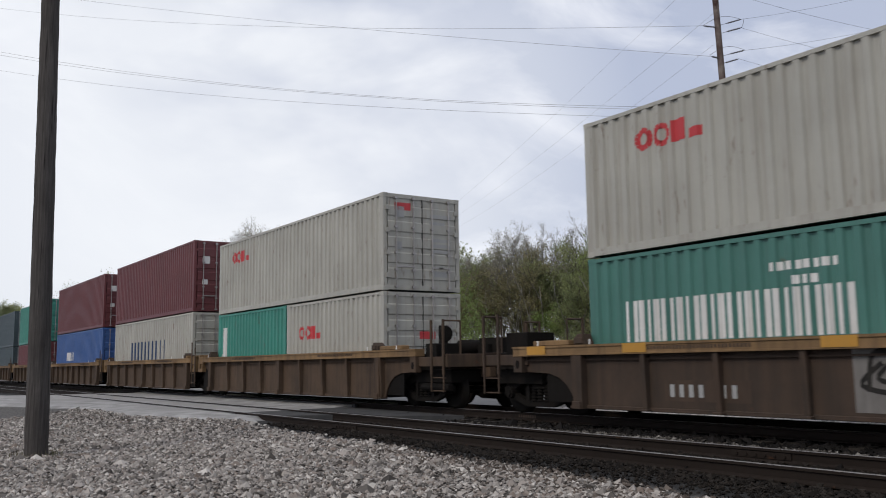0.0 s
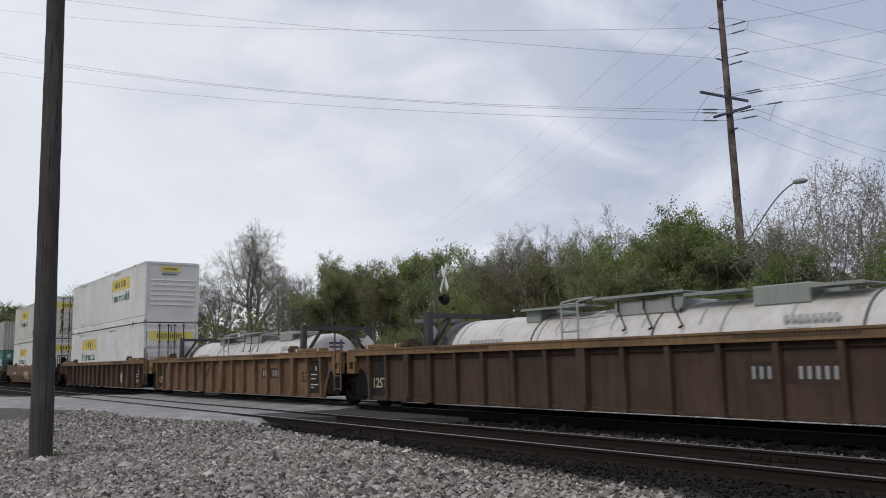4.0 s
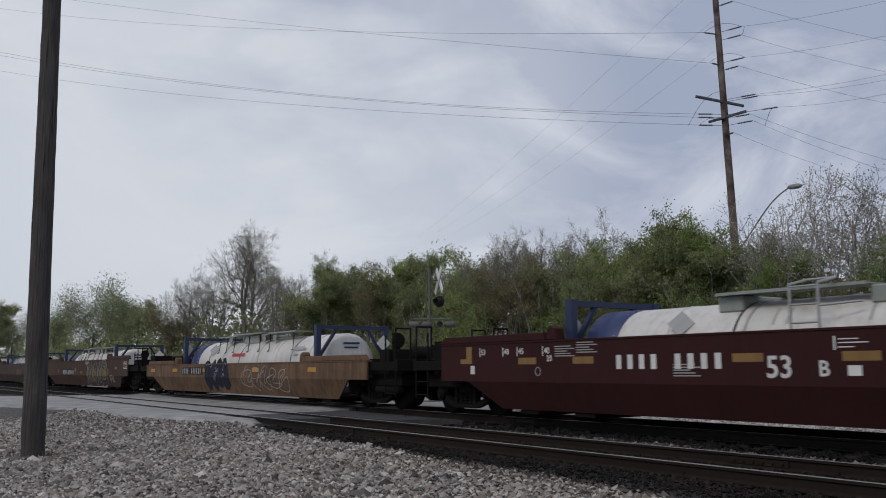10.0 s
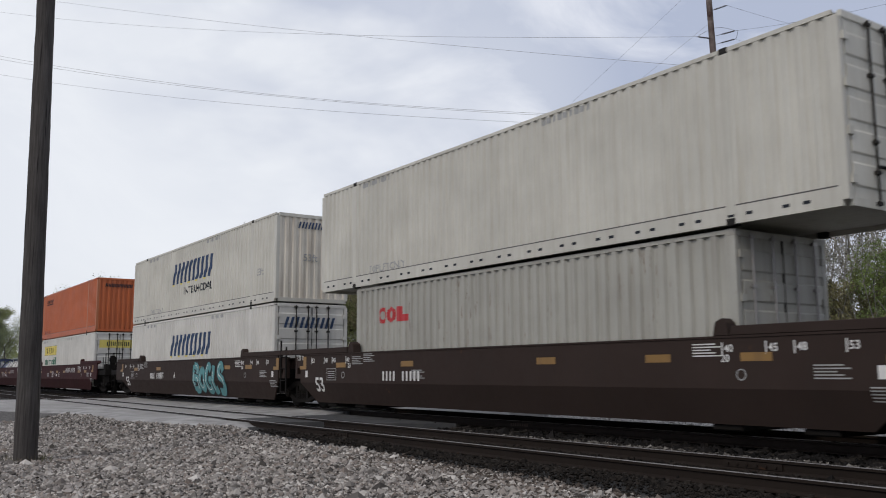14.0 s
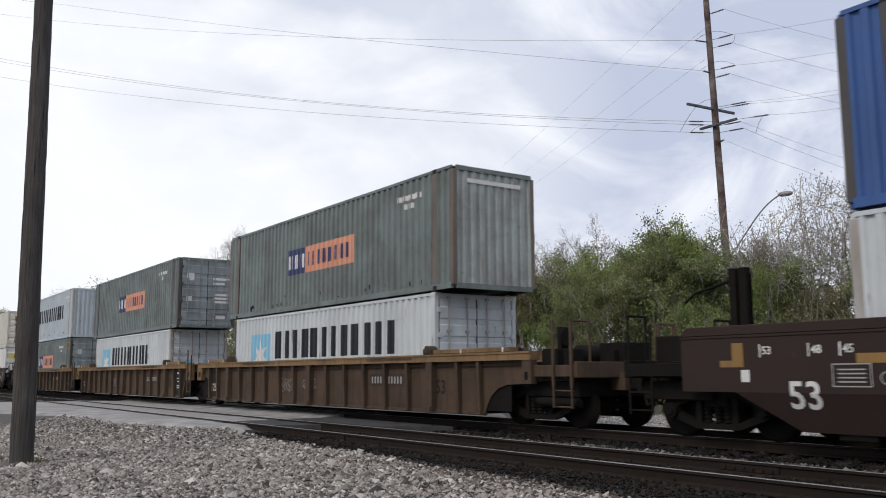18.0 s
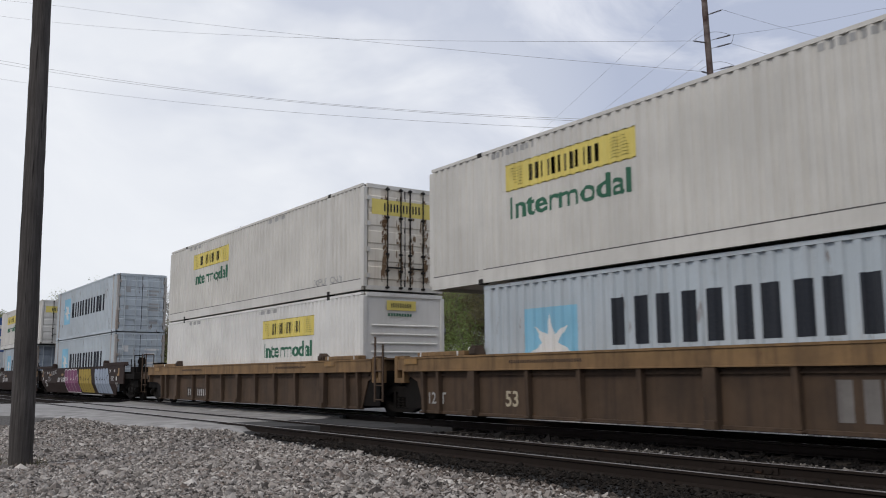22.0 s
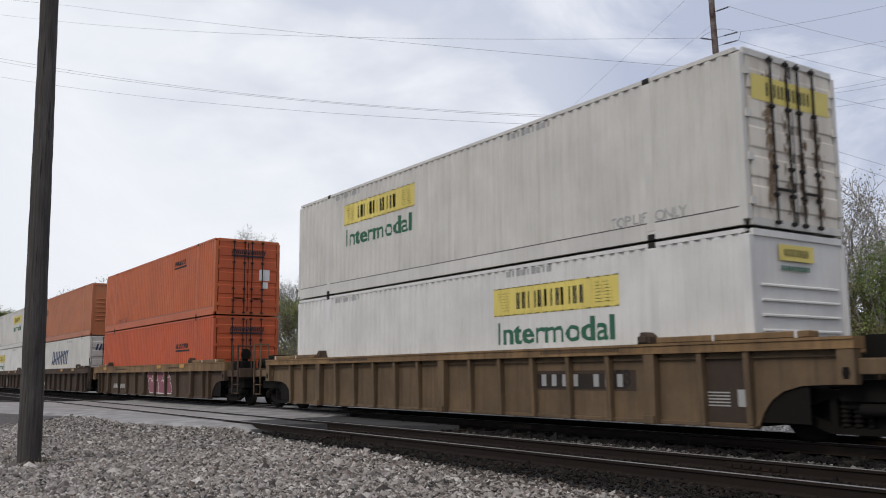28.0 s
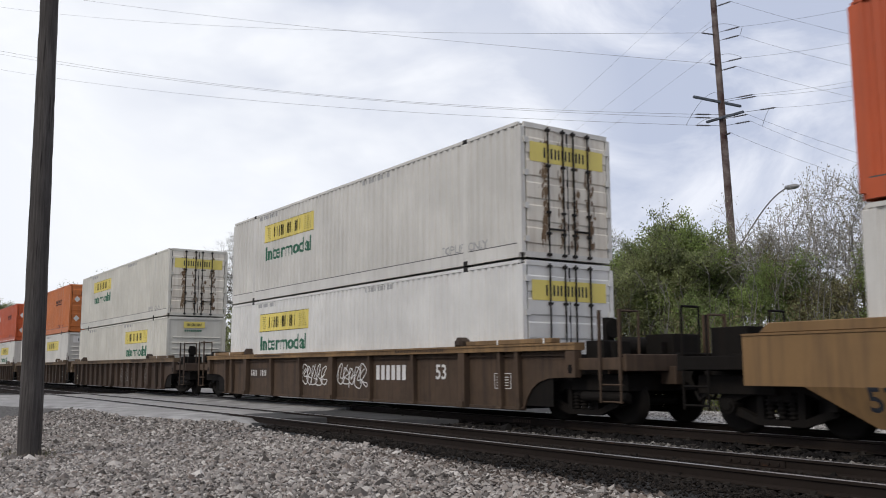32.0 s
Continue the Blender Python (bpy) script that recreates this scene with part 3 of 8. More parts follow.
def box53(label, side, end="door", banner=None, post=None, end_paint=None, word=True, seed=1, note=2.75):
    c, prof = box_container(label, 16.154, 2.591, 2.896, side, end, end_paint, 1.98, 0.242, post)
    if banner is not None:
        yellow_banner(c, prof, banner, word)
        if end == "door":
            end_decal(c, "end_banner", poly_mesh("end banner", [rect(0, 2.1, 0, 0.42)]), 0.24, 2.06, YELLOW, "yellow banner across the doors", 0.008)
            end_decal(c, "end_mark", poly_mesh("end mark", marks(6, 0.15, 0.22, 0.05, 0.0, 4)), 0.62, 2.16, CHAR, "", 0.012)
        else:
            if not word:
                # a broad white panel instead of the small yellow one
                end_decal(c, "end_banner", poly_mesh("end banner pale", [rect(0, 1.9, 0, 0.38)]), 0.3, 2.28, WHITEL, "white panel", 0.006)
                end_decal(c, "end_mark", poly_mesh("end mark pale", marks(6, 0.15, 0.2, 0.05, 0.0, 4)), 0.6, 2.37, CHAR, "", 0.01)
                small_print(c, prof, note, seed)
                return c, prof
            end_decal(c, "end_banner", poly_mesh("end banner small", [rect(0, 0.92, 0, 0.26)]), 0.72, 2.42, YELLOW, "small yellow banner", 0.006)
            end_decal(c, "end_mark", poly_mesh("end mark small", marks(6, 0.08, 0.12, 0.03, 0.0, 4)), 0.85, 2.49, CHAR, "", 0.01)
            end_decal(c, "end_stencil", poly_mesh("end words small", [rect(i * 0.085, i * 0.085 + 0.06, 0, 0.08) for i in range(9)]), 0.76, 2.26, GREEN, "", 0.006)
    small_print(c, prof, note, seed)
    return c, prof


def box_dotted(c, prof):
    """Reflective dashes along the bottom rail."""
    for i in range(16):
        decal(c, FLAT, "reflector_dash", poly_mesh("dash pair", [rect(0, 0.12, 0, 0.05), rect(0.34, 0.46, 0, 0.05)]), "dash pair", 0.4 + i * 0.98, 0.13, CHAR)


def star_line(c, prof, L, text=True, z0=1.2, colour=SKYB, row=(3.25, 1.03)):
    """Pale blue square with a white star, and a row of charcoal blocks."""
    long = L > 13
    x, zp, xt, w = (2.06, 0.88, 4.06, 1.04) if long else (1.33, 0.5) + row
    decal(c, prof, "logo_panel", poly_mesh("star panel", [rect(0, 1.52, 0, 1.5)]), "star panel", x, zp, colour, "pale blue square")
    st = decal(c, prof, "logo_star", poly_mesh("star", star(0.76, 0.75, 0.62, 0.38)), "star", x, zp, WHITEL, "white star")
    st.location.y -= 0.003
    if text:
        decal(c, prof, "logo_mark", poly_mesh(f"six blocks {w}", marks(6, w, 0.84, 0.19 * w, 0.0, 9, 0.36)), f"six blocks {w}", xt, z0, CHAR, "row of charcoal blocks")


def box45(label, side, end="door", end_paint=None, H=2.896, post=None):
    return box_container(label, 13.716, 2.438, H, side, end, end_paint, 0.76, 0.278, post)


def box40(label, side, end="door", end_paint=None, H=2.591, post=None, L=12.192):
    return box_container(label, L, 2.438, H, side, end, end_paint, 0.0, 0.278, post)


def tank_container(frame_paint, seed=0, style="decks"):
    """A white tank shell with bands and walkway in an open frame, 12.2 m long."""
    c = thing("tank_container", "long white tank container with grey walkway in an open steel frame", "tank container", "containers on the train")
    L, W, H, R = 12.192, 2.438, 1.98, 0.92
    c["L"], c["W"], c["H"] = L, W, H

    def shell(bm):
        turned(bm, (-5.93, 0, 0.84), (5.93, 0, 0.84), [(0, 0.45), (0.03, 0.68), (0.1, 0.83), (0.24, 0.92), (0.45, R), (11.41, R), (11.62, 0.92), (11.76, 0.83), (11.83, 0.68), (11.86, 0.45)], 40)
    part("tank_shell", mesh_of("tank shell", shell), TANKW, c, "stained white cylindrical shell")

    def band(bm):
        turned(bm, (-0.02, 0, 0.84), (0.02, 0, 0.84), [(0, R + 0.002), (0, R + 0.012), (0.04, R + 0.012), (0.04, R + 0.002)], 40)
    for i, bx in enumerate((-5.2, -3.9, -2.5, -2.3, -0.8, 0.9, 2.4, 3.6, 4.9)):
        part("band", mesh_of("tank band", band), (FADEDL, TANKW, TANKD)[(i + seed) % 3], c, m=pose(bx, 0, 0))

    end_steel = TANKN if frame_paint is TANKB else frame_paint

    def end_frame(bm):
        for s in (-1, 1):
            box(bm, -0.09, 0.09, s * 1.219 - (0.15 if s > 0 else 0), s * 1.219 + (0.15 if s < 0 else 0), 0, H)
        box(bm, -0.07, 0.07, -1.1, 1.1, 0.02, 0.16)
        box(bm, -0.06, 0.06, -1.1, 1.1, H - 0.13, H - 0.02)

    def brace(bm):
        rod(bm, (0, -1.1, 1.02), (0, -0.52, H - 0.1), 0.06, n=4)
    for e in (-1, 1):
        ef = part("end_frame", mesh_of("tank end frame", end_frame), end_steel, c, m=pose(e * 6.0, 0, 0))
        for s in (-1, 1):
            part("brace", mesh_of("tank brace", brace), end_steel, ef, m=Matrix.Diagonal((1, s, 1, 1)))

    def skirt(bm):
        turned(bm, (0, 0, 0.84), (0.5, 0, 0.84), [(0, R - 0.03), (0, R + 0.014), (0.5, R + 0.014), (0.5, R - 0.03)], 36)
    part("skirt", mesh_of("tank skirt", skirt), frame_paint, c, m=pose(-5.94, 0, 0) @ Matrix.Diagonal((1.7 if frame_paint is TANKB else 1, 1, 1, 1)))

    def sill(bm):
        for s in (-1, 1):
            box(bm, -6, 6, s * 1.1 - 0.06, s * 1.1 + 0.06, 0.02, 0.16)
        for sx in (-4, -1.4, 1.4, 4):
            box(bm, sx - 0.1, sx + 0.1, -1.0, 1.0, 0.06, 0.3)
    part("base_frame", mesh_of("tank sill", sill), frame_paint, c)

    def deck(bm, x0, x1, z):
        box(bm, x0, x1, -0.68, -0.1, z - 0.02, z)
        box(bm, x0, x1, -0.7, -0.68, z - 0.035, z + 0.015)
    rung = {"ladder": ((-3.0, -1.0, 1.86), (-0.8, 1.5, 1.95), (1.52, 2.8, 1.87), (3.92, 4.85, 1.83)), "panel": ((-2.95, -0.3, 1.88), (1.35, 3.0, 1.86), (3.97, 4.3, 1.8)),
            "decks": ((-3.42, -2.02, 1.9), (-1.97, 0.72, 1.95), (0.76, 1.28, 1.87), (1.3, 3.5, 1.91))}[style]
    for x0, x1, z in rung:
        part("walkway", mesh_of(f"tank walkway {x0} {z}", lambda bm: deck(bm, x0, x1, z)), WALKG, c, "grey-green metal walkway")

    def deck_post(bm):
        box(bm, -0.015, 0.015, -0.68, -0.65, 1.66, 1.86)
        rod(bm, (0, -0.665, 1.68), (0.36, -0.86, 1.32), 0.015, n=5)
        rod(bm, (0.36, -0.86, 1.32), (0.3, -0.89, 1.28), 0.022, n=5)
    for px in {"ladder": (-0.1, 0.55, 1.25), "panel": (), "decks": (-3.35, -2.6, -1.85, -0.45, 0.55, 1.4, 3.3)}[style]:
        part("walkway_post", mesh_of("tank deck post", deck_post), BLACK, c, m=pose(px, 0, 0))

    def gusset(bm):
        slab(bm, [(-0.18, 1.84), (0.18, 1.84), (0.12, 1.66), (0.0, 1.6), (-0.12, 1.66)], -0.66, -0.64)
    for px in {"ladder": (1.32,), "panel": (), "decks": (-2.3, 0.85, 1.75)}[style]:
        part("gusset", mesh_of("tank gusset", gusset), WALKG, c, "grey-green plate under the walkway", m=pose(px, 0, 0))
    if style == "decks":
        part("spill_box", mesh_of("spill box", lambda bm: box(bm, -0.62, 0.62, -0.55, 0.5, 1.6, 1.87), 0.02), FADEDL, c, "grey spill box", m=pose(-0.55, 0, 0))
    else:
        # spill boxes over the three sets of valves
        for x0, x1, z in ((-2.98, -2.5, 1.845), (-0.3, 1.3, 1.84), (2.85, 3.9, 1.9)):
            part("spill_box", mesh_of(f"spill box {x0}", lambda bm: box(bm, x0, x1, -0.58, 0.5, 1.58, z), 0.02), WALKG if x0 != -0.3 or style == "panel" else FADEDL, c, "grey spill box")

    def hatch(bm):
        turned(bm, (0, 0, 1.7), (0, 0, 2.02), [(0, 0.27), (0.2, 0.27), (0.2, 0.32), (0.26, 0.32), (0.3, 0.1)], 16)
    part("hatch", mesh_of("tank hatch", hatch), WALKG, c, "round manhole", m=pose(0.4, 0.1, -0.1))
    if style == "decks":
        part("hatch", mesh_of("tank hatch", hatch), TANKD, c, "round manhole", m=pose(-4.5, 0.1, -0.16))

    def climb(bm):
        for px in (-1.32, -0.85):
            rod(bm, (px, -1.02, 0.9), (px, -1.02, 1.9), 0.022, n=6)
            rod(bm, (px, -1.02, 1.9), (px + 0.1, -0.7, 1.98), 0.02, n=5)
        rod(bm, (-1.22, -0.7, 1.98), (-0.75, -0.7, 1.98), 0.02, n=5)
        rod(bm, (-0.85, -1.02, 1.56), (-0.3, -0.8, 1.6), 0.018, n=5)
        for i in range(4):
            rod(bm, (-1.32, -1.02, 1.05 + i * 0.27), (-0.85, -1.02, 1.05 + i * 0.27), 0.016, n=5)
    if style != "decks":
        part("ladder", mesh_of("tank ladder", climb), FADEDL, c, "grey steel ladder")["kind"] = "stuff"

    def streak(bm):
        for dx, a, b in ((0, 0.62, 1.02),):
            for k in range(5):
                t0, t1 = a + (b - a) * k / 5, a + (b - a) * (k + 1) / 5
                bm.faces.new([bm.verts.new((x0 + dx + 0.05 * q, -(R + 0.004) * math.sin(q), 0.84 + (R + 0.004) * math.cos(q))) for x0, q in ((0, t0), (0.045, t0), (0.045, t1), (0, t1))])
    rng = random.Random(seed + 3)
    for px in (-3.6, -1.9, -1.55, -0.35, 0.45, 2.1, 3.9):
        part("stain", mesh_of("tank streak", streak), FADEDL, c, "dark spill streak", m=pose(px + rng.uniform(-0.3, 0.3), 0, 0))["kind"] = "stuff"

    def placard(bm):
        box(bm, -0.17, 0.17, -0.008, 0.008, -0.17, 0.17)
    part("placard", mesh_of("placard", placard), WHITEL, c, "diamond placard", m=pose(-6.12, -0.95, 1.45, 0, 45, 90))
    part("placard", mesh_of("placard", placard), WHITEL, c, "diamond placard", m=pose(6.2, 0.98, 1.45, 0, 45, 90))
    part("stencil", poly_mesh("tank end label", [rect(0, 0.55, 0, 0.06), rect(0.02, 0.5, -0.12, -0.07)]), NAVY, c, "small blue label", m=pose(5.945, -0.25, 1.42, 0, 0, 90))["kind"] = "stuff"
    part("stencil", poly_mesh("tank side label", [rect(i * 0.12, i * 0.12 + 0.09, 0, 0.11) for i in range(8)] + [rect(0.1, 0.5, -0.16, -0.1)]), FADEDL, c, "row of small grey marks", m=pose(3.6, -0.88, 1.29, -24, 0, 0))["kind"] = "stuff"
    if seed == 4 or frame_paint is not TANKB:
        part("stencil", poly_mesh("tank stencil", [rect(i * 0.14, i * 0.14 + 0.1, 0, 0.13) for i in range(9)]), REDM if frame_paint is TANKB else FADEDL, c, "row of small painted marks", m=pose(-1.6 if frame_paint is TANKB else -4.7, -0.885, 1.14, -20, 0, 0))["kind"] = "stuff"
    if frame_paint is TANKB:
        part("placard", mesh_of("placard", placard), FADEDL, c, "worn grey diamond placard", m=pose(-3.6, -0.81, 1.42, -33, 40, 0))
    return c

# ---- well cars: x along the track, middle of the well at 0, rail tops at z 0 ----
# a smooth side stands upright above its crease and leans in below it
CREASE, LEAN = 0.75, 0.38


def wheel_mesh():
    def build(bm):
        turned(bm, (0, -0.07, 0.42), (0, 0.07, 0.42), [(0, 0.12), (0, 0.36), (0.01, 0.42), (0.1, 0.425), (0.105, 0.45), (0.135, 0.45), (0.14, 0.36), (0.11, 0.3), (0.11, 0.12)], 24)
    return mesh_of("wheel", build)


def add_truck(car, x):
    """A two-axle truck as one part of its car, with its wheels."""
    def bolster(bm):
        box(bm, -0.2, 0.2, -1.08, 1.08, 0.5, 0.76)
    tr = part("truck", mesh_of("truck bolster", bolster, 0.012), GEAR, car, "two-axle truck black with grease", m=pose(x, 0, 0))

    def side_frame(bm):
        slab(bm, [(-1.12, 0.38), (-0.85, 0.48), (-0.4, 0.64), (0.4, 0.64), (0.85, 0.48), (1.12, 0.38), (1.12, 0.52), (0.9, 0.63), (0.42, 0.77), (-0.42, 0.77), (-0.9, 0.63), (-1.12, 0.52)], -0.07, 0.07)
        slab(bm, [(-1.1, 0.375), (-0.95, 0.33), (-0.4, 0.15), (0.4, 0.15), (0.95, 0.33), (1.1, 0.375), (0.9, 0.455), (0.38, 0.25), (-0.38, 0.25), (-0.9, 0.455)], -0.068, 0.068)
        for cx in (-0.35, 0.35):
            box(bm, cx - 0.055, cx + 0.055, -0.072, 0.072, 0.2, 0.68)
        for ax in (-0.89, 0.89):
            rod(bm, (ax, -0.14, 0.42), (ax, 0.1, 0.42), 0.12, n=14)
            rod(bm, (ax, -0.17, 0.42), (ax, -0.14, 0.42), 0.07, n=8)
    for s in (-1, 1):
        part("side_frame", mesh_of("truck side frame", side_frame), GEAR, tr, m=pose(0, s * 1.0, 0, 0, 0, 0 if s < 0 else 180))
    for ax in (-0.89, 0.89):
        part("axle", mesh_of("axle", lambda bm: rod(bm, (0, -0.7, 0.42), (0, 0.7, 0.42), 0.085, n=10)), GEAR, tr, m=pose(ax, 0, 0))

    def spring(bm):
        prof = [(0, 0.05)]
        for i in range(5):
            prof += [(0.01 + i * 0.065, 0.055), (0.03 + i * 0.065, 0.09), (0.05 + i * 0.065, 0.055)]
        turned(bm, (0, 0, 0.24), (0, 0, 0.6), prof + [(0.36, 0.05)], 10)
    for s in (-1, 1):
        for sx in (-0.19, 0.0, 0.19):
            part("spring", mesh_of("coil spring", spring), GEAR, tr, m=pose(sx, s * 1.02, 0))

    for ax in (-0.89, 0.89):
        for s in (-1, 1):
            part("wheel", wheel_mesh(), GEAR, tr, "steel wheel", m=pose(ax, s * 0.755, 0, 0, 0, 0 if s < 0 else 180))


def well_car(label, side, kind="ribbed", half=9.6, left="art", right="art", chord=None, truck_left=False, truck_right=False, seed=0, top=1.5, deep=0.17, pitch=1.04):
    """One unit of a stack train. left and right: art (shared truck) or coupler (own truck, platform and coupler)."""
    rng = random.Random(seed)
    car = thing("well_car", label, "freight wagon", "cars of the train")
    chord = chord or side
    hw, Z0, Z1 = 1.5, 0.20, top
    # the sides end short of a shared truck and run out over a coupler's platform
    tl, tr = (half - 0.8 if how == "art" else half + (0.17 if kind == "ribbed" else 0.0) for how in (left, right))
    bl, br = (half - 1.5 if how == "art" or kind == "ribbed" else half - 1.95 for how in (left, right))
    bot = min(bl, br)
    kind_key = f"{kind} {half:.2f} {left} {right} {top} {deep}"
    end_pos = {-1: tl, 1: tr}
    if kind == "ribbed":
        def foot(b, t):
            if t - b < 1.0:
                return [(b, Z0), (b + 0.12, 0.5), (b + 0.3, 0.9), (t, 1.05), (t, Z1)]
            return [(b, Z0), (b + 0.1, 0.42), (b + 0.24, 0.6), (b + 0.45, 0.74), (b + 0.75, 0.82), (t - 0.02, 0.86), (t, Z1)]
        outline = foot(br, tr) + [(-px, pz) for px, pz in foot(bl, tl)[::-1]]

        def plate(bm):
            slab(bm, outline, -hw + 0.15, -hw + 0.18)
        for s in (-1, 1):
            part("side_sheet", mesh_of("side sheet " + kind_key, plate), side, car, m=Matrix.Diagonal((1, -s, 1, 1)))

        def chord_bar(bm):
            prof = [(-hw - 0.02, Z1), (-hw + 0.26, Z1), (-hw + 0.26, Z1 - deep), (-hw - 0.012, Z1 - deep), (-hw - 0.012, Z1 - deep + 0.025), (-hw, Z1 - deep + 0.028), (-hw, Z1 - 0.043), (-hw - 0.02, Z1 - 0.04)]
            a, b = [bm.verts.new((-tl, y, z)) for y, z in prof], [bm.verts.new((tr, y, z)) for y, z in prof]
            for i in range(8):
                bm.faces.new((a[i], a[i - 1], b[i - 1], b[i]))
            bm.faces.new(a)
            bm.faces.new(b[::-1])

        def sill_bar(bm):
            box(bm, -bl, br, -hw + 0.12, -hw + 0.22, Z0 - 0.02, Z0 + 0.05)

        def cap(bm):
            box(bm, 0.3, run, -hw - 0.01, -hw + 0.24, Z1 + 0.002, Z1 + 0.1)

        def clamp(bm):
            slab(bm, [(-0.14, Z1 + 0.002), (0.16, Z1 + 0.002), (0.16, Z1 + 0.12), (0.05, Z1 + 0.2), (-0.06, Z1 + 0.2), (-0.1, Z1 + 0.08)], -hw + 0.0, -hw + 0.24)
            box(bm, -0.1, 0.1, -hw - 0.03, -hw, Z1 + 0.02, Z1 + 0.13)
        for s in (-1, 1):
            turn = Matrix.Diagonal((1, -s, 1, 1))
            part("top_chord", mesh_of("chord " + kind_key, chord_bar), chord, car, "ochre top chord" if chord is not side else "", m=turn)
            part("ledge", mesh_of("ledge " + kind_key, lambda bm: box(bm, -tl + 0.3, tr - 0.3, -hw + 0.1, -hw + 0.149, Z1 - deep - 0.1, Z1 - deep - 0.07)), side, car, m=turn)
            part("side_sill", mesh_of("sill " + kind_key, sill_bar, 0.01), side, car, m=turn)
            for e in (-1, 1):
                run = end_pos[e] - 6.75
                part("end_cap", mesh_of(f"chord cap {top} {run:.2f}", cap, 0.012), chord, car, "raised cap on the chord", m=turn @ pose(e * 6.1, 0, 0) @ Matrix.Diagonal((e, 1, 1, 1)))
                part("corner_guide", mesh_of(f"corner guide {top}", clamp, 0.01), TDARK, car, "black-grimed corner guide", m=turn @ pose(e * 6.1, 0, 0) @ Matrix.Diagonal((e, 1, 1, 1)))
                if s < 0:
                    for dx in (-0.75, 0.7):
                        part("white_mark", mesh_of("white mark", lambda bm: box(bm, -0.02, 0.02, -0.004, 0.004, -0.05, 0.05)), WHITEL, car, m=pose(e * (end_pos[e] - 1.55) + dx, -hw - 0.013, Z1 + 0.05))

        def rib(bm):
            v = box(bm, -0.05, 0.05, -hw + 0.01, -hw + 0.15, Z0 + 0.03, Z1 - deep)
            for q in (v[0], v[1]):
                q.co.y += 0.04
            box(bm, -0.085, 0.085, -hw + 0.0, -hw + 0.15, Z0 - 0.01, Z0 + 0.03)

        def post(bm):
            box(bm, -0.12, 0.12, -hw - 0.005, -hw + 0.15, Z0 - 0.02, Z1 - deep)
            box(bm, -0.11, 0.11, -hw - 0.05, -hw - 0.01, Z0 - 0.02, Z0 + 0.12)
        for sx in (-tl * 0.55, tr * 0.35):
            part("stencil", poly_mesh("chord stencil", [rect(0.07 * i, 0.07 * i + 0.045, 0, 0.06) for i in range(30)] ), TDARK, car, "line of small dark marks on the chord", m=pose(sx, -hw - 0.004, Z1 - 0.5 * deep - 0.03))["kind"] = "stuff"
        for e, bb in ((-1, bl), (1, br)):
            for s in (-1, 1):
                part("well_end", mesh_of("well end", lambda bm: box(bm, -0.15, 0.85, -0.006, 0.006, 0.28, 0.98)), GEAR, car, "dark plate inside the well", m=pose(e * bb, s * (hw - 0.19), 0) @ Matrix.Diagonal((e, 1, 1, 1)))
        # upright ribs: broad posts in the middle and under the corner guides, thin ones between and beyond
        places = [0.0] + [e * pitch * i for e in (-1, 1) for i in range(1, int(5.85 / pitch) + 1)] + [-6.2, 6.2]
        for e, bb in ((-1, bl), (1, br)):
            k = 1
            while 6.2 + k * min(pitch, 1.3) < bb - 0.25:
                places.append(e * (6.2 + k * min(pitch, 1.3)))
                k += 1
            places.append(e * (bb - 0.08))

        def end_post(bm):
            box(bm, -0.26, 0.0, -hw + 0.0, -hw + 0.149, 0.84, Z1 - deep)

        def slot(bm):
            slab(bm, [(-0.17, 0.92), (-0.09, 0.92), (-0.07, 1.0), (-0.09, 1.08), (-0.17, 1.08), (-0.19, 1.0)], -hw - 0.003, -hw + 0.02)
        for e, how in ((-1, left), (1, right)):
            if how != "art":
                post_at = pose(e * (end_pos[e] - 0.005), 0, 0) @ Matrix.Diagonal((e, 1, 1, 1))
                for s in (-1, 1):
                    turn = Matrix.Diagonal((1, -s, 1, 1))
                    ep = part("end_post", mesh_of(f"end post {top} {deep}", end_post, 0.008), side, car, m=turn @ post_at)
                    part("lifting_slot", mesh_of("lifting slot", slot), GEAR, ep, "dark lifting slot")
        for s in (-1, 1):
            turn = Matrix.Diagonal((1, -s, 1, 1))
            for rx in places:
                heavy = abs(rx) in (0.0, 6.2)
                part("rib", mesh_of(f"rib heavy {top} {deep}" if heavy else f"rib {top} {deep}", post if heavy else rib, 0.008), side, car, m=turn @ pose(rx, 0, 0))
    else:
        def smooth(bm):
            slab(bm, [(-tl, CREASE), (tr, CREASE), (tr, Z1 - 0.035), (-tl, Z1 - 0.035)], -hw, -hw + 0.05)
            lo = [(-min(tl, bl + 0.95), CREASE), (min(tr, br + 0.95), CREASE), (br, Z0), (-bl, Z0)]
            f = [bm.verts.new((px, -hw + (0.0 if z > 0.5 else (CREASE - Z0) * LEAN), z)) for px, z in lo]
            g = [bm.verts.new((px, -hw + (0.05 if z > 0.5 else (CREASE - Z0) * LEAN + 0.03), z)) for px, z in lo]
            bm.faces.new(f[::-1])
            bm.faces.new(g)
            for i in range(4):
                bm.faces.new((f[i], f[(i + 1) % 4], g[(i + 1) % 4], g[i]))

        def lip(bm):
            box(bm, -tl, tr, -hw - 0.015, -hw + 0.16, Z1 - 0.033, Z1)

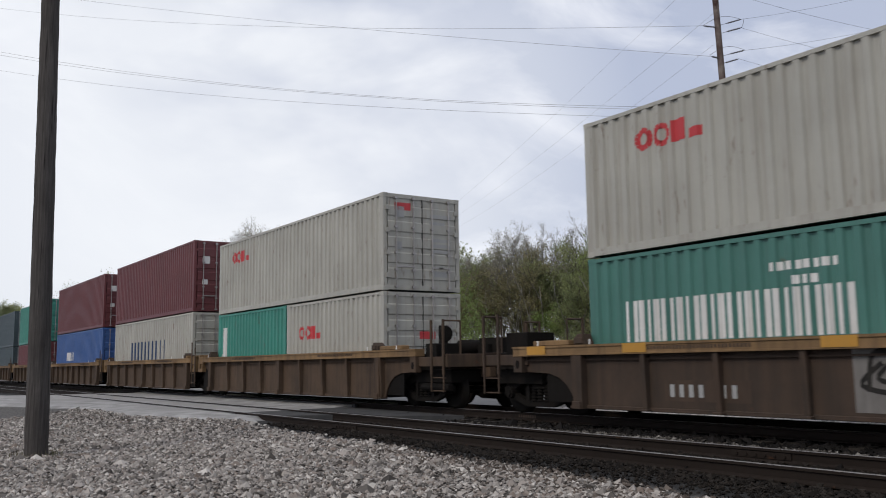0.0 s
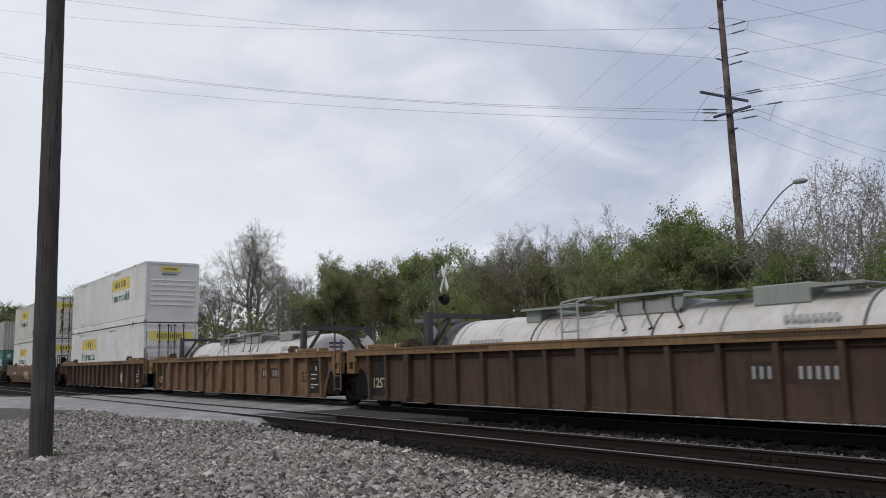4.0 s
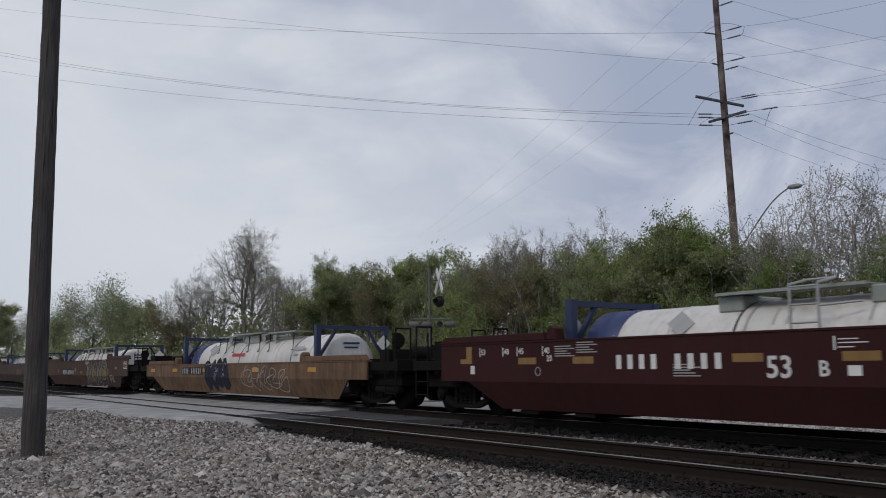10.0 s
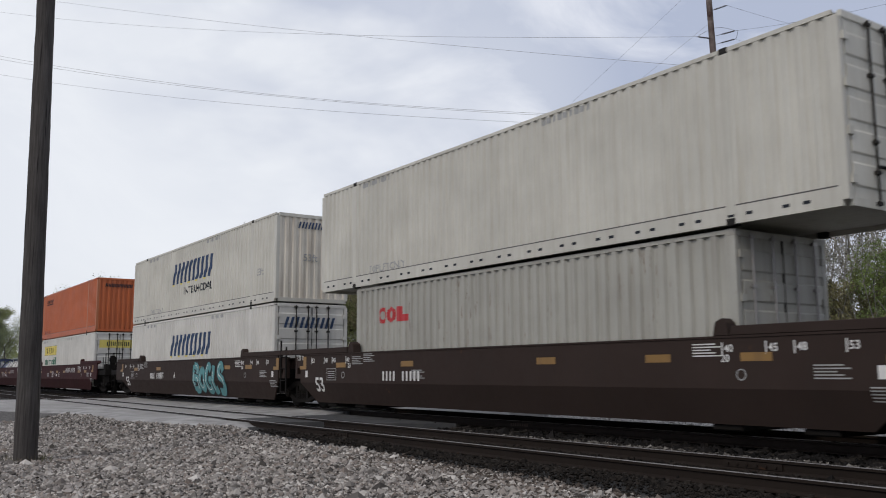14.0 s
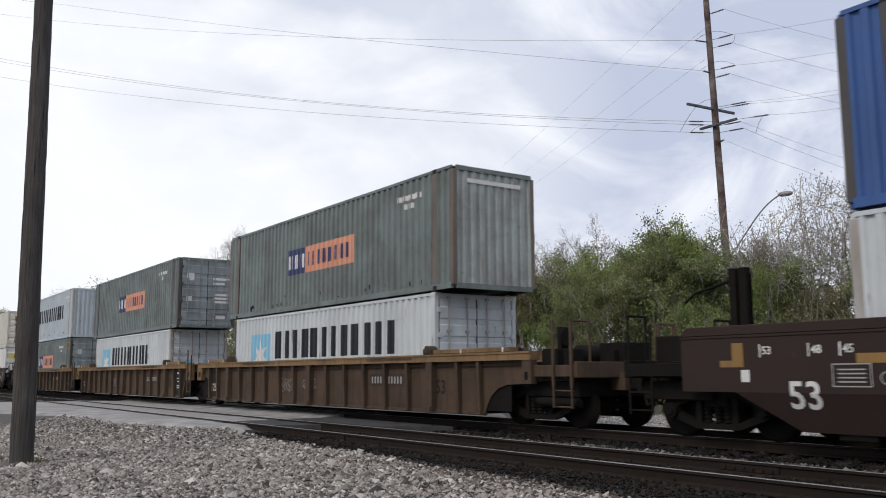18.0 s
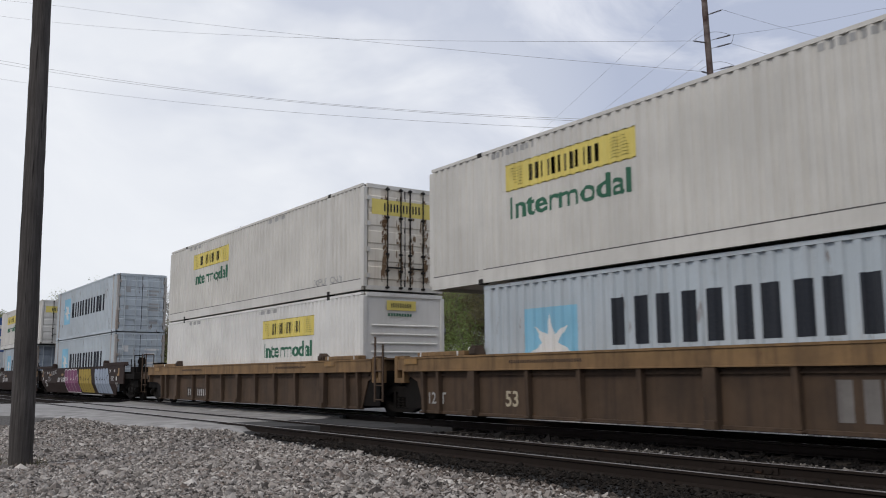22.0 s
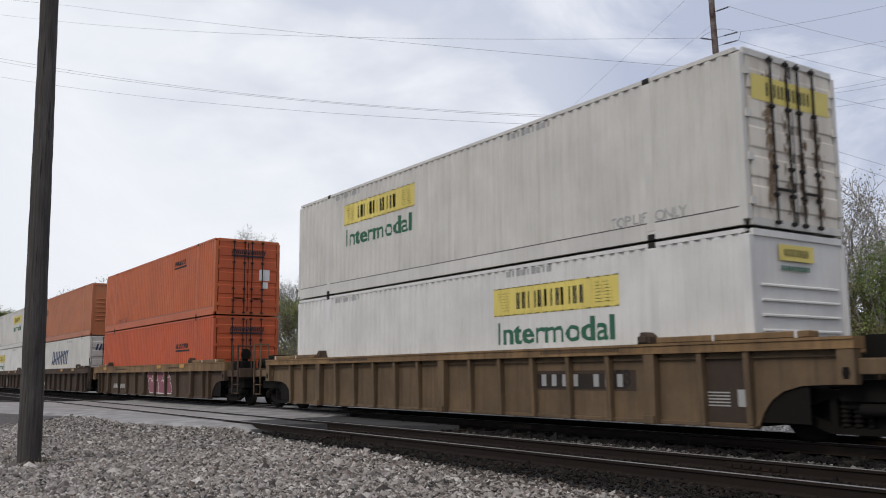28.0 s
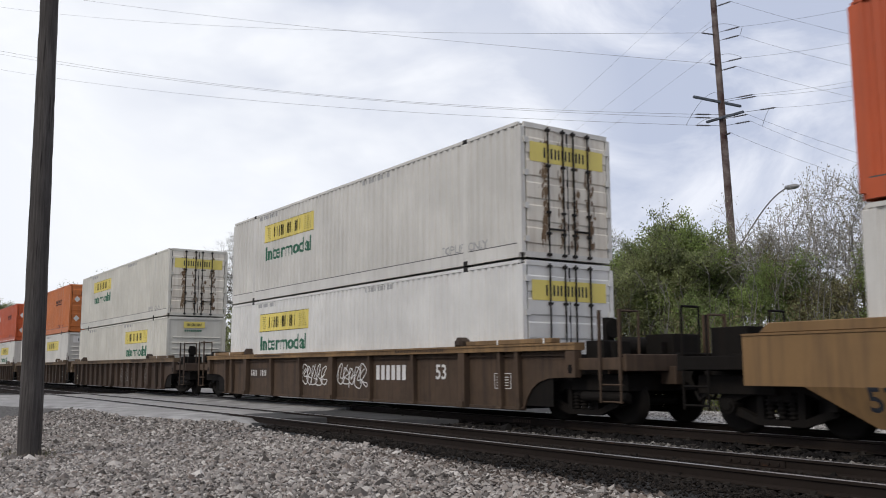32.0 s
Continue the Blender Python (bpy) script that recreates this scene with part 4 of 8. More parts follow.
        def cap(bm):
            slab(bm, [(-1.75, Z1 + 0.002), (1.85, Z1 + 0.002), (1.8, Z1 + 0.15), (-1.6, Z1 + 0.15)], -hw, -hw + 0.22)
            slab(bm, [(1.87, Z1 + 0.002), (2.17, Z1 + 0.002), (2.12, Z1 + 0.22), (1.98, Z1 + 0.28), (1.9, Z1 + 0.2)], -hw + 0.02, -hw + 0.26)
        for s in (-1, 1):
            turn = Matrix.Diagonal((1, -s, 1, 1))
            part("side_sheet", mesh_of("smooth side " + kind_key, smooth), side, car, m=turn)
            part("top_chord", mesh_of("lip " + kind_key, lip), chord, car, m=turn)
            for e in (-1, 1):
                part("end_cap", mesh_of(f"smooth cap {top}", cap, 0.012), chord, car, m=turn @ pose(e * 7.95, 0, 0) @ Matrix.Diagonal((-e, 1, 1, 1)))

        def drain(bm):
            box(bm, -0.28, 0.28, -1.25, 1.25, Z0 - 0.1, Z0 - 0.005)
        for dx in (-bot + 0.8, -bot + 2.4, bot - 2.4, bot - 0.8):
            part("drain_box", mesh_of("drain box", drain, 0.02), GEAR, car, m=pose(dx, 0, 0))

    part("centre_beam", mesh_of("centre beam " + kind_key, lambda bm: box(bm, -bot, bot, -0.2, 0.2, Z0 + 0.01, Z0 + 0.08)), GEAR, car)
    for i in range(7):
        fx = -bot + 0.3 + i * (2 * bot - 0.6) / 6
        part("floor_beam", mesh_of("floor beam", lambda bm: box(bm, -0.25, 0.25, -hw + 0.26, hw - 0.26, Z0 + 0.012, Z0 + 0.1)), GEAR, car, m=pose(fx, 0, 0))

    def bulk(bm):
        box(bm, -0.06, 0.06, -hw + 0.2, hw - 0.2, 0.4, 1.3)
        box(bm, -0.4, 0.6, -0.45, 0.45, 0.78, 1.08)
    for e in (-1, 1):
        part("end_bulkhead", mesh_of("bulkhead", bulk, 0.01), GEAR, car, m=pose(e * (half - 1.3), 0, 0, 0, 0, 0 if e > 0 else 180))
    for e, how in ((-1, left), (1, right)):
        turn = pose(e * half, 0, 0, 0, 0, 0 if e > 0 else 180)
        if how == "art":
            def joint(bm):
                slab(bm, [(-0.95, 0.75), (-0.05, 0.72), (-0.05, 1.05), (-0.95, 1.2)], -0.35, 0.35)
                turned(bm, (-0.02, 0, 0.66), (-0.02, 0, 1.22), [(0, 0.2), (0.02, 0.3), (0.3, 0.3), (0.42, 0.24), (0.54, 0.1)], 16)

            def end_beam(bm):
                box(bm, -0.86, -0.5, -1.46, 1.46, 1.16, 1.42)
                for s in (-1, 1):
                    for a, b in ((-0.8, -0.72), (-0.5, -0.38)):
                        box(bm, a, b, s * 1.38 - 0.09, s * 1.38 + 0.09, 0.86, 1.5)
                    box(bm, -0.72, -0.5, s * 1.38 - 0.09, s * 1.38 + 0.09, 0.86, 0.98)
                slab(bm, [(-0.9, 1.42), (-0.3, 1.42), (-0.3, 1.47), (-0.9, 1.47)], -1.4, 1.4)
            part("joint", mesh_of("articulated joint", joint, 0.012), side if kind == "ribbed" else GEAR, car, "articulated joint", m=turn)
            part("end_beam", mesh_of("end beam", end_beam, 0.01), chord if kind == "ribbed" else side, car, "end beam over the shared truck", m=turn)

            def grab(bm):
                for px in (-0.62, -0.24):
                    box(bm, px - 0.03, px + 0.03, -1.5, -1.47, 0.4, 2.0 if px < -0.5 else 1.8)
                for z in (0.45, 0.8, 1.15, 1.5):
                    rod(bm, (-0.62, -1.49, z), (-0.24, -1.49, z), 0.018, n=5)
            if e > 0:
                part("ladder", mesh_of("joint ladder", grab), side if kind == "ribbed" else GEAR, car, "handrails and rungs", m=turn)["kind"] = "stuff"
        else:
            def platform(bm):
                box(bm, -0.15, 1.35, -1.35, 1.35, 1.06, 1.12)
                box(bm, -0.2, 1.5, -0.3, 0.3, 0.72, 1.05)
                for s in (-1, 1):
                    box(bm, -0.15, 1.3, s * 1.35 - 0.05, s * 1.35 + 0.05, 0.98, 1.2)
                box(bm, 1.28, 1.36, -1.4, 1.4, 0.96, 1.26)
            part("platform", mesh_of("end platform", platform, 0.01), side if kind == "ribbed" else GEAR, car, "end platform", m=turn)

            def rails(bm):
                for s in (-1, 1):
                    for px in (0.75, 1.25):
                        if kind == "ribbed":
                            box(bm, px - 0.028, px + 0.028, s * 1.43 - 0.02, s * 1.43 + 0.02, 0.8, 2.05)
                            rod(bm, (px, s * 1.43, 0.4), (px, s * 1.43, 0.85), 0.02, n=6)
                        else:
                            rod(bm, (px, s * 1.38, 0.35), (px, s * 1.38, 2.02 if px > 1 else 1.85), 0.022, n=6)
                    for z in (0.42, 0.72, 1.02):
                        rod(bm, (0.75, s * 1.38, z), (1.25, s * 1.38, z), 0.018, n=5)
                    rod(bm, (1.25, s * 1.38, 2.02), (1.25, s * 0.95, 2.02), 0.022, n=6)
                    rod(bm, (1.25, s * 0.95, 2.02), (1.25, s * 0.95, 1.2), 0.022, n=6)
            part("ladder", mesh_of("ladder rails " + kind, rails), GEAR if kind != "ribbed" else side, car, "handrails and ladder", m=turn)["kind"] = "stuff"

            def coupler(bm):
                box(bm, 0.9, 1.75, -0.13, 0.13, 0.74, 0.98)
                slab(bm, [(1.7, 0.7), (2.02, 0.68), (2.1, 0.86), (2.02, 1.04), (1.7, 1.02)], -0.2, 0.2)
                rod(bm, (1.3, 0.35, 0.8), (1.75, 0.4, 0.45), 0.03, n=6)
                rod(bm, (1.75, 0.4, 0.45), (2.0, 0.2, 0.6), 0.03, n=6)
            part("coupler", mesh_of("coupler", coupler, 0.015), GEAR, car, "knuckle coupler and air hose", m=turn)

            def gear(bm):
                box(bm, -0.3, 1.15, -1.15, 1.15, 0.6, 0.9)
                box(bm, 0.15, 0.62, -1.2, -0.5, 1.12, 1.52)
                box(bm, 0.2, 0.9, 0.35, 1.1, 1.12, 1.66)
                rod(bm, (0.05, -1.2, 0.5), (1.2, -1.2, 0.5), 0.09, n=10)
                rod(bm, (0.8, -1.1, 1.12), (0.8, -1.1, 1.5), 0.07, n=10)
                for y in (-0.9, -0.3, 0.5, 1.2):
                    rod(bm, (-0.1, y, 1.2), (1.25, y * 0.8, 1.24), 0.025, n=5)
            part("brake_gear", mesh_of("brake gear", gear, 0.012), GEAR, car, "greasy brake boxes and pipes", m=turn)
            if e > 0:
                def stand(bm):
                    box(bm, 0.34, 0.46, -0.95, -0.75, 1.1, 1.95)
                    turned(bm, (0.5, -0.85, 1.75), (0.58, -0.85, 1.75), [(0, 0.16), (0, 0.19), (0.03, 0.19), (0.03, 0.16)], 18)
                    rod(bm, (0.52, -0.85 - 0.17, 1.75), (0.52, -0.85 + 0.17, 1.75), 0.015, n=5)
                    rod(bm, (0.52, -0.85, 1.75 - 0.17), (0.52, -0.85, 1.75 + 0.17), 0.015, n=5)
                part("hand_brake", mesh_of("hand brake", stand, 0.008), GEAR, car, "hand brake stand with wheel", m=turn)

                def tank(bm):
                    turned(bm, (0.1, -0.2, 1.42), (0.1, 0.9, 1.42), [(0, 0.1), (0.05, 0.2), (1.05, 0.2), (1.1, 0.1)], 14)
                    box(bm, 0.35, 0.75, 0.2, 0.7, 1.12, 1.5)
                part("air_reservoir", mesh_of("air reservoir", tank), GEAR, car, "brake reservoir", m=turn)
    if truck_left:
        add_truck(car, -half + (0.0 if left == "art" else 0.1 if kind == "ribbed" else 0.3))
    if truck_right:
        add_truck(car, half - (0.0 if right == "art" else 0.1 if kind == "ribbed" else 0.3))
    car["half"], car["kind_of_side"], car["top"] = half, kind, top
    return car


def bent(me, z):
    """The flat mark me, laid over the crease of a smooth side, below which the sheet leans in."""
    key = f"{me.name}|bent {z:.3f}"
    if key not in MESHES:
        bm = bmesh.new()
        bm.from_mesh(me)
        if min(v.co.z for v in bm.verts) + z < CREASE < max(v.co.z for v in bm.verts) + z:
            bmesh.ops.bisect_plane(bm, geom=bm.verts[:] + bm.edges[:] + bm.faces[:], plane_co=(0, 0, CREASE - z), plane_no=(0, 0, 1))
        for v in bm.verts:
            v.co.y += max(0.0, CREASE - z - v.co.z) * LEAN
        out = bpy.data.meshes.new(key)
        bm.to_mesh(out)
        bm.free()
        out.materials.append(None)
        MESHES[key] = out
    return MESHES[key]


def on_car(car, name, me, x, z, material, label="", proud=0.004):
    """Something painted on the near side of a car, x from its middle. On a ribbed side it lies on the sheet between the ribs."""
    ribbed = car["kind_of_side"] == "ribbed"
    return part(name, me if ribbed else bent(me, z), material, car, label, m=pose(x, -1.352 - proud if ribbed else -1.5 - proud, z))


def stencils(car, n53=-7.9, size=0.4, z53=0.52, letter="", t125=None, boxes=True, seed=0):
    """The usual markings of a smooth-sided car: amber plates, length ticks, small white lines, the length number."""
    rng, half = random.Random(seed), car["half"]
    for sx in ((-6.7, -3.38, 1.6, 4.4, 6.3) if boxes else (-6.9, -5.3, n53 - 0.6, n53 + 1.2, 1.66, 5.41, 6.9)):
        on_car(car, "reflector", poly_mesh("amber plate", [rect(0, 0.42, 0, 0.1)]), sx, 1.1 + (0.06 if boxes else 0.0), DULLAMBER, "grimy amber reflector plate")
    for e in (-1, 1):
        on_car(car, "reflector", poly_mesh("amber end", [[(0, 0.1), (0, 0), (0.42, 0), (0.42, 0.36), (0.22, 0.36), (0.22, 0.1)]]), e * (half - 0.95) - 0.2, 1.12, DULLAMBER, "grimy amber reflector plate")
        on_car(car, "reflector", poly_mesh("pale end plate", [rect(0, 0.15, 0, 0.18)]), e * (half - 1.2) - 0.08, 0.9, WHITEL, "pale plate")
        for d, word in ((8.2, "53"), (7.41, "48"), (6.94, "45"), (6.16, "40"), (6.09, "20")):
            sx, low = (-d if e < 0 else d - 0.2), 0.15 if word == "20" else 0.0
            on_car(car, "length_mark", letters_mesh("small " + word, word, 0.12), sx + 0.05, 1.30 - low, WHITEL, "small white stencilled number")
            if not low:
                on_car(car, "stencil", poly_mesh("length tick", [rect(0, 0.025, 0, 0.19)]), sx, 1.26, WHITEL)
        on_car(car, "stencil", ribbon_mesh("stencil ring", [disc(0, 0, 0.08, 0.08, 14) + disc(0, 0, 0.08, 0.08, 14)[:1]], 0.018), e * 6.3, 0.96, FADEDL)
    on_car(car, "number", letters_mesh(f"fifty three {size}", "53", size), n53, z53, WHITEL, "white stencilled number")
    bars = [rect(0, 0.55 - 0.1 * (i % 3), 0.045 * i, 0.045 * i + 0.02) for i in range(5)]
    for sx, z, mat in ((-5.8, 1.24, FADEDL), (-5.2, 1.3, FADEDL), (5.4, 1.24, WHITEL), (7.5, 0.9, FADEDL), (8.3, 0.6, FADEDL), (-2.9, 0.88, FADEDL)):
        on_car(car, "stencil", poly_mesh("stencil lines", bars), sx, z, mat)["kind"] = "stuff"
    if boxes:
        on_car(car, "stencil", poly_mesh("box frame", [rect(0, 0.56, 0, 0.016), rect(0, 0.56, 0.3, 0.316), rect(0, 0.016, 0, 0.316), rect(0.544, 0.56, 0, 0.316)] + [rect(0.08, 0.48, 0.06 + 0.055 * i, 0.08 + 0.055 * i) for i in range(4)]), n53 + 0.69, z53 + 0.32, FADEDL)["kind"] = "stuff"
    else:
        on_car(car, "stencil", poly_mesh("small box", [rect(0, 0.26, 0, 0.015), rect(0, 0.26, 0.25, 0.265), rect(0, 0.015, 0, 0.265), rect(0.245, 0.26, 0, 0.265), rect(0.09, 0.17, 0.06, 0.2)]), n53 + 1.93, z53, WHITEL)["kind"] = "stuff"
        on_car(car, "reflector", poly_mesh("pale square", [rect(0, 0.2, 0, 0.14)]), n53 + 1.27, z53 + 0.04, WHITEL, "pale plate")
    if letter:
        on_car(car, "letter", letters_mesh("letter " + letter, letter, 0.22), n53 + 0.85, z53 + 0.03, WHITEL, "white stencilled letter")
    if t125 is not None:
        on_car(car, "number", letters_mesh("weight mark " + ("small" if t125 < -8.9 else "large"), "125 T" if t125 < -8.9 else "125T", 0.13 if t125 < -8.9 else 0.26), t125, 1.38 if t125 < -8.9 else 0.95, WHITEL, "white stencilled mark")


def car_number(car, x, z=1.1, n=9, w=0.2, h=0.3, material=None):
    """The car's number, as plain bars."""
    w, h = w * 0.45, h * 0.85
    if car["kind_of_side"] == "ribbed":
        on_car(car, "number_panel", poly_mesh(f"number ground {n} {w} {h}", [rect(-0.12, n * w * 2.2 + 0.4, -0.07, h + 0.07)]), x, z, TDARK, "dark painted-over panel", 0.002)["kind"] = "stuff"
    on_car(car, "number_bar", poly_mesh(f"number {n} {w} {h}", [rect(i * w * 2.2 + (0.25 if i > 3 else 0), i * w * 2.2 + w + (0.25 if i > 3 else 0), 0, h) for i in range(n)]), x, z, material or (FADEDL if car["kind_of_side"] == "ribbed" else WHITEL), "row of plain pale bars", 0.006)["kind"] = "stuff"


def scribble(car, x, z, w, h, seed, material, width=0.03, loops=5, label="scrawled paint lines"):
    """Quick sprayed strokes, each a run of sharp and round turns."""
    rng = random.Random(seed)
    lines = []
    for k in range(loops):
        cx, sx = w * (k + 0.2) / loops, w / loops
        pts = [(cx, h * rng.uniform(0.0, 0.3)), (cx + sx * 0.15, h * rng.uniform(0.75, 1.0)), (cx + sx * rng.uniform(0.7, 1.1), h * rng.uniform(0.6, 1.0)), (cx + sx * rng.uniform(0.2, 0.5), h * rng.uniform(0.3, 0.5)),
               (cx + sx * rng.uniform(0.9, 1.3), h * rng.uniform(0.2, 0.6)), (cx + sx * rng.uniform(0.5, 1.0), h * rng.uniform(0.0, 0.2)), (cx - sx * rng.uniform(0.0, 0.4), h * rng.uniform(0.1, 0.5)), (cx + sx * rng.uniform(0.3, 0.9), h * rng.uniform(0.5, 1.0))]
        fine = []
        for i in range(len(pts) - 1):
            p0, p1, p2, p3 = pts[max(0, i - 1)], pts[i], pts[i + 1], pts[min(len(pts) - 1, i + 2)]
            for j in range(5):
                u = j / 5
                fine.append(tuple(0.5 * (2 * p1[q] + (p2[q] - p0[q]) * u + (2 * p0[q] - 5 * p1[q] + 4 * p2[q] - p3[q]) * u * u + (3 * p1[q] - p0[q] - 3 * p2[q] + p3[q]) * u ** 3) for q in (0, 1)))
        lines.append(fine + [pts[-1]])
    for k, ln in enumerate(lines):
        on_car(car, "graffiti", ribbon_mesh(f"scribble {seed} {k} {w} {h}", [ln], width), x, z, material, label, 0.008)


def dark_piece(car, x, z, w, h, fill, line, seed):
    """An angular dark graffiti piece: jagged slabs with a few thin pale arcs across them."""
    rng = random.Random(seed)
    for i in range(4):
        cx = w * (i + 0.5) / 4
        ring = [(cx + w * 0.2 * math.cos(a) * rng.uniform(0.7, 1.25), h * (0.5 + rng.uniform(-0.05, 0.05)) + h * 0.5 * math.sin(a) * rng.uniform(0.7, 1.05)) for a in [k * math.pi / 5 for k in range(10)]]
        on_car(car, "graffiti", poly_mesh(f"slab {seed} {i}", [ring]), x, z, fill, "jagged dark painted shape", 0.006 + 0.001 * i)
    for i in range(7):
        x0, z0 = rng.uniform(0, w * 0.8), rng.uniform(0.1, 0.9) * h
        dx, dz, b = rng.uniform(0.2, 0.5), rng.uniform(-0.5, 0.5), rng.uniform(-0.2, 0.2)
        pts = [(x0 + dx * t, min(h, max(0, z0 + dz * t + b * math.sin(math.pi * t)))) for t in [q / 8 for q in range(9)]]
        on_car(car, "graffiti_outline", ribbon_mesh(f"arc {seed} {i}", [pts], rng.uniform(0.015, 0.035)), x, z, line, "thin pale painted arc", 0.012)


def curve_through(pts, n=6):
    """A smooth run of points through pts."""
    fine = []
    for i in range(len(pts) - 1):
        p0, p1, p2, p3 = pts[max(0, i - 1)], pts[i], pts[i + 1], pts[min(len(pts) - 1, i + 2)]
        for q in range(n):
            t = q / n
            fine.append(tuple(0.5 * (2 * b + (c - a) * t + (2 * a - 5 * b + 4 * c - d) * t * t + (3 * b - a - 3 * c + d) * t ** 3) for a, b, c, d in zip(p0, p1, p2, p3)))
    return fine + [pts[-1]]


def thick_letters(car, x, z, key, strokes, w, fill, line, shine=None):
    """Sprayed letters of broad strokes, each over a pale rim, with a thin highlight beside its middle."""
    for i, pts in enumerate(strokes):
        c = curve_through(pts)
        up = 0.007 + 0.002 * i
        on_car(car, "graffiti_outline", ribbon_mesh(f"{key} rim {i}", [c], w + 0.09), x, z, line, "painted rim", up)
        on_car(car, "graffiti", ribbon_mesh(f"{key} body {i}", [c], w), x, z, fill, "broad dark painted stroke", up + 0.0008)
        part_c = c[len(c) // 6: len(c) * 3 // 4]
        on_car(car, "graffiti_shine", ribbon_mesh(f"{key} shine {i}", [[(a - w * 0.2, b + w * 0.12) for a, b in part_c]], 0.028), x, z, shine or line, "pale highlight line", up + 0.0014)


def throw_up(car, x, z, w, h, n, key, fill, line, seed):
    """One filled shape of fat letters run together, with scalloped top, stepped end and curved inner lines."""
    rng = random.Random(seed)
    notch = [w * (0.86 * i / n + (0.0 if i in (0, n) else rng.uniform(-0.02, 0.02))) for i in range(n + 1)]
    ring = [(0.1 * w, 0.0), (0.06 * w, 0.2 * h), (0.055 * w, 0.45 * h), (0.02 * w, 0.58 * h), (0.0, 0.75 * h), (0.004 * w, 0.9 * h)]
    for a, b in zip(notch, notch[1:]):
        ring += [(a + 0.04 * (b - a), 0.95 * h), (a + 0.3 * (b - a), 1.0 * h), (a + 0.72 * (b - a), 1.0 * h), (a + 0.96 * (b - a), 0.955 * h)]
    ring += [(0.875 * w, 0.8 * h), (0.93 * w, 0.68 * h), (0.935 * w, 0.5 * h), (0.975 * w, 0.36 * h), (1.0 * w, 0.14 * h), (0.995 * w, 0.0)]
    on_car(car, "graffiti", poly_mesh("fill " + key, [ring]), x, z, fill, "filled shape of fat painted letters", 0.006)
    lines = [ring + ring[:1]]
    for i in range(1, n):
        a, hook = notch[i], rng.uniform(0.035, 0.07) * w
        lines.append(curve_through([(a, 0.96 * h), (a + rng.uniform(-0.01, 0.015) * w, 0.8 * h), (a - 0.01 * w, 0.62 * h), (a + hook * 0.5, 0.56 * h), (a + hook, 0.64 * h)]))
        lines.append(curve_through([(a - 0.05 * w, 0.52 * h), (a + 0.01 * w, 0.56 * h), (a + 0.055 * w, 0.4 * h), (a + 0.065 * w, 0.2 * h), (a + 0.07 * w, 0.01 * h)]))
    lines.append(curve_through([(0.03 * w, 0.56 * h), (0.09 * w, 0.66 * h), (0.17 * w, 0.6 * h), (0.19 * w, 0.48 * h)]))
    lines.append(curve_through([(0.74 * w, 0.5 * h), (0.8 * w, 0.68 * h), (0.88 * w, 0.7 * h)]))
    on_car(car, "graffiti_outline", ribbon_mesh("lines " + key, lines, 0.034), x, z, line, "thin painted lines", 0.0075)

# ---- the place: x along the tracks, y across them away from the camera, rail tops of the near track at z 0 ----
NEAR_Y, TRAIN_Y, TRAIN_Z = 9.19, 12.76, 0.10
ASPHALT = rough_stuff("worn_grey_asphalt", (0.20, 0.192, 0.183), (0.42, 0.408, 0.39), 1.1, 0.8, 0.3, 60.0, (0.27, 0.26, 0.245), 0.006)
PATCH = rough_stuff("dark_asphalt_patch", (0.045, 0.045, 0.046), (0.075, 0.073, 0.07), 2.5, 0.8, 0.4, 60.0, None, 0.006)
STONE = by_piece("crushed_limestone", [(0.045, 0.040, 0.036), (0.168, 0.153, 0.139), (0.336, 0.312, 0.286), (0.190, 0.155, 0.131), (0.560, 0.526, 0.482), (0.101, 0.090, 0.080)])
PALESTONE = by_piece("pale_limestone", [(0.2, 0.19, 0.178), (0.34, 0.33, 0.315), (0.5, 0.485, 0.465), (0.28, 0.265, 0.25)])
RUSTSTONE = by_piece("brown_dusted_ballast", [(0.03, 0.025, 0.021), (0.085, 0.07, 0.059), (0.15, 0.125, 0.107), (0.06, 0.045, 0.036), (0.26, 0.235, 0.21)])
MIDSTONE = by_piece("grimy_grey_ballast", [(0.012, 0.011, 0.0095), (0.042, 0.037, 0.032), (0.13, 0.119, 0.107), (0.03, 0.026, 0.022), (0.32, 0.3, 0.27)])
DARKSTONE = by_piece("dark_track_ballast", [(0.006, 0.005, 0.0042), (0.013, 0.0105, 0.0085), (0.028, 0.023, 0.019), (0.0085, 0.0068, 0.0058)])
# near black: oil, and the shade under the train put into the colour
BLACKSTONE = by_piece("oily_shaded_ballast", [(0.006, 0.0055, 0.005), (0.015, 0.013, 0.012), (0.009, 0.008, 0.0075)])
TIEWOOD = rough_stuff("old_creosoted_tie_wood", (0.018, 0.015, 0.012), (0.045, 0.037, 0.03), 6.0, 0.9, 0.6, 30.0)


def plate(name, pts, z0, z1, material, label, cat="ground", kind="structure"):
    def build(bm):
        a, b = [bm.verts.new((p[0], p[1], z0)) for p in pts], [bm.verts.new((p[0], p[1], p[2] if len(p) > 2 else z1)) for p in pts]
        bm.faces.new(a[::-1])
        bm.faces.new(b)
        for i in range(len(pts)):
            j = (i + 1) % len(pts)
            bm.faces.new((a[i], a[j], b[j], b[i]))
    return tagged(part(name, mesh_of("plate " + name + f"{z1}{pts[0]}", build), material), label, cat, "", kind)


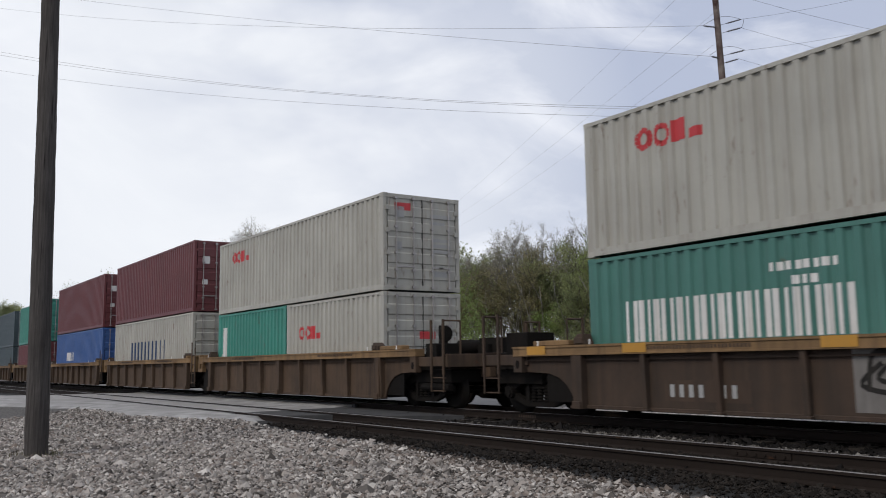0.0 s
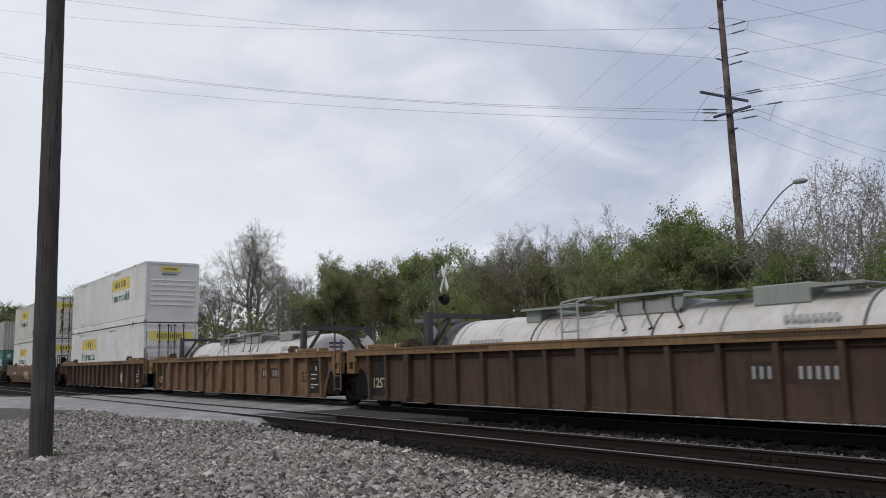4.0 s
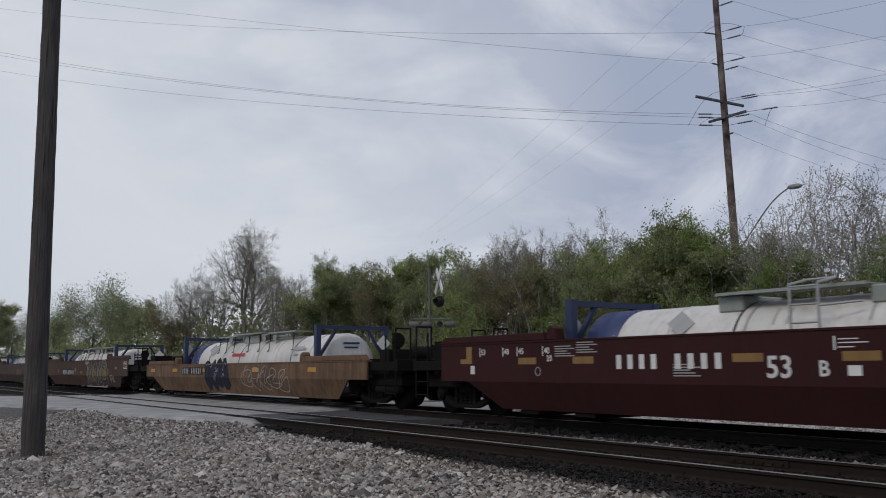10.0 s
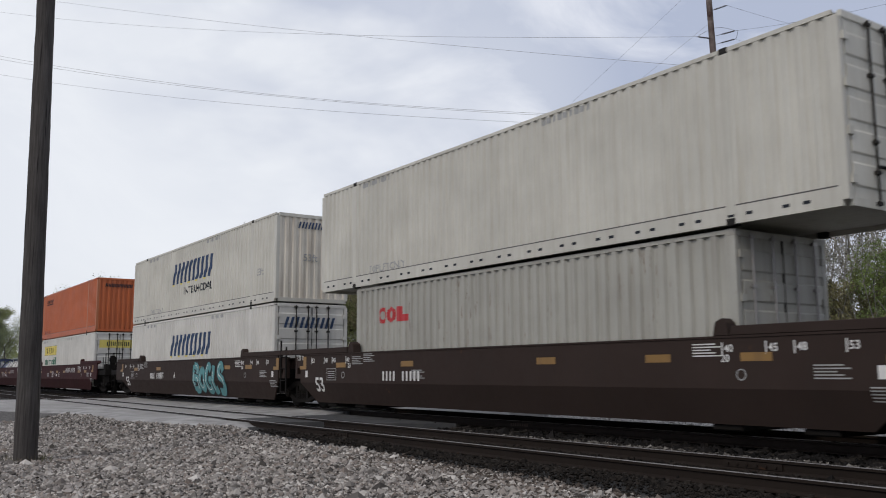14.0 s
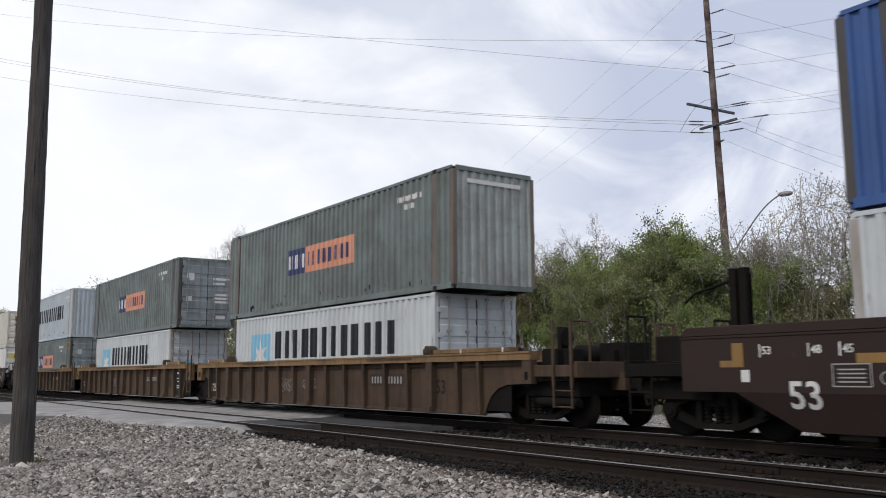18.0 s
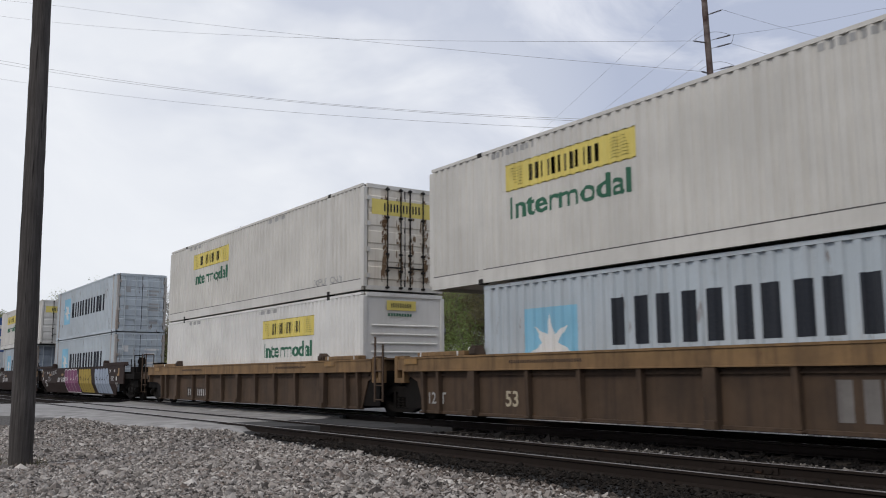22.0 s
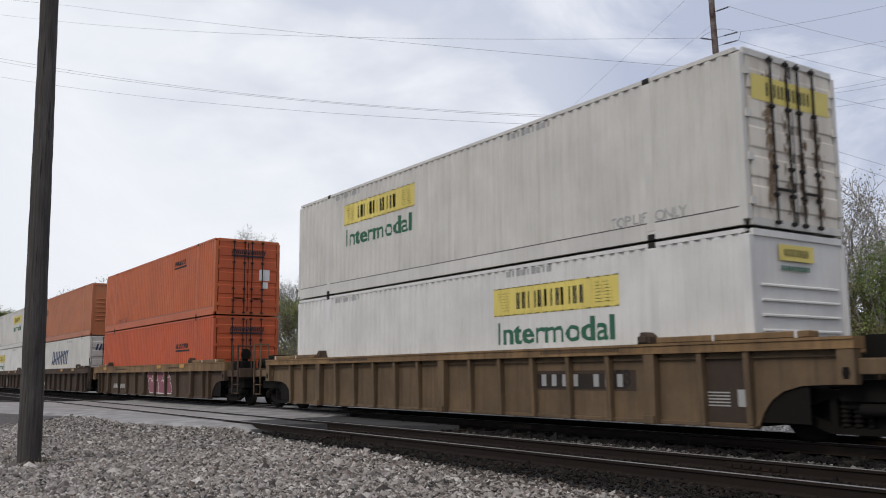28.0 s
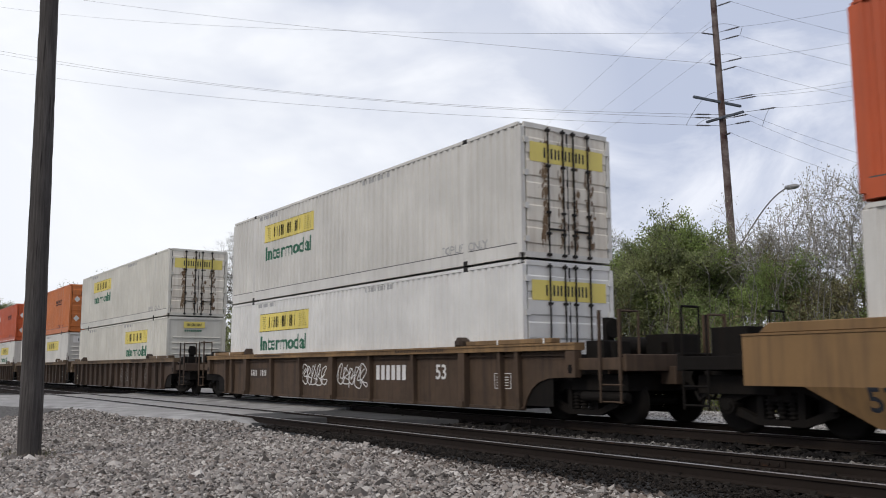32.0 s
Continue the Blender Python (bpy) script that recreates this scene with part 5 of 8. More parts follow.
ROAD = [(-22.2, 7.4), (-22.0, 17.5), (-43.5, 17.5), (-46, 7.5), (-56, 0), (-78, -14), (-62, -22), (-46, -4), (-36, 4.2), (-31.6, 5.6), (-28.7, 6.3), (-24.6, 6.6)]
APRON = [(-19.6, 7.5), (-20.6, 8.4), (-24.0, 8.4), (-27.5, 7.3), (-27.0, 6.25), (-23.4, 6.3), (-21.0, 6.9)]


def inside(poly, x, y):
    """Distance to the outline, above zero inside it."""
    best, odd = 1e9, False
    for (ax, ay), (bx, by) in zip(poly, poly[1:] + poly[:1]):
        s = max(0.0, min(1.0, ((x - ax) * (bx - ax) + (y - ay) * (by - ay)) / ((bx - ax) ** 2 + (by - ay) ** 2)))
        best = min(best, math.hypot(x - ax - s * (bx - ax), y - ay - s * (by - ay)))
        if (ay > y) != (by > y) and x < (bx - ax) * (y - ay) / (by - ay) + ax:
            odd = not odd
    return best if odd else -best


def height(x, y):
    """The lie of the land: two ballasted track beds on a flat yard, falling away beyond them."""
    z = -0.36 + 0.03 * noise.noise(Vector((x * 0.4, y * 0.4, 0)))
    if 5.5 < y < 17:
        z += 0.165 * max(0, min(1, (y - 5.5) / 2.4, (17 - y) / 2.0))
    if 11.0 < y < 14.5:
        z += 0.05 * min(1, (y - 11.0) / 0.4, (14.5 - y) / 0.4)
    if y > 25:
        z -= min(0.4, (y - 25) * 0.1)
    if x < -15 and -8 < y < 9:
        k = max(0.0, min(1.0, (max(inside(ROAD, x, y), inside(APRON, x, y)) + 2.4) / 2.4))
        z += k * k * max(0.0, -0.10 - z)
    return z


def ground_sheet():
    """One sheet to the horizon, finer near the tracks, with the two track beds raised on it."""
    xs = [-3000, -900, -300] + [-150 + 1.5 * i for i in range(140)] + [100, 300, 900, 3000]
    ys = [-2000, -500, -120, -40, -15] + [-8 + 0.5 * i for i in range(70)] + [32, 45, 80, 160, 400, 1200, 3000]

    def build(bm):
        grid = [[bm.verts.new((x, y, height(x, y))) for y in ys] for x in xs]
        for i in range(len(xs) - 1):
            for j in range(len(ys) - 1):
                f = bm.faces.new((grid[i][j], grid[i + 1][j], grid[i + 1][j + 1], grid[i][j + 1]))
                f.smooth = True
    m, nt, b = shader("gravel_and_grass_ground", 0.95)
    tc = node(nt, "ShaderNodeTexCoord").outputs["Object"]
    sep = node(nt, "ShaderNodeSeparateXYZ", {0: tc})
    n1, n2 = noise_tex(nt, tc, 14.0, 6.0, 0.65), noise_tex(nt, tc, 0.35, 4.0)
    grav = mixc(nt, ramp(nt, n1, 0.35, 0.68), (0.03, 0.027, 0.024, 1), (0.15, 0.139, 0.127, 1))
    pale = node(nt, "ShaderNodeMapRange", {0: sep.outputs["Y"], 1: 14.4, 2: 15.2}).outputs[0]
    grav = mixc(nt, pale, grav, mixc(nt, ramp(nt, n1, 0.35, 0.68), (0.16, 0.152, 0.143, 1), (0.42, 0.405, 0.385, 1)))
    # oil and brake dust on the two track beds, with their shade in the colour
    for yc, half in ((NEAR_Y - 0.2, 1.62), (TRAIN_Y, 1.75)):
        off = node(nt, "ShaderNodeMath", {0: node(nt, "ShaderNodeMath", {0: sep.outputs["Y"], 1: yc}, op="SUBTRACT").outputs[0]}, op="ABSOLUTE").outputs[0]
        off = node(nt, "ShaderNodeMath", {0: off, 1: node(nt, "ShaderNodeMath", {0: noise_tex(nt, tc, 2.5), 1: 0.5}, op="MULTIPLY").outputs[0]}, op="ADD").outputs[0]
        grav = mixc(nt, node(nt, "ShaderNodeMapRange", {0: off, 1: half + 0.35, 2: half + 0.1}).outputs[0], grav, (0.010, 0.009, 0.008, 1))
    grass = mixc(nt, ramp(nt, noise_tex(nt, tc, 5.0, 5.0), 0.35, 0.65), (0.045, 0.065, 0.022, 1), (0.12, 0.125, 0.05, 1))
    edge = node(nt, "ShaderNodeMath", {0: sep.outputs["Y"], 1: node(nt, "ShaderNodeMath", {0: n2, 1: 5.0}, op="MULTIPLY").outputs[0]}, op="ADD").outputs[0]
    fac = node(nt, "ShaderNodeMapRange", {0: edge, 1: 29.5, 2: 31.5}).outputs[0]
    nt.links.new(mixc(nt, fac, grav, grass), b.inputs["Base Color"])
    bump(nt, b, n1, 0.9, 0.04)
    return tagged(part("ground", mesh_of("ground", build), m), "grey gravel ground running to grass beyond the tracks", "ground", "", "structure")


ground_sheet()

# the road over the crossing, with dark patches
def paving(bm):
    """Asphalt that falls away into the gravel along a ragged edge."""
    xs = [-76 + 1.0 * i for i in range(32)] + [-44 + 0.35 * i for i in range(76)]
    ys = [-25 + 1.0 * i for i in range(28)] + [3 + 0.35 * i for i in range(43)]
    verts = {}
    for i, x in enumerate(xs):
        for j, y in enumerate(ys):
            d = max(inside(ROAD, x, y), inside(APRON, x, y))
            if d < -0.8:
                continue
            rag = 0.25 * noise.noise(Vector((x * 0.9, y * 0.9, 2)))
            k = max(0.0, min(1.0, (d + 0.3 + rag) / (0.7 if y < 7.6 else 0.35)))
            k = k * k * (3 - 2 * k)
            low = height(x, y) - 0.05
            z = low + (-0.035 - low) * k + 0.008 * noise.noise(Vector((x * 0.6, y * 0.6, 4)))
            verts[i, j] = bm.verts.new((x, y, z))
    for i in range(len(xs) - 1):
        for j in range(len(ys) - 1):
            q = [(i, j), (i + 1, j), (i + 1, j + 1), (i, j + 1)]
            if all(c in verts for c in q):
                bm.faces.new([verts[c] for c in q]).smooth = True


tagged(part("road", mesh_of("paving", paving), ASPHALT), "worn grey asphalt road over the level crossing", "road", "", "structure")
plate("road", [(-22.2, 17.3), (-22.6, 60), (-40, 60), (-43, 17.3)], -0.9, -0.04, ASPHALT, "grey asphalt road running on beyond the tracks", "road")
plate("asphalt_patch", [(-17.6, 10.3), (-22.1, 10.25), (-22.1, 11.75), (-16.4, 11.6)], -0.3, -0.015, PATCH, "dark asphalt between the two tracks", "road")
plate("asphalt_patch", [(-19.8, 8.62), (-22.1, 8.6), (-22.1, 9.75), (-19.2, 9.75)], -0.3, -0.03, PATCH, "dark asphalt between the rails", "road")


for fy in (NEAR_Y - 0.7525, NEAR_Y + 0.7525, TRAIN_Y - 0.7525, TRAIN_Y + 0.7525):
    for dy in (-0.09, 0.09):
        plate("flangeway", [(-22.0, fy + dy - 0.05), (-22.0, fy + dy + 0.05), (-43.0, fy + dy + 0.05), (-43.0, fy + dy - 0.05)], -0.3, -0.028 if fy < 11 else 0.06, PATCH, "dark gap beside a rail in the crossing", "road")
plate("crossing_deck", [(-22.2, 11.2, -0.03), (-22.2, 12.0), (-22.2, 13.5), (-22.2, 14.3, -0.03), (-43.0, 14.3, -0.03), (-43.0, 13.5), (-43.0, 12.0), (-43.0, 11.2, -0.03)], -0.3, 0.055, ASPHALT, "asphalt raised to the rails of the far track", "road")


def rail_profile(bm, x0, x1, head_only=False):
    prof = [(-0.07, -0.17), (0.07, -0.17), (0.07, -0.155), (0.012, -0.13), (0.012, -0.045), (0.036, -0.035), (0.036, -0.003), (-0.036, -0.003), (-0.036, -0.035), (-0.012, -0.045), (-0.012, -0.13), (-0.07, -0.155)]
    if head_only:
        prof = [(-0.03, -0.004), (0.03, -0.004), (0.028, 0.0), (-0.028, 0.0)]
    a, b = [bm.verts.new((x0, y, z)) for y, z in prof], [bm.verts.new((x1, y, z)) for y, z in prof]
    for i in range(len(prof)):
        j = (i + 1) % len(prof)
        bm.faces.new((a[i], a[j], b[j], b[i]))
    bm.faces.new(a[::-1])
    bm.faces.new(b)


def track(y, z, worn, label):
    tr = thing("railway_track", label, "railway track", "", "structure")
    tr.matrix_basis = pose(0, y, z)
    for s in (-1, 1):
        r = part("rail", mesh_of("rail", lambda bm: rail_profile(bm, -320, 120)), RAILRUST, tr, "rusty rail", m=pose(0, s * 0.7525, 0))
        part("rail_head", mesh_of("rail head", lambda bm: rail_profile(bm, -320, 120, True)), worn, r, "worn bright rail head")

    def tie(bm):
        box(bm, -0.11, 0.11, -1.3, 1.3, -0.36, -0.185)
        for s in (-1, 1):
            box(bm, -0.09, 0.09, s * 0.7525 - 0.16, s * 0.7525 + 0.16, -0.18, -0.168)
            for k in (-1, 1):
                box(bm, -0.03, 0.03, s * 0.7525 + k * 0.1 - 0.02, s * 0.7525 + k * 0.1 + 0.02, -0.168, -0.135)
    me = mesh_of("tie", tie)
    rng = random.Random(5)
    for i in range(120):
        x = -21.4 + i * 0.51
        part("tie", me, TIEWOOD, tr, m=pose(x + rng.uniform(-0.04, 0.04), rng.uniform(-0.05, 0.05), rng.uniform(-0.02, 0.0), 0, 0, rng.uniform(-1.5, 1.5)))
    for i in range(90):
        part("tie", me, TIEWOOD, tr, m=pose(-44.5 - i * 0.51, rng.uniform(-0.05, 0.05), 0))
    return tr


near_track = track(NEAR_Y, 0.0, STEEL, "rusty empty track on gravel with wooden ties")
far_track = track(TRAIN_Y, TRAIN_Z, STEEL, "track that carries the train, on dark ballast")


def joint_bar(bm):
    slab(bm, [(-0.45, -0.13), (0.45, -0.13), (0.45, -0.05), (-0.45, -0.05)], -0.04, -0.012)
    for i in range(6):
        rod(bm, (-0.36 + i * 0.145, -0.06, -0.09), (-0.36 + i * 0.145, -0.03, -0.09), 0.02, n=6)


for jx, jy in ((-7.4, 0.7525), (-16.0, -0.7525)):
    part("joint_bar", mesh_of("joint bar", joint_bar), RAILRUST, near_track, "bolted joint bar", m=pose(jx, jy, 0))


part("stencil", poly_mesh("rail stencil", [rect(i * 0.075, i * 0.075 + 0.05, 0, 0.06) for i in range(8)]), TDARK, far_track, "faint painted marks on the rail", m=pose(-14.95, -0.7525 - 0.016, -0.11))["kind"] = "stuff"


def stones(name, n, where, size, material, label, seed):
    """Crushed stone as one mesh of many small uneven lumps."""
    rng = np.random.RandomState(seed)
    base = np.array([(1, 0, 0), (-1, 0, 0), (0, 1, 0), (0, -1, 0), (0, 0, 1), (0, 0, -1)], float)
    tri = np.array([(0, 2, 4), (2, 1, 4), (1, 3, 4), (3, 0, 4), (2, 0, 5), (1, 2, 5), (3, 1, 5), (0, 3, 5)])
    p = where(rng, n)
    n = len(p)
    s = size * np.exp(rng.normal(0, 0.4, n))
    v = base[None] * (1 + rng.uniform(-0.35, 0.35, (n, 6, 1))) * (s[:, None] * rng.uniform(0.6, 1.15, (n, 3)) * (1, 1, 0.72))[:, None, :]
    ang = rng.uniform(0, 6.283, (n, 3)) * (1, 0.2, 0.2)
    ca, sa, cb, sb = np.cos(ang[:, 0]), np.sin(ang[:, 0]), np.cos(ang[:, 1] - 0.6), np.sin(ang[:, 1] - 0.6)
    x, y, z = v[..., 0], v[..., 1], v[..., 2]
    y, z = y * cb[:, None] - z * sb[:, None], y * sb[:, None] + z * cb[:, None]
    x, y = x * ca[:, None] - y * sa[:, None], x * sa[:, None] + y * ca[:, None]
    v = np.stack([x, y, z], 2) + p[:, None, :]
    f = (tri[None] + 6 * np.arange(n)[:, None, None]).reshape(-1, 3)
    me = bpy.data.meshes.new(name)
    me.vertices.add(6 * n)
    me.vertices.foreach_set("co", v.reshape(-1))
    me.loops.add(3 * len(f))
    me.loops.foreach_set("vertex_index", f.reshape(-1).astype(np.int32))
    me.polygons.add(len(f))
    me.polygons.foreach_set("loop_start", np.arange(0, 3 * len(f), 3, dtype=np.int32))
    me.polygons.foreach_set("use_smooth", np.zeros(len(f), dtype=bool))
    me.update(calc_edges=True)
    me.materials.append(None)
    return tagged(part(name, me, material), label, "gravel", "", "stuff")


def gravel_edge(x):
    """Where the loose gravel gives way to the dark shoulder of the near track."""
    return 7.45 - 0.055 * max(0.0, x + 13.3) + 0.02 * max(0.0, -x - 12)


def near_ground(rng, n):
    """Spread so that the stones are dense by the camera and thin out along the track."""
    out = []
    while len(out) < n:
        d, a = 8.2 + 22 * rng.rand() ** 1.5, radians(rng.uniform(24, 88))
        x, y = -d * math.sin(a), d * math.cos(a)
        if y > gravel_edge(x) + 0.12 * noise.noise(Vector((x * 1.1, 3, 9))) + 0.25 * rng.rand() ** 2 or max(inside(ROAD, x, y), inside(APRON, x, y)) > 0.1 + 0.25 * noise.noise(Vector((x * 1.3, y * 1.3, 5))):
            continue
        if x > -12 and rng.rand() < 0.55 * min(1.0, (y - 6.9) / 0.4, (x + 12) / 3.0):
            continue
        if rng.rand() < 0.62 * min(1, max(0, (x + 14) / 5)) + 0.25 * max(0, noise.noise(Vector((x * 0.5, y * 0.5, 7)))):
            continue
        out.append((x, y, height(x, y) + rng.uniform(0.0, 0.03)))
    return np.array(out)


def along_edge(y0, y1, x0, x1):
    """A strip that follows the gravel's edge, from y0 to y1 across it."""
    def where(rng, n):
        x, y = rng.uniform(x0, x1, n), rng.triangular(y0, 0.5 * (y0 + y1), y1, n)
        y = y + np.array([gravel_edge(a) for a in x])
        return np.stack([x, y, np.array([height(a, b) for a, b in zip(x, y)]) + rng.uniform(0, 0.02, n)], 1)
    return where


def between(y0, y1, x0, x1, z):
    def where(rng, n):
        x, y = rng.uniform(x0, x1, n), rng.uniform(y0, y1, n)
        return np.stack([x, y, np.array([height(a, b) for a, b in zip(x, y)]) + z + rng.uniform(0, 0.03, n)], 1)
    return where


stones("gravel", 82000, near_ground, 0.031, STONE, "loose grey crushed stone beside the track", 3)
stones("gravel", 7000, along_edge(-0.7, 0.35, -13, 1), 0.025, RUSTSTONE, "brown-dusted crushed stone along the rail", 9)
stones("track_ballast", 6000, along_edge(0.1, 1.3, -16, 1), 0.022, DARKSTONE, "dark ballast shoulder beside the rail", 10)
stones("track_ballast", 24000, between(7.9, 10.1, -19, 3, 0.0), 0.027, DARKSTONE, "dark ballast between the rails", 4)
stones("track_ballast", 17000, between(10.1, 11.25, -19, 3, 0.01), 0.026, MIDSTONE, "grey ballast between the two tracks", 5)
stones("track_ballast", 12000, between(11.2, 14.2, -19, 3, 0.0), 0.05, BLACKSTONE, "oily ballast under the train, its shade put into the near-black colour", 8)
stones("gravel", 26000, between(14.3, 24.5, -40, 3, 0.02), 0.05, PALESTONE, "pale gravel beyond the train", 6)

# ---- wooden poles and wires ----


def grained(name, c1, c2, dark):
    """Weathered round wood with long checks that run up the pole."""
    m, nt, b = shader(name, 0.9)
    b.inputs["Specular IOR Level"].default_value = 0.2
    v, _ = coords(nt)
    vl, _ = coords(nt, (1, 1, 0.05))
    fine = noise_tex(nt, vl, 26.0, 6.0, 0.7)
    col = mixc(nt, ramp(nt, fine, 0.35, 0.65), rgba(c1), rgba(c2))
    col = mixc(nt, ramp(nt, noise_tex(nt, vl, 11.0, 3.0), 0.60, 0.66), col, rgba(dark))
    col = mixc(nt, node(nt, "ShaderNodeMath", {0: ramp(nt, noise_tex(nt, v, 1.1, 4.0), 0.4, 0.7), 1: 0.5}, op="MULTIPLY").outputs[0], col, rgba(c1, 0.8))
    nt.links.new(col, b.inputs["Base Color"])
    bump(nt, b, fine, 0.9, 0.03)
    return m


POLEWOOD = grained("weathered_grey_pole_wood", (0.05, 0.044, 0.041), (0.115, 0.105, 0.097), (0.022, 0.019, 0.018))
RUSTPOLE = rough_stuff("mottled_brown_pole_wood", (0.05, 0.026, 0.024), (0.24, 0.205, 0.185), 1.6, 0.85, 0.5, 18.0, (0.125, 0.092, 0.082))
ARMWOOD = rough_stuff("blue_grey_weathered_arm", (0.05, 0.06, 0.075), (0.13, 0.145, 0.17), 6.0, 0.85, 0.4, 30.0)
WIREM = paint("dark_wire", (0.03, 0.03, 0.032), 0.1)
PORCELAIN = paint("dark_insulator", (0.06, 0.055, 0.06), 0.1, rough=0.3)


def grain_pole(bm, top, r0, r1, n=14, steps=24, seed=1):
    rng = random.Random(seed)
    rings = []
    for k in range(steps + 1):
        s = k / steps
        c, r = Vector(top) * s, r0 + (r1 - r0) * s
        rings.append([bm.verts.new(c + Vector((math.cos(2 * math.pi * i / n), math.sin(2 * math.pi * i / n), 0)) * r * (1 + rng.uniform(-0.03, 0.03))) for i in range(n)])
    for a, b in zip(rings, rings[1:]):
        for i in range(n):
            bm.faces.new((a[i], a[(i + 1) % n], b[(i + 1) % n], b[i])).smooth = True
    bm.faces.new(rings[-1])


near_pole = thing("utility_pole", "weathered dark wooden utility pole standing in the gravel", "utility pole")
near_pole.matrix_basis = pose(-16.85, 2.87, -0.36)
part("pole", mesh_of("near pole", lambda bm: grain_pole(bm, (-0.02, -0.11, 9.5), 0.197, 0.150, 16, 40, 2)), POLEWOOD, near_pole)


def knots(bm):
    for z, a in ((1.9, 20), (4.0, 25), (4.35, 22), (5.4, 200), (2.7, 170)):
        c = Vector((-0.002 * z, -0.0116 * z, z))
        d = Vector((math.cos(radians(a)), math.sin(radians(a)), 0))
        rod(bm, c + d * 0.12, c + d * (0.215 - 0.005 * z), 0.022, 0.014, 6)


part("knot", mesh_of("pole knots", knots), POLEWOOD, near_pole, "stubs and knots")["kind"] = "stuff"



def tuft(bm):
    rng = random.Random(8)
    for _ in range(160):
        a, r = rng.uniform(0, 6.283), rng.uniform(0.22, 0.5)
        p = Vector((r * math.cos(a), r * math.sin(a), -0.02))
        d = Vector((rng.gauss(0, 0.5), rng.gauss(0, 0.5), 1)).normalized() * rng.uniform(0.05, 0.2)
        w = Vector((rng.uniform(-1, 1), rng.uniform(-1, 1), 0)).normalized() * 0.008
        bm.faces.new([bm.verts.new(v) for v in (p - w, p + w, p + d)])


DRYGRASS = by_piece("dry_grass_blades", [(0.10, 0.085, 0.05), (0.17, 0.15, 0.10), (0.08, 0.09, 0.04)])
tf = tagged(part("weeds", mesh_of("weed tuft", tuft), DRYGRASS, None), "dry weeds round the foot of the pole", "weeds", "", "stuff")
tf.matrix_basis = pose(-16.85, 2.87, -0.35)

TP = Vector((-27.18, 35.87, -0.5))
big_pole = thing("transmission_pole", "tall mottled brown wooden transmission pole with crossarms", "utility pole")
big_pole.matrix_basis = Matrix.Translation(TP)
part("pole", mesh_of("big pole", lambda bm: grain_pole(bm, (-0.53, -0.43, 24), 0.215, 0.135, 12, 40, 4)), RUSTPOLE, big_pole)


def crossarm(bm):
    box(bm, -1.42, 1.42, -0.055, 0.055, -0.06, 0.06)


def insulator(bm):
    turned(bm, (0, 0, 0), (0.8, 0, 0), [(0, 0.015)] + [(0.08 + 0.08 * i + k, r) for i in range(8) for k, r in ((0, 0.025), (0.02, 0.05), (0.05, 0.025))] + [(0.8, 0.015)], 8)


def toward(px, py, dist):
    """From compass-like angles seen at the eye: degrees left of straight across, degrees up, ground distance."""
    a, e = radians(px), radians(py)
    return Vector((-dist * math.sin(a), dist * math.cos(a), EYE[2] + dist * math.tan(e)))


part("crossarm", mesh_of("crossarm", crossarm, 0.012), POLEWOOD, big_pole, "wooden crossarm", m=pose(-0.33, -0.55, 14.72, 0, 4, 76)).material_slots[0].material = ARMWOOD
part("crossarm", mesh_of("crossarm", crossarm, 0.012), POLEWOOD, big_pole, "wooden crossarm", m=pose(0.02, -0.5, 13.85) @ Matrix.Diagonal((0.78, 1, 1, 1))).material_slots[0].material = ARMWOOD


def wires(name, spans, r, label, insulators=True):
    """Each span: from, to, sag, how far it runs on past the second point. At the pole each hangs on a string of insulators."""
    w = thing(name, label, "overhead wire")
    for a, b, sag, on in spans:
        a, b = Vector(a), Vector(b)
        pts = [a.lerp(b, s) - Vector((0, 0, 4 * sag * s * (1 - s) if s < 1 else 0)) for s in [i / 30 * (1 + on) for i in range(31)]]

        def build(bm):
            rings = []
            d = (b - a).normalized()
            u = d.orthogonal().normalized()
            v = d.cross(u)
            for p in pts:
                rings.append([bm.verts.new(p + u * r * math.cos(k * 2.094) + v * r * math.sin(k * 2.094)) for k in range(3)])
            for p, q in zip(rings, rings[1:]):
                for k in range(3):
                    bm.faces.new((p[k], p[(k + 1) % 3], q[(k + 1) % 3], q[k]))
        part("wire", mesh_of(f"wire {a}{b}", build), WIREM, w)
        if insulators:
            z = min(23.0, a.z + 0.5)
            root = TP + Vector((-0.53 * z / 24, -0.43 * z / 24, z))
            d = a - root
            part("insulator", mesh_of("insulator", insulator), PORCELAIN, w, "string insulator", m=Matrix.Translation(a) @ (-d).to_track_quat("X", "Z").to_matrix().to_4x4())
            part("clamp", mesh_of(f"clamp {a}{b}", lambda bm: rod(bm, root, a, 0.012, n=4)), WIREM, w)


D0 = 44.5
wires("overhead_wires", [
    (toward(38.7, 20.49, D0), toward(83.55, 20.65, 100), 0.9, 0.25), (toward(38.3, 18.63, D0), toward(79.52, 21.75, 84), 0.3, 0.5),
    (toward(39.3, 15.65, D0), toward(83.4, 18.25, 66), 0.9, 0.3), (toward(39.3, 15.45, D0), toward(83.39, 18.07, 70), 0.8, 0.3), (toward(39.3, 14.97, D0), toward(83.34, 17.21, 90), 0.8, 0.3)],
    0.010, "dark power lines strung along the road")
wires("overhead_wires", [
    (toward(37.9, 24, D0), toward(57.56, 8.43, 130), 0.6, 0.0), (toward(38.05, 21.13, D0), toward(56.2, 8.8, 130), 0.6, 0.0), (toward(38.14, 19.3, D0), toward(55.2, 8.7, 130), 0.6, 0.0)],
    0.0055, "thin power lines running far over the trees", False)
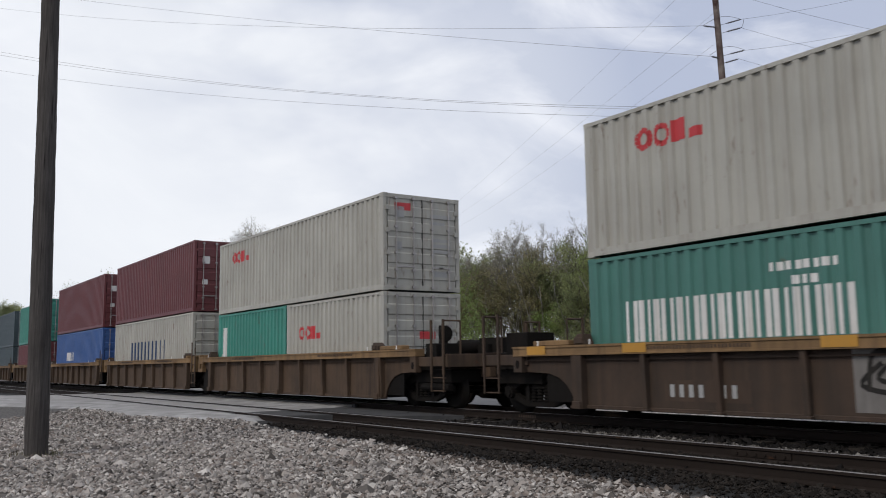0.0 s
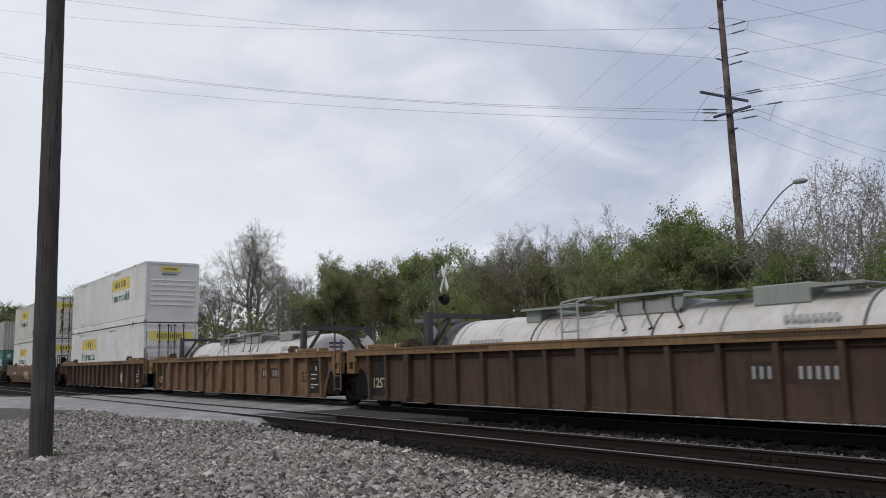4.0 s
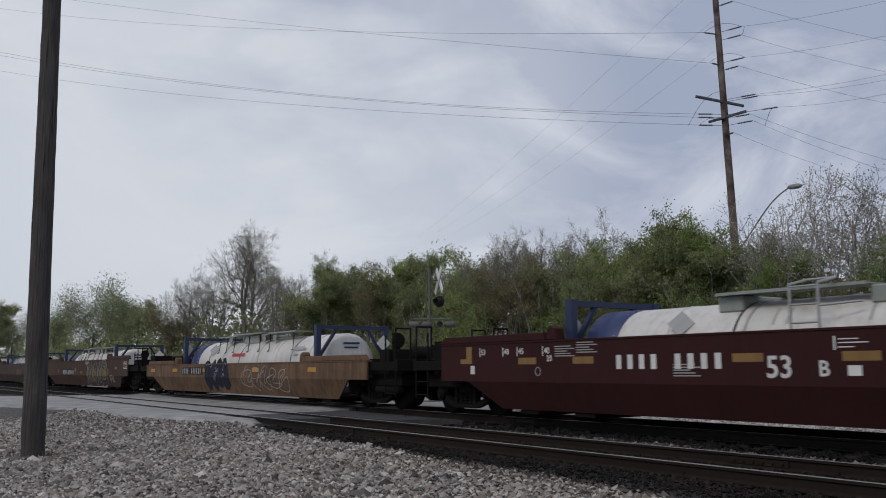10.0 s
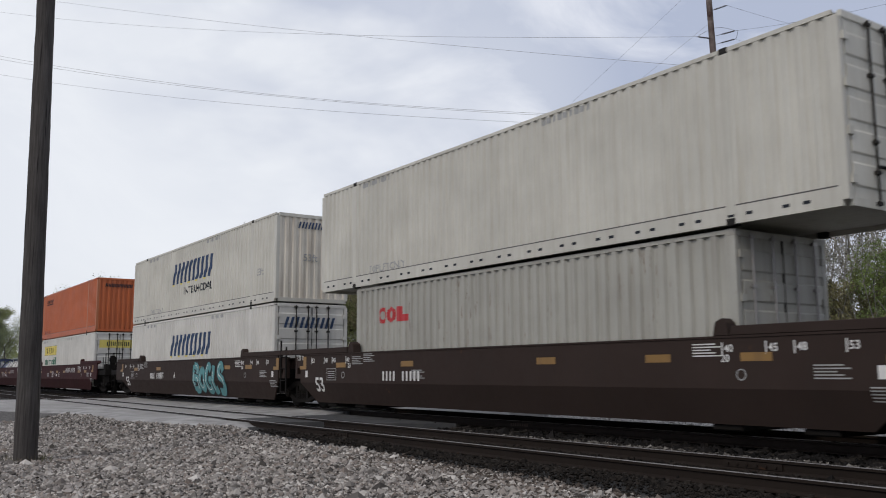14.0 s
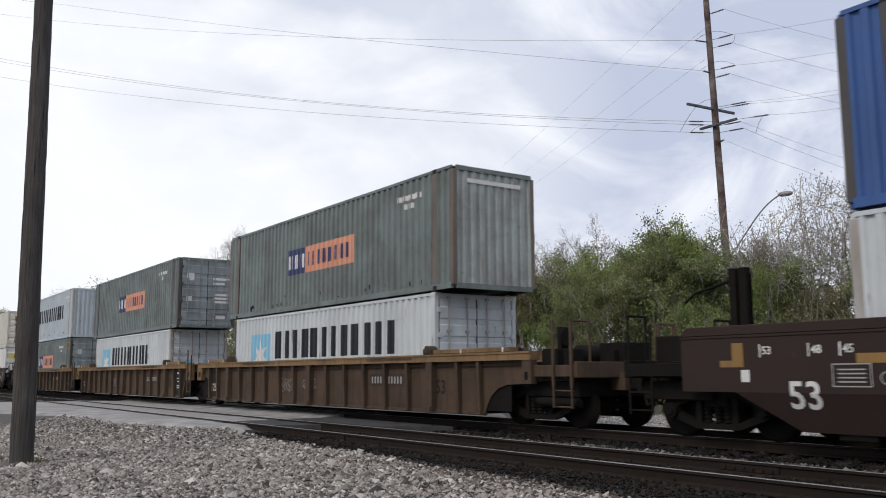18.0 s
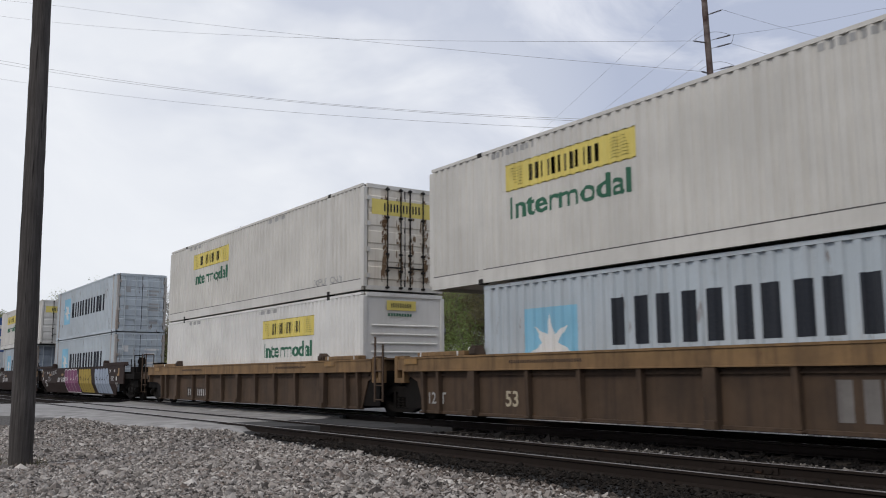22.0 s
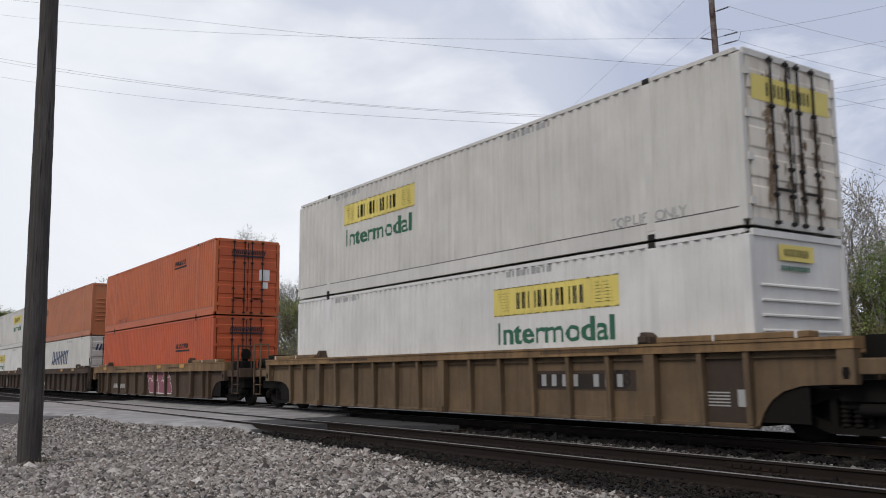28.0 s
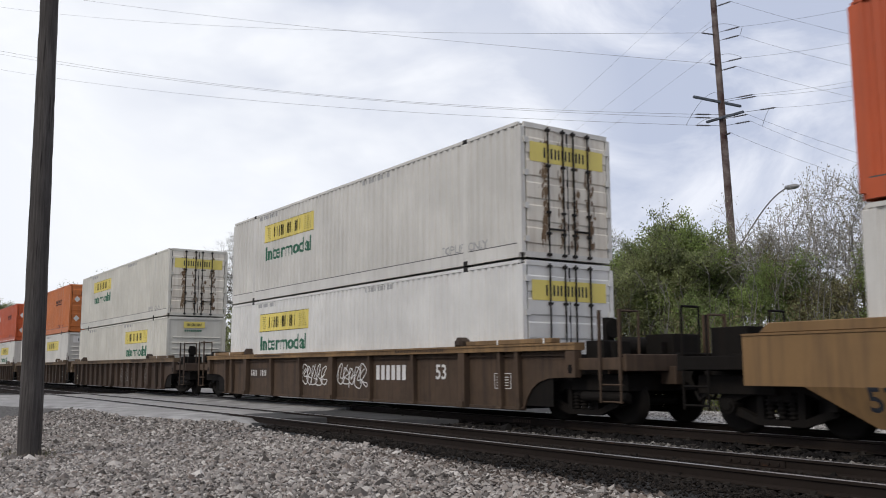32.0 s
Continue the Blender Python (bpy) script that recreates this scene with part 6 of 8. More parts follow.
wires("overhead_wires", [
    (toward(36.8, 22.12, D0), toward(28.32, 18.63, 46), 0.1, 0.6), (toward(36.4, 20.1, D0), toward(28.44, 16.9, 46), 0.1, 0.6), (toward(36.65, 18.3, D0), toward(28.57, 15.15, 46), 0.1, 0.6),
    (toward(36.35, 20.59, D0), toward(28.16, 20.79, 44), 0.1, 0.6), (toward(36.28, 18.76, D0), toward(28.3, 18.88, 44), 0.1, 0.6), (toward(35.73, 16.52, D0), toward(28.45, 16.74, 44), 0.1, 0.6),
    (toward(35.57, 16.4, D0), toward(28.48, 16.42, 44), 0.1, 0.6), (toward(34.45, 15.61, D0), toward(28.53, 15.63, 44), 0.1, 0.6),
    (toward(36.13, 15.37, D0), toward(28.79, 11.93, 46), 0.1, 0.6), (toward(35.98, 14.95, D0), toward(28.83, 11.28, 46), 0.1, 0.6), (toward(37.19, 14.35, D0), toward(32.41, 11.97, 45), 0.05, 1.2)],
    0.0065, "power lines spreading from the transmission pole")


def jumper(az0, el0, az1, el1, drop):
    pts = [toward(az0 + (az1 - az0) * s, el0 + (el1 - el0) * s, D0 - 0.4) + Vector((0, 0, drop * math.sin(math.pi * s))) for s in [i / 10 for i in range(11)]]
    part("jumper", mesh_of(f"jumper {az0} {el0}", lambda bm: [rod(bm, p, q, 0.009, n=4) for p, q in zip(pts, pts[1:])]), WIREM, jumpers)["kind"] = "stuff"


jumpers = thing("jumper_wires", "looped jumper wires round the transmission pole", "overhead wire")
for j in ((38.7, 20.5, 36.4, 20.6, 0.3), (38.4, 18.7, 36.3, 18.8, 0.3), (39.2, 15.0, 37.9, 15.1, 0.22), (39.9, 15.0, 37.6, 16.9, 0.5), (36.4, 20.1, 36.2, 20.6, -0.1), (34.45, 15.6, 35.3, 14.6, 0.35)):
    jumper(*j)

# the street lamp on a long arm beside the big pole
lamp = thing("street_lamp", "grey street lamp on a long curved arm fixed to the pole", "street lamp")
lamp.matrix_basis = Matrix.Translation(TP)
tip, foot = toward(34.08, 10.77, 43.5) - TP, Vector((-0.1, -0.25, 7.0))


def lamp_arm(bm):
    pts = [foot.lerp(tip, s) + Vector((0, 0, 0.55 * math.sin(math.pi * s) * s)) for s in [i / 14 for i in range(15)]]
    for p, q in zip(pts, pts[1:]):
        rod(bm, p, q, 0.035, n=6)
    rod(bm, foot - Vector((0, 0, 0.7)), foot.lerp(tip, 0.35), 0.02, n=5)


def lamp_head(bm):
    d = (tip - foot)
    d.z = 0
    d.normalize()
    turned(bm, tip - d * 0.1, tip + d * 0.6, [(0, 0.05), (0.15, 0.12), (0.5, 0.13), (0.7, 0.05)], 10)


GALV = paint("galvanised_steel", (0.28, 0.28, 0.28), 0.3, rough=0.45, metal=0.4)
part("arm", mesh_of("lamp arm", lamp_arm), GALV, lamp)
part("lamp_head", mesh_of("lamp head", lamp_head), GALV, lamp)

# ---- the crossing signal beyond the train ----
sig = thing("crossing_signal", "railway crossing signal mast with white crossbuck and lamps", "crossing signal")
SG = toward(56.75, 0, 32.0)
sig.matrix_basis = pose(SG.x, SG.y, -0.35)
SIGW = paint("white_reflective_board", (0.75, 0.75, 0.73), 0.15, (0.4, 0.38, 0.35))
SIGG = paint("dark_grey_signal_steel", (0.10, 0.105, 0.10), 0.3, rough=0.6)
LENS = paint("dark_red_lens", (0.06, 0.012, 0.01), 0.1, rough=0.25)
part("mast", mesh_of("signal mast", lambda bm: rod(bm, (0, 0, 0), (0, 0, 5.1), 0.04, n=12)), SIGG, sig, "galvanised mast")
part("base", mesh_of("signal base", lambda bm: box(bm, -0.3, 0.3, -0.3, 0.3, 0, 0.35), 0.02), SIGG, sig)
for rz in range(9):
    part("rung", mesh_of("signal rung", lambda bm: rod(bm, (0.0, 0.0, 0), (-0.07, -0.11, 0), 0.01, n=5)), SIGG, sig, m=pose(0, 0, 3.0 + 0.23 * rz))
part("ladder_rail", mesh_of("signal ladder rail", lambda bm: rod(bm, (-0.07, -0.11, 2.7), (-0.07, -0.11, 5.0), 0.012, n=6)), SIGG, sig)


def board(bm):
    box(bm, -0.61, 0.61, -0.015, 0.015, -0.1, 0.1)


def beside(s, z, turn):
    """A place on the signal, s metres to one side of the mast across the line of sight from the tracks."""
    return pose(0.55 * s, 0.835 * s, z, 0, 0, turn)


for a in (45, -45):
    part("crossbuck_board", mesh_of("crossbuck", board), SIGW, sig, "white crossbuck board", m=beside(0.34, 4.65, -19) @ pose(0, 0.02 if a > 0 else -0.02, 0, 0, a, 0))
part("crossbuck_arm", mesh_of("crossbuck arm", lambda bm: rod(bm, (0, 0, 4.65), (0.187, 0.284, 4.65), 0.03, n=6)), SIGG, sig)


def signal_hood(bm):
    turned(bm, (0, 0.1, 0), (0, -0.3, 0), [(0, 0.04), (0.03, 0.1), (0.12, 0.115), (0.4, 0.115), (0.4, 0.1), (0.16, 0.1)], 16)


def signal_board(bm):
    turned(bm, (0, -0.02, 0), (0, 0.0, 0), [(0, 0.21), (0.02, 0.21)], 22)


for s, lz, turn in ((0.36, 3.88, 28), (-0.45, 3.05, -34), (0.35, 3.05, 60), (0.62, 3.05, 146), (-0.2, 3.05, 146)):
    lm = part("signal_lamp", mesh_of("signal hood", signal_hood), BLACK if lz > 3.5 else SIGG, sig, "hooded signal lamp", m=beside(s, lz, turn))
    if lz > 3.5:
        part("backboard", mesh_of("signal board", signal_board), BLACK, lm)
    part("lens", mesh_of("signal lens", lambda bm: turned(bm, (0, -0.07, 0), (0, -0.09, 0), [(0, 0.095), (0.02, 0.095)], 16)), LENS, lm, "dark red lens")
part("lamp_arm", mesh_of("signal arm", lambda bm: rod(bm, (-0.33, -0.5, 3.24), (0.44, 0.67, 3.24), 0.03, n=8)), SIGG, sig)
part("gate_box", mesh_of("gate box", lambda bm: box(bm, -0.28, 0.28, -0.25, 0.25, 1.1, 2.0), 0.02), SIGG, sig, "gate machine box")

# ---- trees ----
BARK = rough_stuff("grey_brown_bark", (0.07, 0.06, 0.052), (0.15, 0.13, 0.115), 5.0, 0.95, 0.8, 20.0)
LEAF_FRESH = by_piece("fresh_green_leaves", [(0.213, 0.280, 0.099), (0.280, 0.358, 0.129), (0.241, 0.314, 0.112), (0.314, 0.386, 0.151)], 0.8, True, 0.45, 1.5)
LEAF_DARK = by_piece("deep_green_leaves", [(0.216, 0.246, 0.124), (0.275, 0.308, 0.153), (0.238, 0.272, 0.136), (0.313, 0.343, 0.175)], 0.8, True, 0.5, 1.5)
LEAF_OLIVE = by_piece("olive_spring_leaves", [(0.190, 0.185, 0.099), (0.258, 0.246, 0.129), (0.224, 0.196, 0.118), (0.302, 0.280, 0.157)], 0.8, True, 0.4, 1.5)
LEAF_FAR = by_piece("grey_green_spring_leaves", [(0.22, 0.25, 0.15), (0.28, 0.32, 0.19), (0.25, 0.28, 0.17), (0.32, 0.36, 0.22)], 0.8, True, 0.5, 1.5)
LEAF_BUD = by_piece("pale_buds", [(0.20, 0.18, 0.14), (0.30, 0.28, 0.22), (0.24, 0.24, 0.15), (0.38, 0.35, 0.30)], 0.8)
PALETWIG = rough_stuff("pale_grey_limbs", (0.22, 0.205, 0.185), (0.40, 0.375, 0.34), 4.0, 0.95, 0.4, 20.0)
TWIG = rough_stuff("grey_twigs", (0.12, 0.112, 0.1), (0.25, 0.235, 0.212), 5.0, 0.95, 0.4, 20.0)


def grow(seed, height, spread, levels, trunk_r, bare=False):
    """Limbs of a tree as (start, end, radius, radius) and the tips that bear leaves."""
    rng = random.Random(seed)
    limbs, tips = [], []

    def branch(p, d, length, r, lev):
        steps = 3
        for k in range(steps):
            d2 = (d + Vector((rng.uniform(-1, 1), rng.uniform(-1, 1), rng.uniform(-0.25, 0.6))) * 0.2).normalized()
            q = p + d2 * length / steps
            r2 = r * 0.8
            limbs.append((p, q, r, r2))
            if lev > 0 and (k > 0 or lev < levels):
                for _ in range(3 if bare and lev > 1 else 2):
                    side = Vector((rng.uniform(-1, 1), rng.uniform(-1, 1), rng.uniform(0.0, 0.8) if bare else rng.uniform(-0.2, 0.7))).normalized()
                    branch(q, (d2 * (0.6 if bare else 0.4) + side * spread).normalized(), length * rng.uniform(0.48, 0.74), r2 * 0.58, lev - 1)
            if lev <= 1 and (not bare or (lev == 0 and rng.random() < 0.6)):
                tips.append(q)
            p, d, r = q, d2, r2
    branch(Vector((0, 0, 0)), Vector((rng.uniform(-0.1, 0.1), rng.uniform(-0.1, 0.1), 1)), height * 0.62, trunk_r, levels)
    top = max(q.z for _, q, _, _ in limbs)
    k = height / top
    return [(p * k, q * k, a, b) for p, q, a, b in limbs], [t * k for t in tips]


def grow_bare(seed, height, crown, levels, trunk_r):
    """A leafless tree: a short trunk that splits into steep limbs, each with finer and finer twigs. crown: width over height."""
    rng = random.Random(seed)
    limbs, tips = [], []

    def branch(p, d, length, r, lev):
        steps = 5 if lev > 0 else 4
        bend = Vector((rng.uniform(-1, 1), rng.uniform(-1, 1), 0)) * 0.09
        for k in range(steps):
            d = (d + bend + Vector((rng.uniform(-1, 1), rng.uniform(-1, 1), 0.12 + rng.uniform(-0.4, 0.5))) * 0.17).normalized()
            q = p + d * length / steps
            r2 = max(r * (0.86 if lev > 0 else 0.75), 0.004)
            limbs.append((p, q, r, r2))
            if lev > 0 and (k > 0 or lev < levels - 1):
                for _ in range(2 if lev > 1 or rng.random() < 0.9 else 1):
                    a = rng.uniform(0, 6.283)
                    u = d.orthogonal().normalized()
                    w = d.cross(u)
                    side = u * math.cos(a) + w * math.sin(a)
                    tilt = rng.uniform(0.5, 1.15)
                    branch(q, (d * math.cos(tilt) + side * math.sin(tilt)).normalized(), length * rng.uniform(0.34, 0.58) * (1.15 - 0.1 * k), r2 * 0.5, lev - 1)
            if lev == 0 and k >= steps - 2 and rng.random() < 0.75:
                tips.append(q)
            p, r = q, r2
    trunk_top = Vector((rng.uniform(-0.2, 0.2), rng.uniform(-0.2, 0.2), height * 0.3))
    limbs.append((Vector((0, 0, 0)), trunk_top * 0.5, trunk_r, trunk_r * 0.85))
    limbs.append((trunk_top * 0.5, trunk_top, trunk_r * 0.85, trunk_r * 0.75))
    n = 6
    for i in range(n):
        a = 6.283 * (i + rng.uniform(-0.3, 0.3)) / n
        lean = 0.12 if i == 0 else rng.uniform(0.4, 0.8)
        d = Vector((math.cos(a) * lean, math.sin(a) * lean, 1)).normalized()
        branch(trunk_top * rng.uniform(0.75, 1.0), d, height * (0.5 if i == 0 else rng.uniform(0.44, 0.56)), trunk_r * 0.5, levels)
    top = max(q.z for _, q, _, _ in limbs)
    wide = max(math.hypot(q.x, q.y) for _, q, _, _ in limbs)
    k, kw = height / top, height * crown * 0.5 / wide
    f = lambda v: Vector((v.x * kw, v.y * kw, v.z * k))
    return [(f(p), f(q), a, b) for p, q, a, b in limbs], [f(t) for t in tips]


def limb_mesh(name, limbs, thin):
    """All limbs as one mesh of tapered three- to six-sided rods."""
    vs, fs = [], []
    for p, q, a, b in limbs:
        n = 6 if a > 0.06 else 3
        d = (q - p).normalized()
        u = d.orthogonal().normalized()
        w = d.cross(u)
        o = len(vs)
        for c, r in ((p, max(a, thin)), (q, max(b, thin * 0.8))):
            vs += [c + (u * math.cos(6.2832 * i / n) + w * math.sin(6.2832 * i / n)) * r for i in range(n)]
        fs += [(o + i, o + (i + 1) % n, o + n + (i + 1) % n, o + n + i) for i in range(n)]
    me = bpy.data.meshes.new(name)
    me.from_pydata([tuple(v) for v in vs], [], fs)
    me.materials.append(None)
    return me


def leaf_mesh(name, points, per, radius, size, seed, flat=0.8):
    rng = np.random.RandomState(seed)
    pts = np.repeat(np.array([tuple(p) for p in points]), per, 0)
    n = len(pts)
    c = pts + np.clip(rng.normal(0, radius, (n, 3)), -1.6 * radius, 1.6 * radius) * (1, 1, flat)
    u, w = rng.normal(0, 1, (n, 3)), rng.normal(0, 1, (n, 3))
    u /= np.linalg.norm(u, axis=1, keepdims=True)
    w -= u * (u * w).sum(1, keepdims=True)
    w /= np.linalg.norm(w, axis=1, keepdims=True)
    s = size * rng.uniform(0.6, 1.3, (n, 1))
    v = np.stack([c - u * s, c + w * s * 0.55, c + u * s, c - w * s * 0.55], 1).reshape(-1, 3)
    me = bpy.data.meshes.new(name)
    me.vertices.add(4 * n)
    me.vertices.foreach_set("co", v.reshape(-1))
    me.loops.add(4 * n)
    me.loops.foreach_set("vertex_index", np.arange(4 * n, dtype=np.int32))
    me.polygons.add(n)
    me.polygons.foreach_set("loop_start", np.arange(0, 4 * n, 4, dtype=np.int32))
    me.update(calc_edges=True)
    me.materials.append(None)
    return me


def tree(name, label, seed, height, spread, levels, trunk_r, leaf, per, radius, size, bare=False, thin=0.0048, bark=None):
    t = thing(name, label, "tree", "trees beyond the tracks")
    limbs, tips = grow_bare(seed, height, spread, levels, trunk_r) if bare else grow(seed, height, spread, levels, trunk_r)
    part("trunk", limb_mesh(f"trunk {seed}", limbs, thin if bare else 0.012), bark or (TWIG if bare else BARK), t, "trunk and limbs")
    part("crown", leaf_mesh(f"crown {seed}", tips, per, radius, size, seed), leaf, t, "crown of small leaves")
    return t


KINDS = [
    tree("tree", "young tree with fresh green spring leaves", 11, 9.0, 0.85, 4, 0.16, LEAF_FRESH, 15, 0.2, 0.06),
    tree("tree", "dense green tree behind the tracks", 12, 9.0, 0.9, 4, 0.17, LEAF_DARK, 15, 0.2, 0.062),
    tree("tree", "thin olive tree just coming into leaf", 13, 9.0, 0.8, 4, 0.14, LEAF_OLIVE, 9, 0.19, 0.05),
    tree("bare_tree", "bare grey tree with fine twigs and buds", 14, 11.0, 0.82, 3, 0.22, LEAF_BUD, 3, 0.09, 0.03, True),
    tree("bare_tree", "bare budding tree with spreading twigs", 15, 10.0, 0.8, 3, 0.17, LEAF_BUD, 2, 0.09, 0.026, True),
    tree("tree", "open tree with deep green leaf clusters", 16, 8.0, 0.9, 4, 0.15, LEAF_DARK, 14, 0.15, 0.058),
    tree("tree", "far spring tree with light green leaves", 17, 9.0, 0.9, 3, 0.17, LEAF_FAR, 28, 0.5, 0.07),
    tree("bare_tree", "open pale-limbed tree with the first buds", 18, 11.0, 0.72, 2, 0.15, LEAF_BUD, 5, 0.16, 0.045, True, 0.011, PALETWIG),
]
BASE_H = (9.0, 9.0, 9.0, 11.0, 10.0, 8.0, 9.0, 11.0)
first_used = set()
# heading left of straight across, height of the top above the eye's level in degrees, distance across the tracks, kind
ROW = [(84.5, 4.6, 26, 1), (83, 4.4, 24, 5), (81.5, 3.6, 27, 6), (79.4, 4.4, 30, 6), (77.8, 5.2, 29, 6), (76.5, 5.9, 30, 6), (75.2, 5.4, 30, 6), (73.0, 4.8, 28, 2),
       (71.6, 5.9, 30, 4), (70.2, 6.8, 30, 4), (68.5, 9.6, 30, 3), (66.9, 6.9, 30, 4), (65.2, 6.7, 31, 4), (64.2, 5.2, 29, 2), (62.6, 7.9, 27, 5), (61.6, 6.9, 28, 1), (60.8, 7.2, 28, 1),
       (59.8, 7.6, 27, 2), (58.6, 7.7, 28, 0), (57.2, 8.5, 29, 5), (55.9, 8.6, 28, 1), (54.7, 7.6, 27, 2), (53.6, 7.9, 28, 4), (52.4, 8.6, 27, 2), (51.2, 9.2, 28, 4), (50.4, 9.6, 29, 3),
       (49.6, 9.0, 28, 2), (48.3, 8.8, 27, 1), (46.8, 10.2, 29, 4), (45.6, 9.6, 28, 0), (44.4, 9.2, 27, 1), (43.0, 9.2, 28, 2), (41.8, 10.2, 27, 5), (39.9, 11.2, 28, 5), (38.9, 10.9, 28, 0),
       (37.6, 8.8, 30, 2), (36.4, 8.0, 27, 0), (35.6, 9.6, 30, 4), (34.3, 12.2, 29, 7), (33.3, 8.2, 28, 2), (32.5, 12.6, 31, 7), (31.0, 11.4, 29, 7), (29.8, 7.8, 28, 2), (29.2, 12.6, 30, 7), (27.6, 11.8, 30, 7), (25.5, 9.2, 28, 0), (24.5, 12, 28, 7)]
rng_t = random.Random(21)
for az, el, yy, kind in ROW:
    dist = yy / math.cos(radians(az))
    h = (dist * math.tan(radians(el)) + EYE[2] + 0.7) * (0.98 if kind in (3, 4, 7) else 0.95 if az > 60 else 0.92)
    p = toward(az, 0, dist)
    k = h / BASE_H[kind]
    w = k * rng_t.uniform(0.8, 1.0) * (1.12 if kind in (3, 4, 7) else 1.0)
    m = pose(p.x, p.y, -0.72, 0, 0, rng_t.uniform(0, 360))
    if kind in first_used:
        one = copy_thing(KINDS[kind], m)
    else:
        first_used.add(kind)
        one = KINDS[kind]
        one.matrix_basis = m
    one.scale = (w, w, k)


def brush(name, n, y0, y1, x0, x1, hmax, leaf, size, seed, label):
    """Undergrowth: a long thicket of leaf clumps with an uneven top."""
    rng = np.random.RandomState(seed)
    pts = []
    while len(pts) < n:
        x, y = rng.uniform(x0, x1), rng.uniform(y0, y1)
        top = hmax * (0.55 + 0.6 * noise.noise(Vector((x * 0.22, y * 0.3, seed))) + 0.25 * noise.noise(Vector((x * 0.9, y, seed + 3))))
        if top > 0.3:
            pts.append((x, y, -0.6 + top * rng.rand() ** 0.7))
    return tagged(part(name, leaf_mesh(name, pts, 7, 0.22, size, seed), leaf), label, "undergrowth", "", "stuff")


brush("undergrowth", 9500, 24.5, 31, -75, 2, 4.8, LEAF_OLIVE, 0.055, 31, "olive brushwood thicket under the trees")
brush("undergrowth", 7000, 25.5, 32, -70, 2, 5.2, LEAF_DARK, 0.055, 32, "dark green brushwood under the trees")
brush("undergrowth", 3800, 24.6, 26.6, -46, 2, 5.4, LEAF_DARK, 0.055, 36, "green bushes in front of the trees")
brush("undergrowth", 2600, 24.4, 26.2, -60, 2, 4.2, LEAF_OLIVE, 0.055, 38, "olive bushes in front of the trees")
brush("undergrowth", 2300, 23.8, 25.6, -21, -2, 6.2, LEAF_OLIVE, 0.055, 41, "olive green thicket in front of bare trees")
brush("undergrowth", 1500, 23.8, 25.4, -21, -2, 5.4, LEAF_FRESH, 0.05, 42, "fresh green thicket in front of bare trees")
brush("undergrowth", 1700, 24.0, 26.0, -40, -6, 3.4, LEAF_FRESH, 0.05, 33, "fresh green bushes beside the line")
brush("undergrowth", 1100, 22.6, 24.6, -35.6, -31.4, 8.2, LEAF_FRESH, 0.05, 37, "bright fresh green bush by the crossing")


def stems(n, y0, y1, x0, x1, hmax, seed):
    """Thin upright saplings and dead stalks, one mesh."""
    rng = random.Random(seed)
    limbs = []
    for _ in range(n):
        p = Vector((rng.uniform(x0, x1), rng.uniform(y0, y1), -0.75))
        h = hmax * rng.uniform(0.35, 1.0)
        d = Vector((rng.gauss(0, 0.12), rng.gauss(0, 0.12), 1))
        r = rng.uniform(0.012, 0.03)
        for k in range(3):
            q = p + d * h / 3
            limbs.append((p, q, r, r * 0.8))
            if k:
                for _ in range(2):
                    limbs.append((q, q + Vector((rng.uniform(-0.5, 0.5), rng.uniform(-0.5, 0.5), rng.uniform(0.3, 0.9))) * h / 5, r * 0.6, r * 0.3))
            p, r, d = q, r * 0.8, d + Vector((rng.gauss(0, 0.1), rng.gauss(0, 0.1), 0))
    return tagged(part("saplings", limb_mesh("saplings", limbs, 0.01), TWIG), "thin grey saplings and dead stalks", "undergrowth", "", "stuff")


brush("undergrowth", 4500, 30, 37, -105, -48, 8.0, LEAF_OLIVE, 0.09, 43, "olive brushwood behind the bare trees")
stems(1300, 23.5, 33, -75, 2, 5.0, 40)
brush("undergrowth", 9500, 27, 46, -240, -70, 11.0, LEAF_DARK, 0.2, 34, "distant green hedge line")
brush("undergrowth", 5200, 36, 56, -110, 10, 6.0, LEAF_OLIVE, 0.09, 35, "woods behind the first trees")

# ---- the train, from the front to the rear; u is a place along it in metres ----
RIDERS = []
FLOOR = TRAIN_Z + 0.35


def ride(ob, u, z, off=0.0):
    u += off
    ob.matrix_basis = pose(u, TRAIN_Y, z)
    RIDERS.append((ob, u, z))


def stack(u, bottom, top=None):
    """Containers whose middle is at u; bottom may be a pair of short ones."""
    z = FLOOR
    if isinstance(bottom, list):
        for c, du in bottom:
            ride(c, u, z, du)
        h = bottom[0][0]["H"]
    else:
        ride(bottom, u, z)
        h = bottom["H"]
    if top is not None:
        ride(top, u, z + h + 0.025)


def swift_like(c, prof, x, z, words=True, colour=None):
    decal(c, prof, "logo_mark", poly_mesh("slanted five", [[(a[0] * 1.0, a[1]) for a in p] for p in marks(5, 0.75, 0.83, 0.18, 0.32, 6, 0.37)]), "slanted five", x, z, colour or NAVY, "slanted row of navy blocks")
    if colour is None:
        decal(c, prof, "logo_mark_edge", poly_mesh("slanted five edge", [rect(0.0 + i * 0.93, 0.27 + i * 0.93, -0.06, 0.0, 0.32) for i in range(5)]), "slanted five edge", x, z, YELLOW, "thin yellow shade line")
    if words:
        decal(c, prof, "lettering", letters_mesh("word intermodal caps", "INTERMODAL", 0.3, 0, 3.2), "word intermodal caps", x + 1.5, z - 0.5, CHAR, "dark serif lettering")


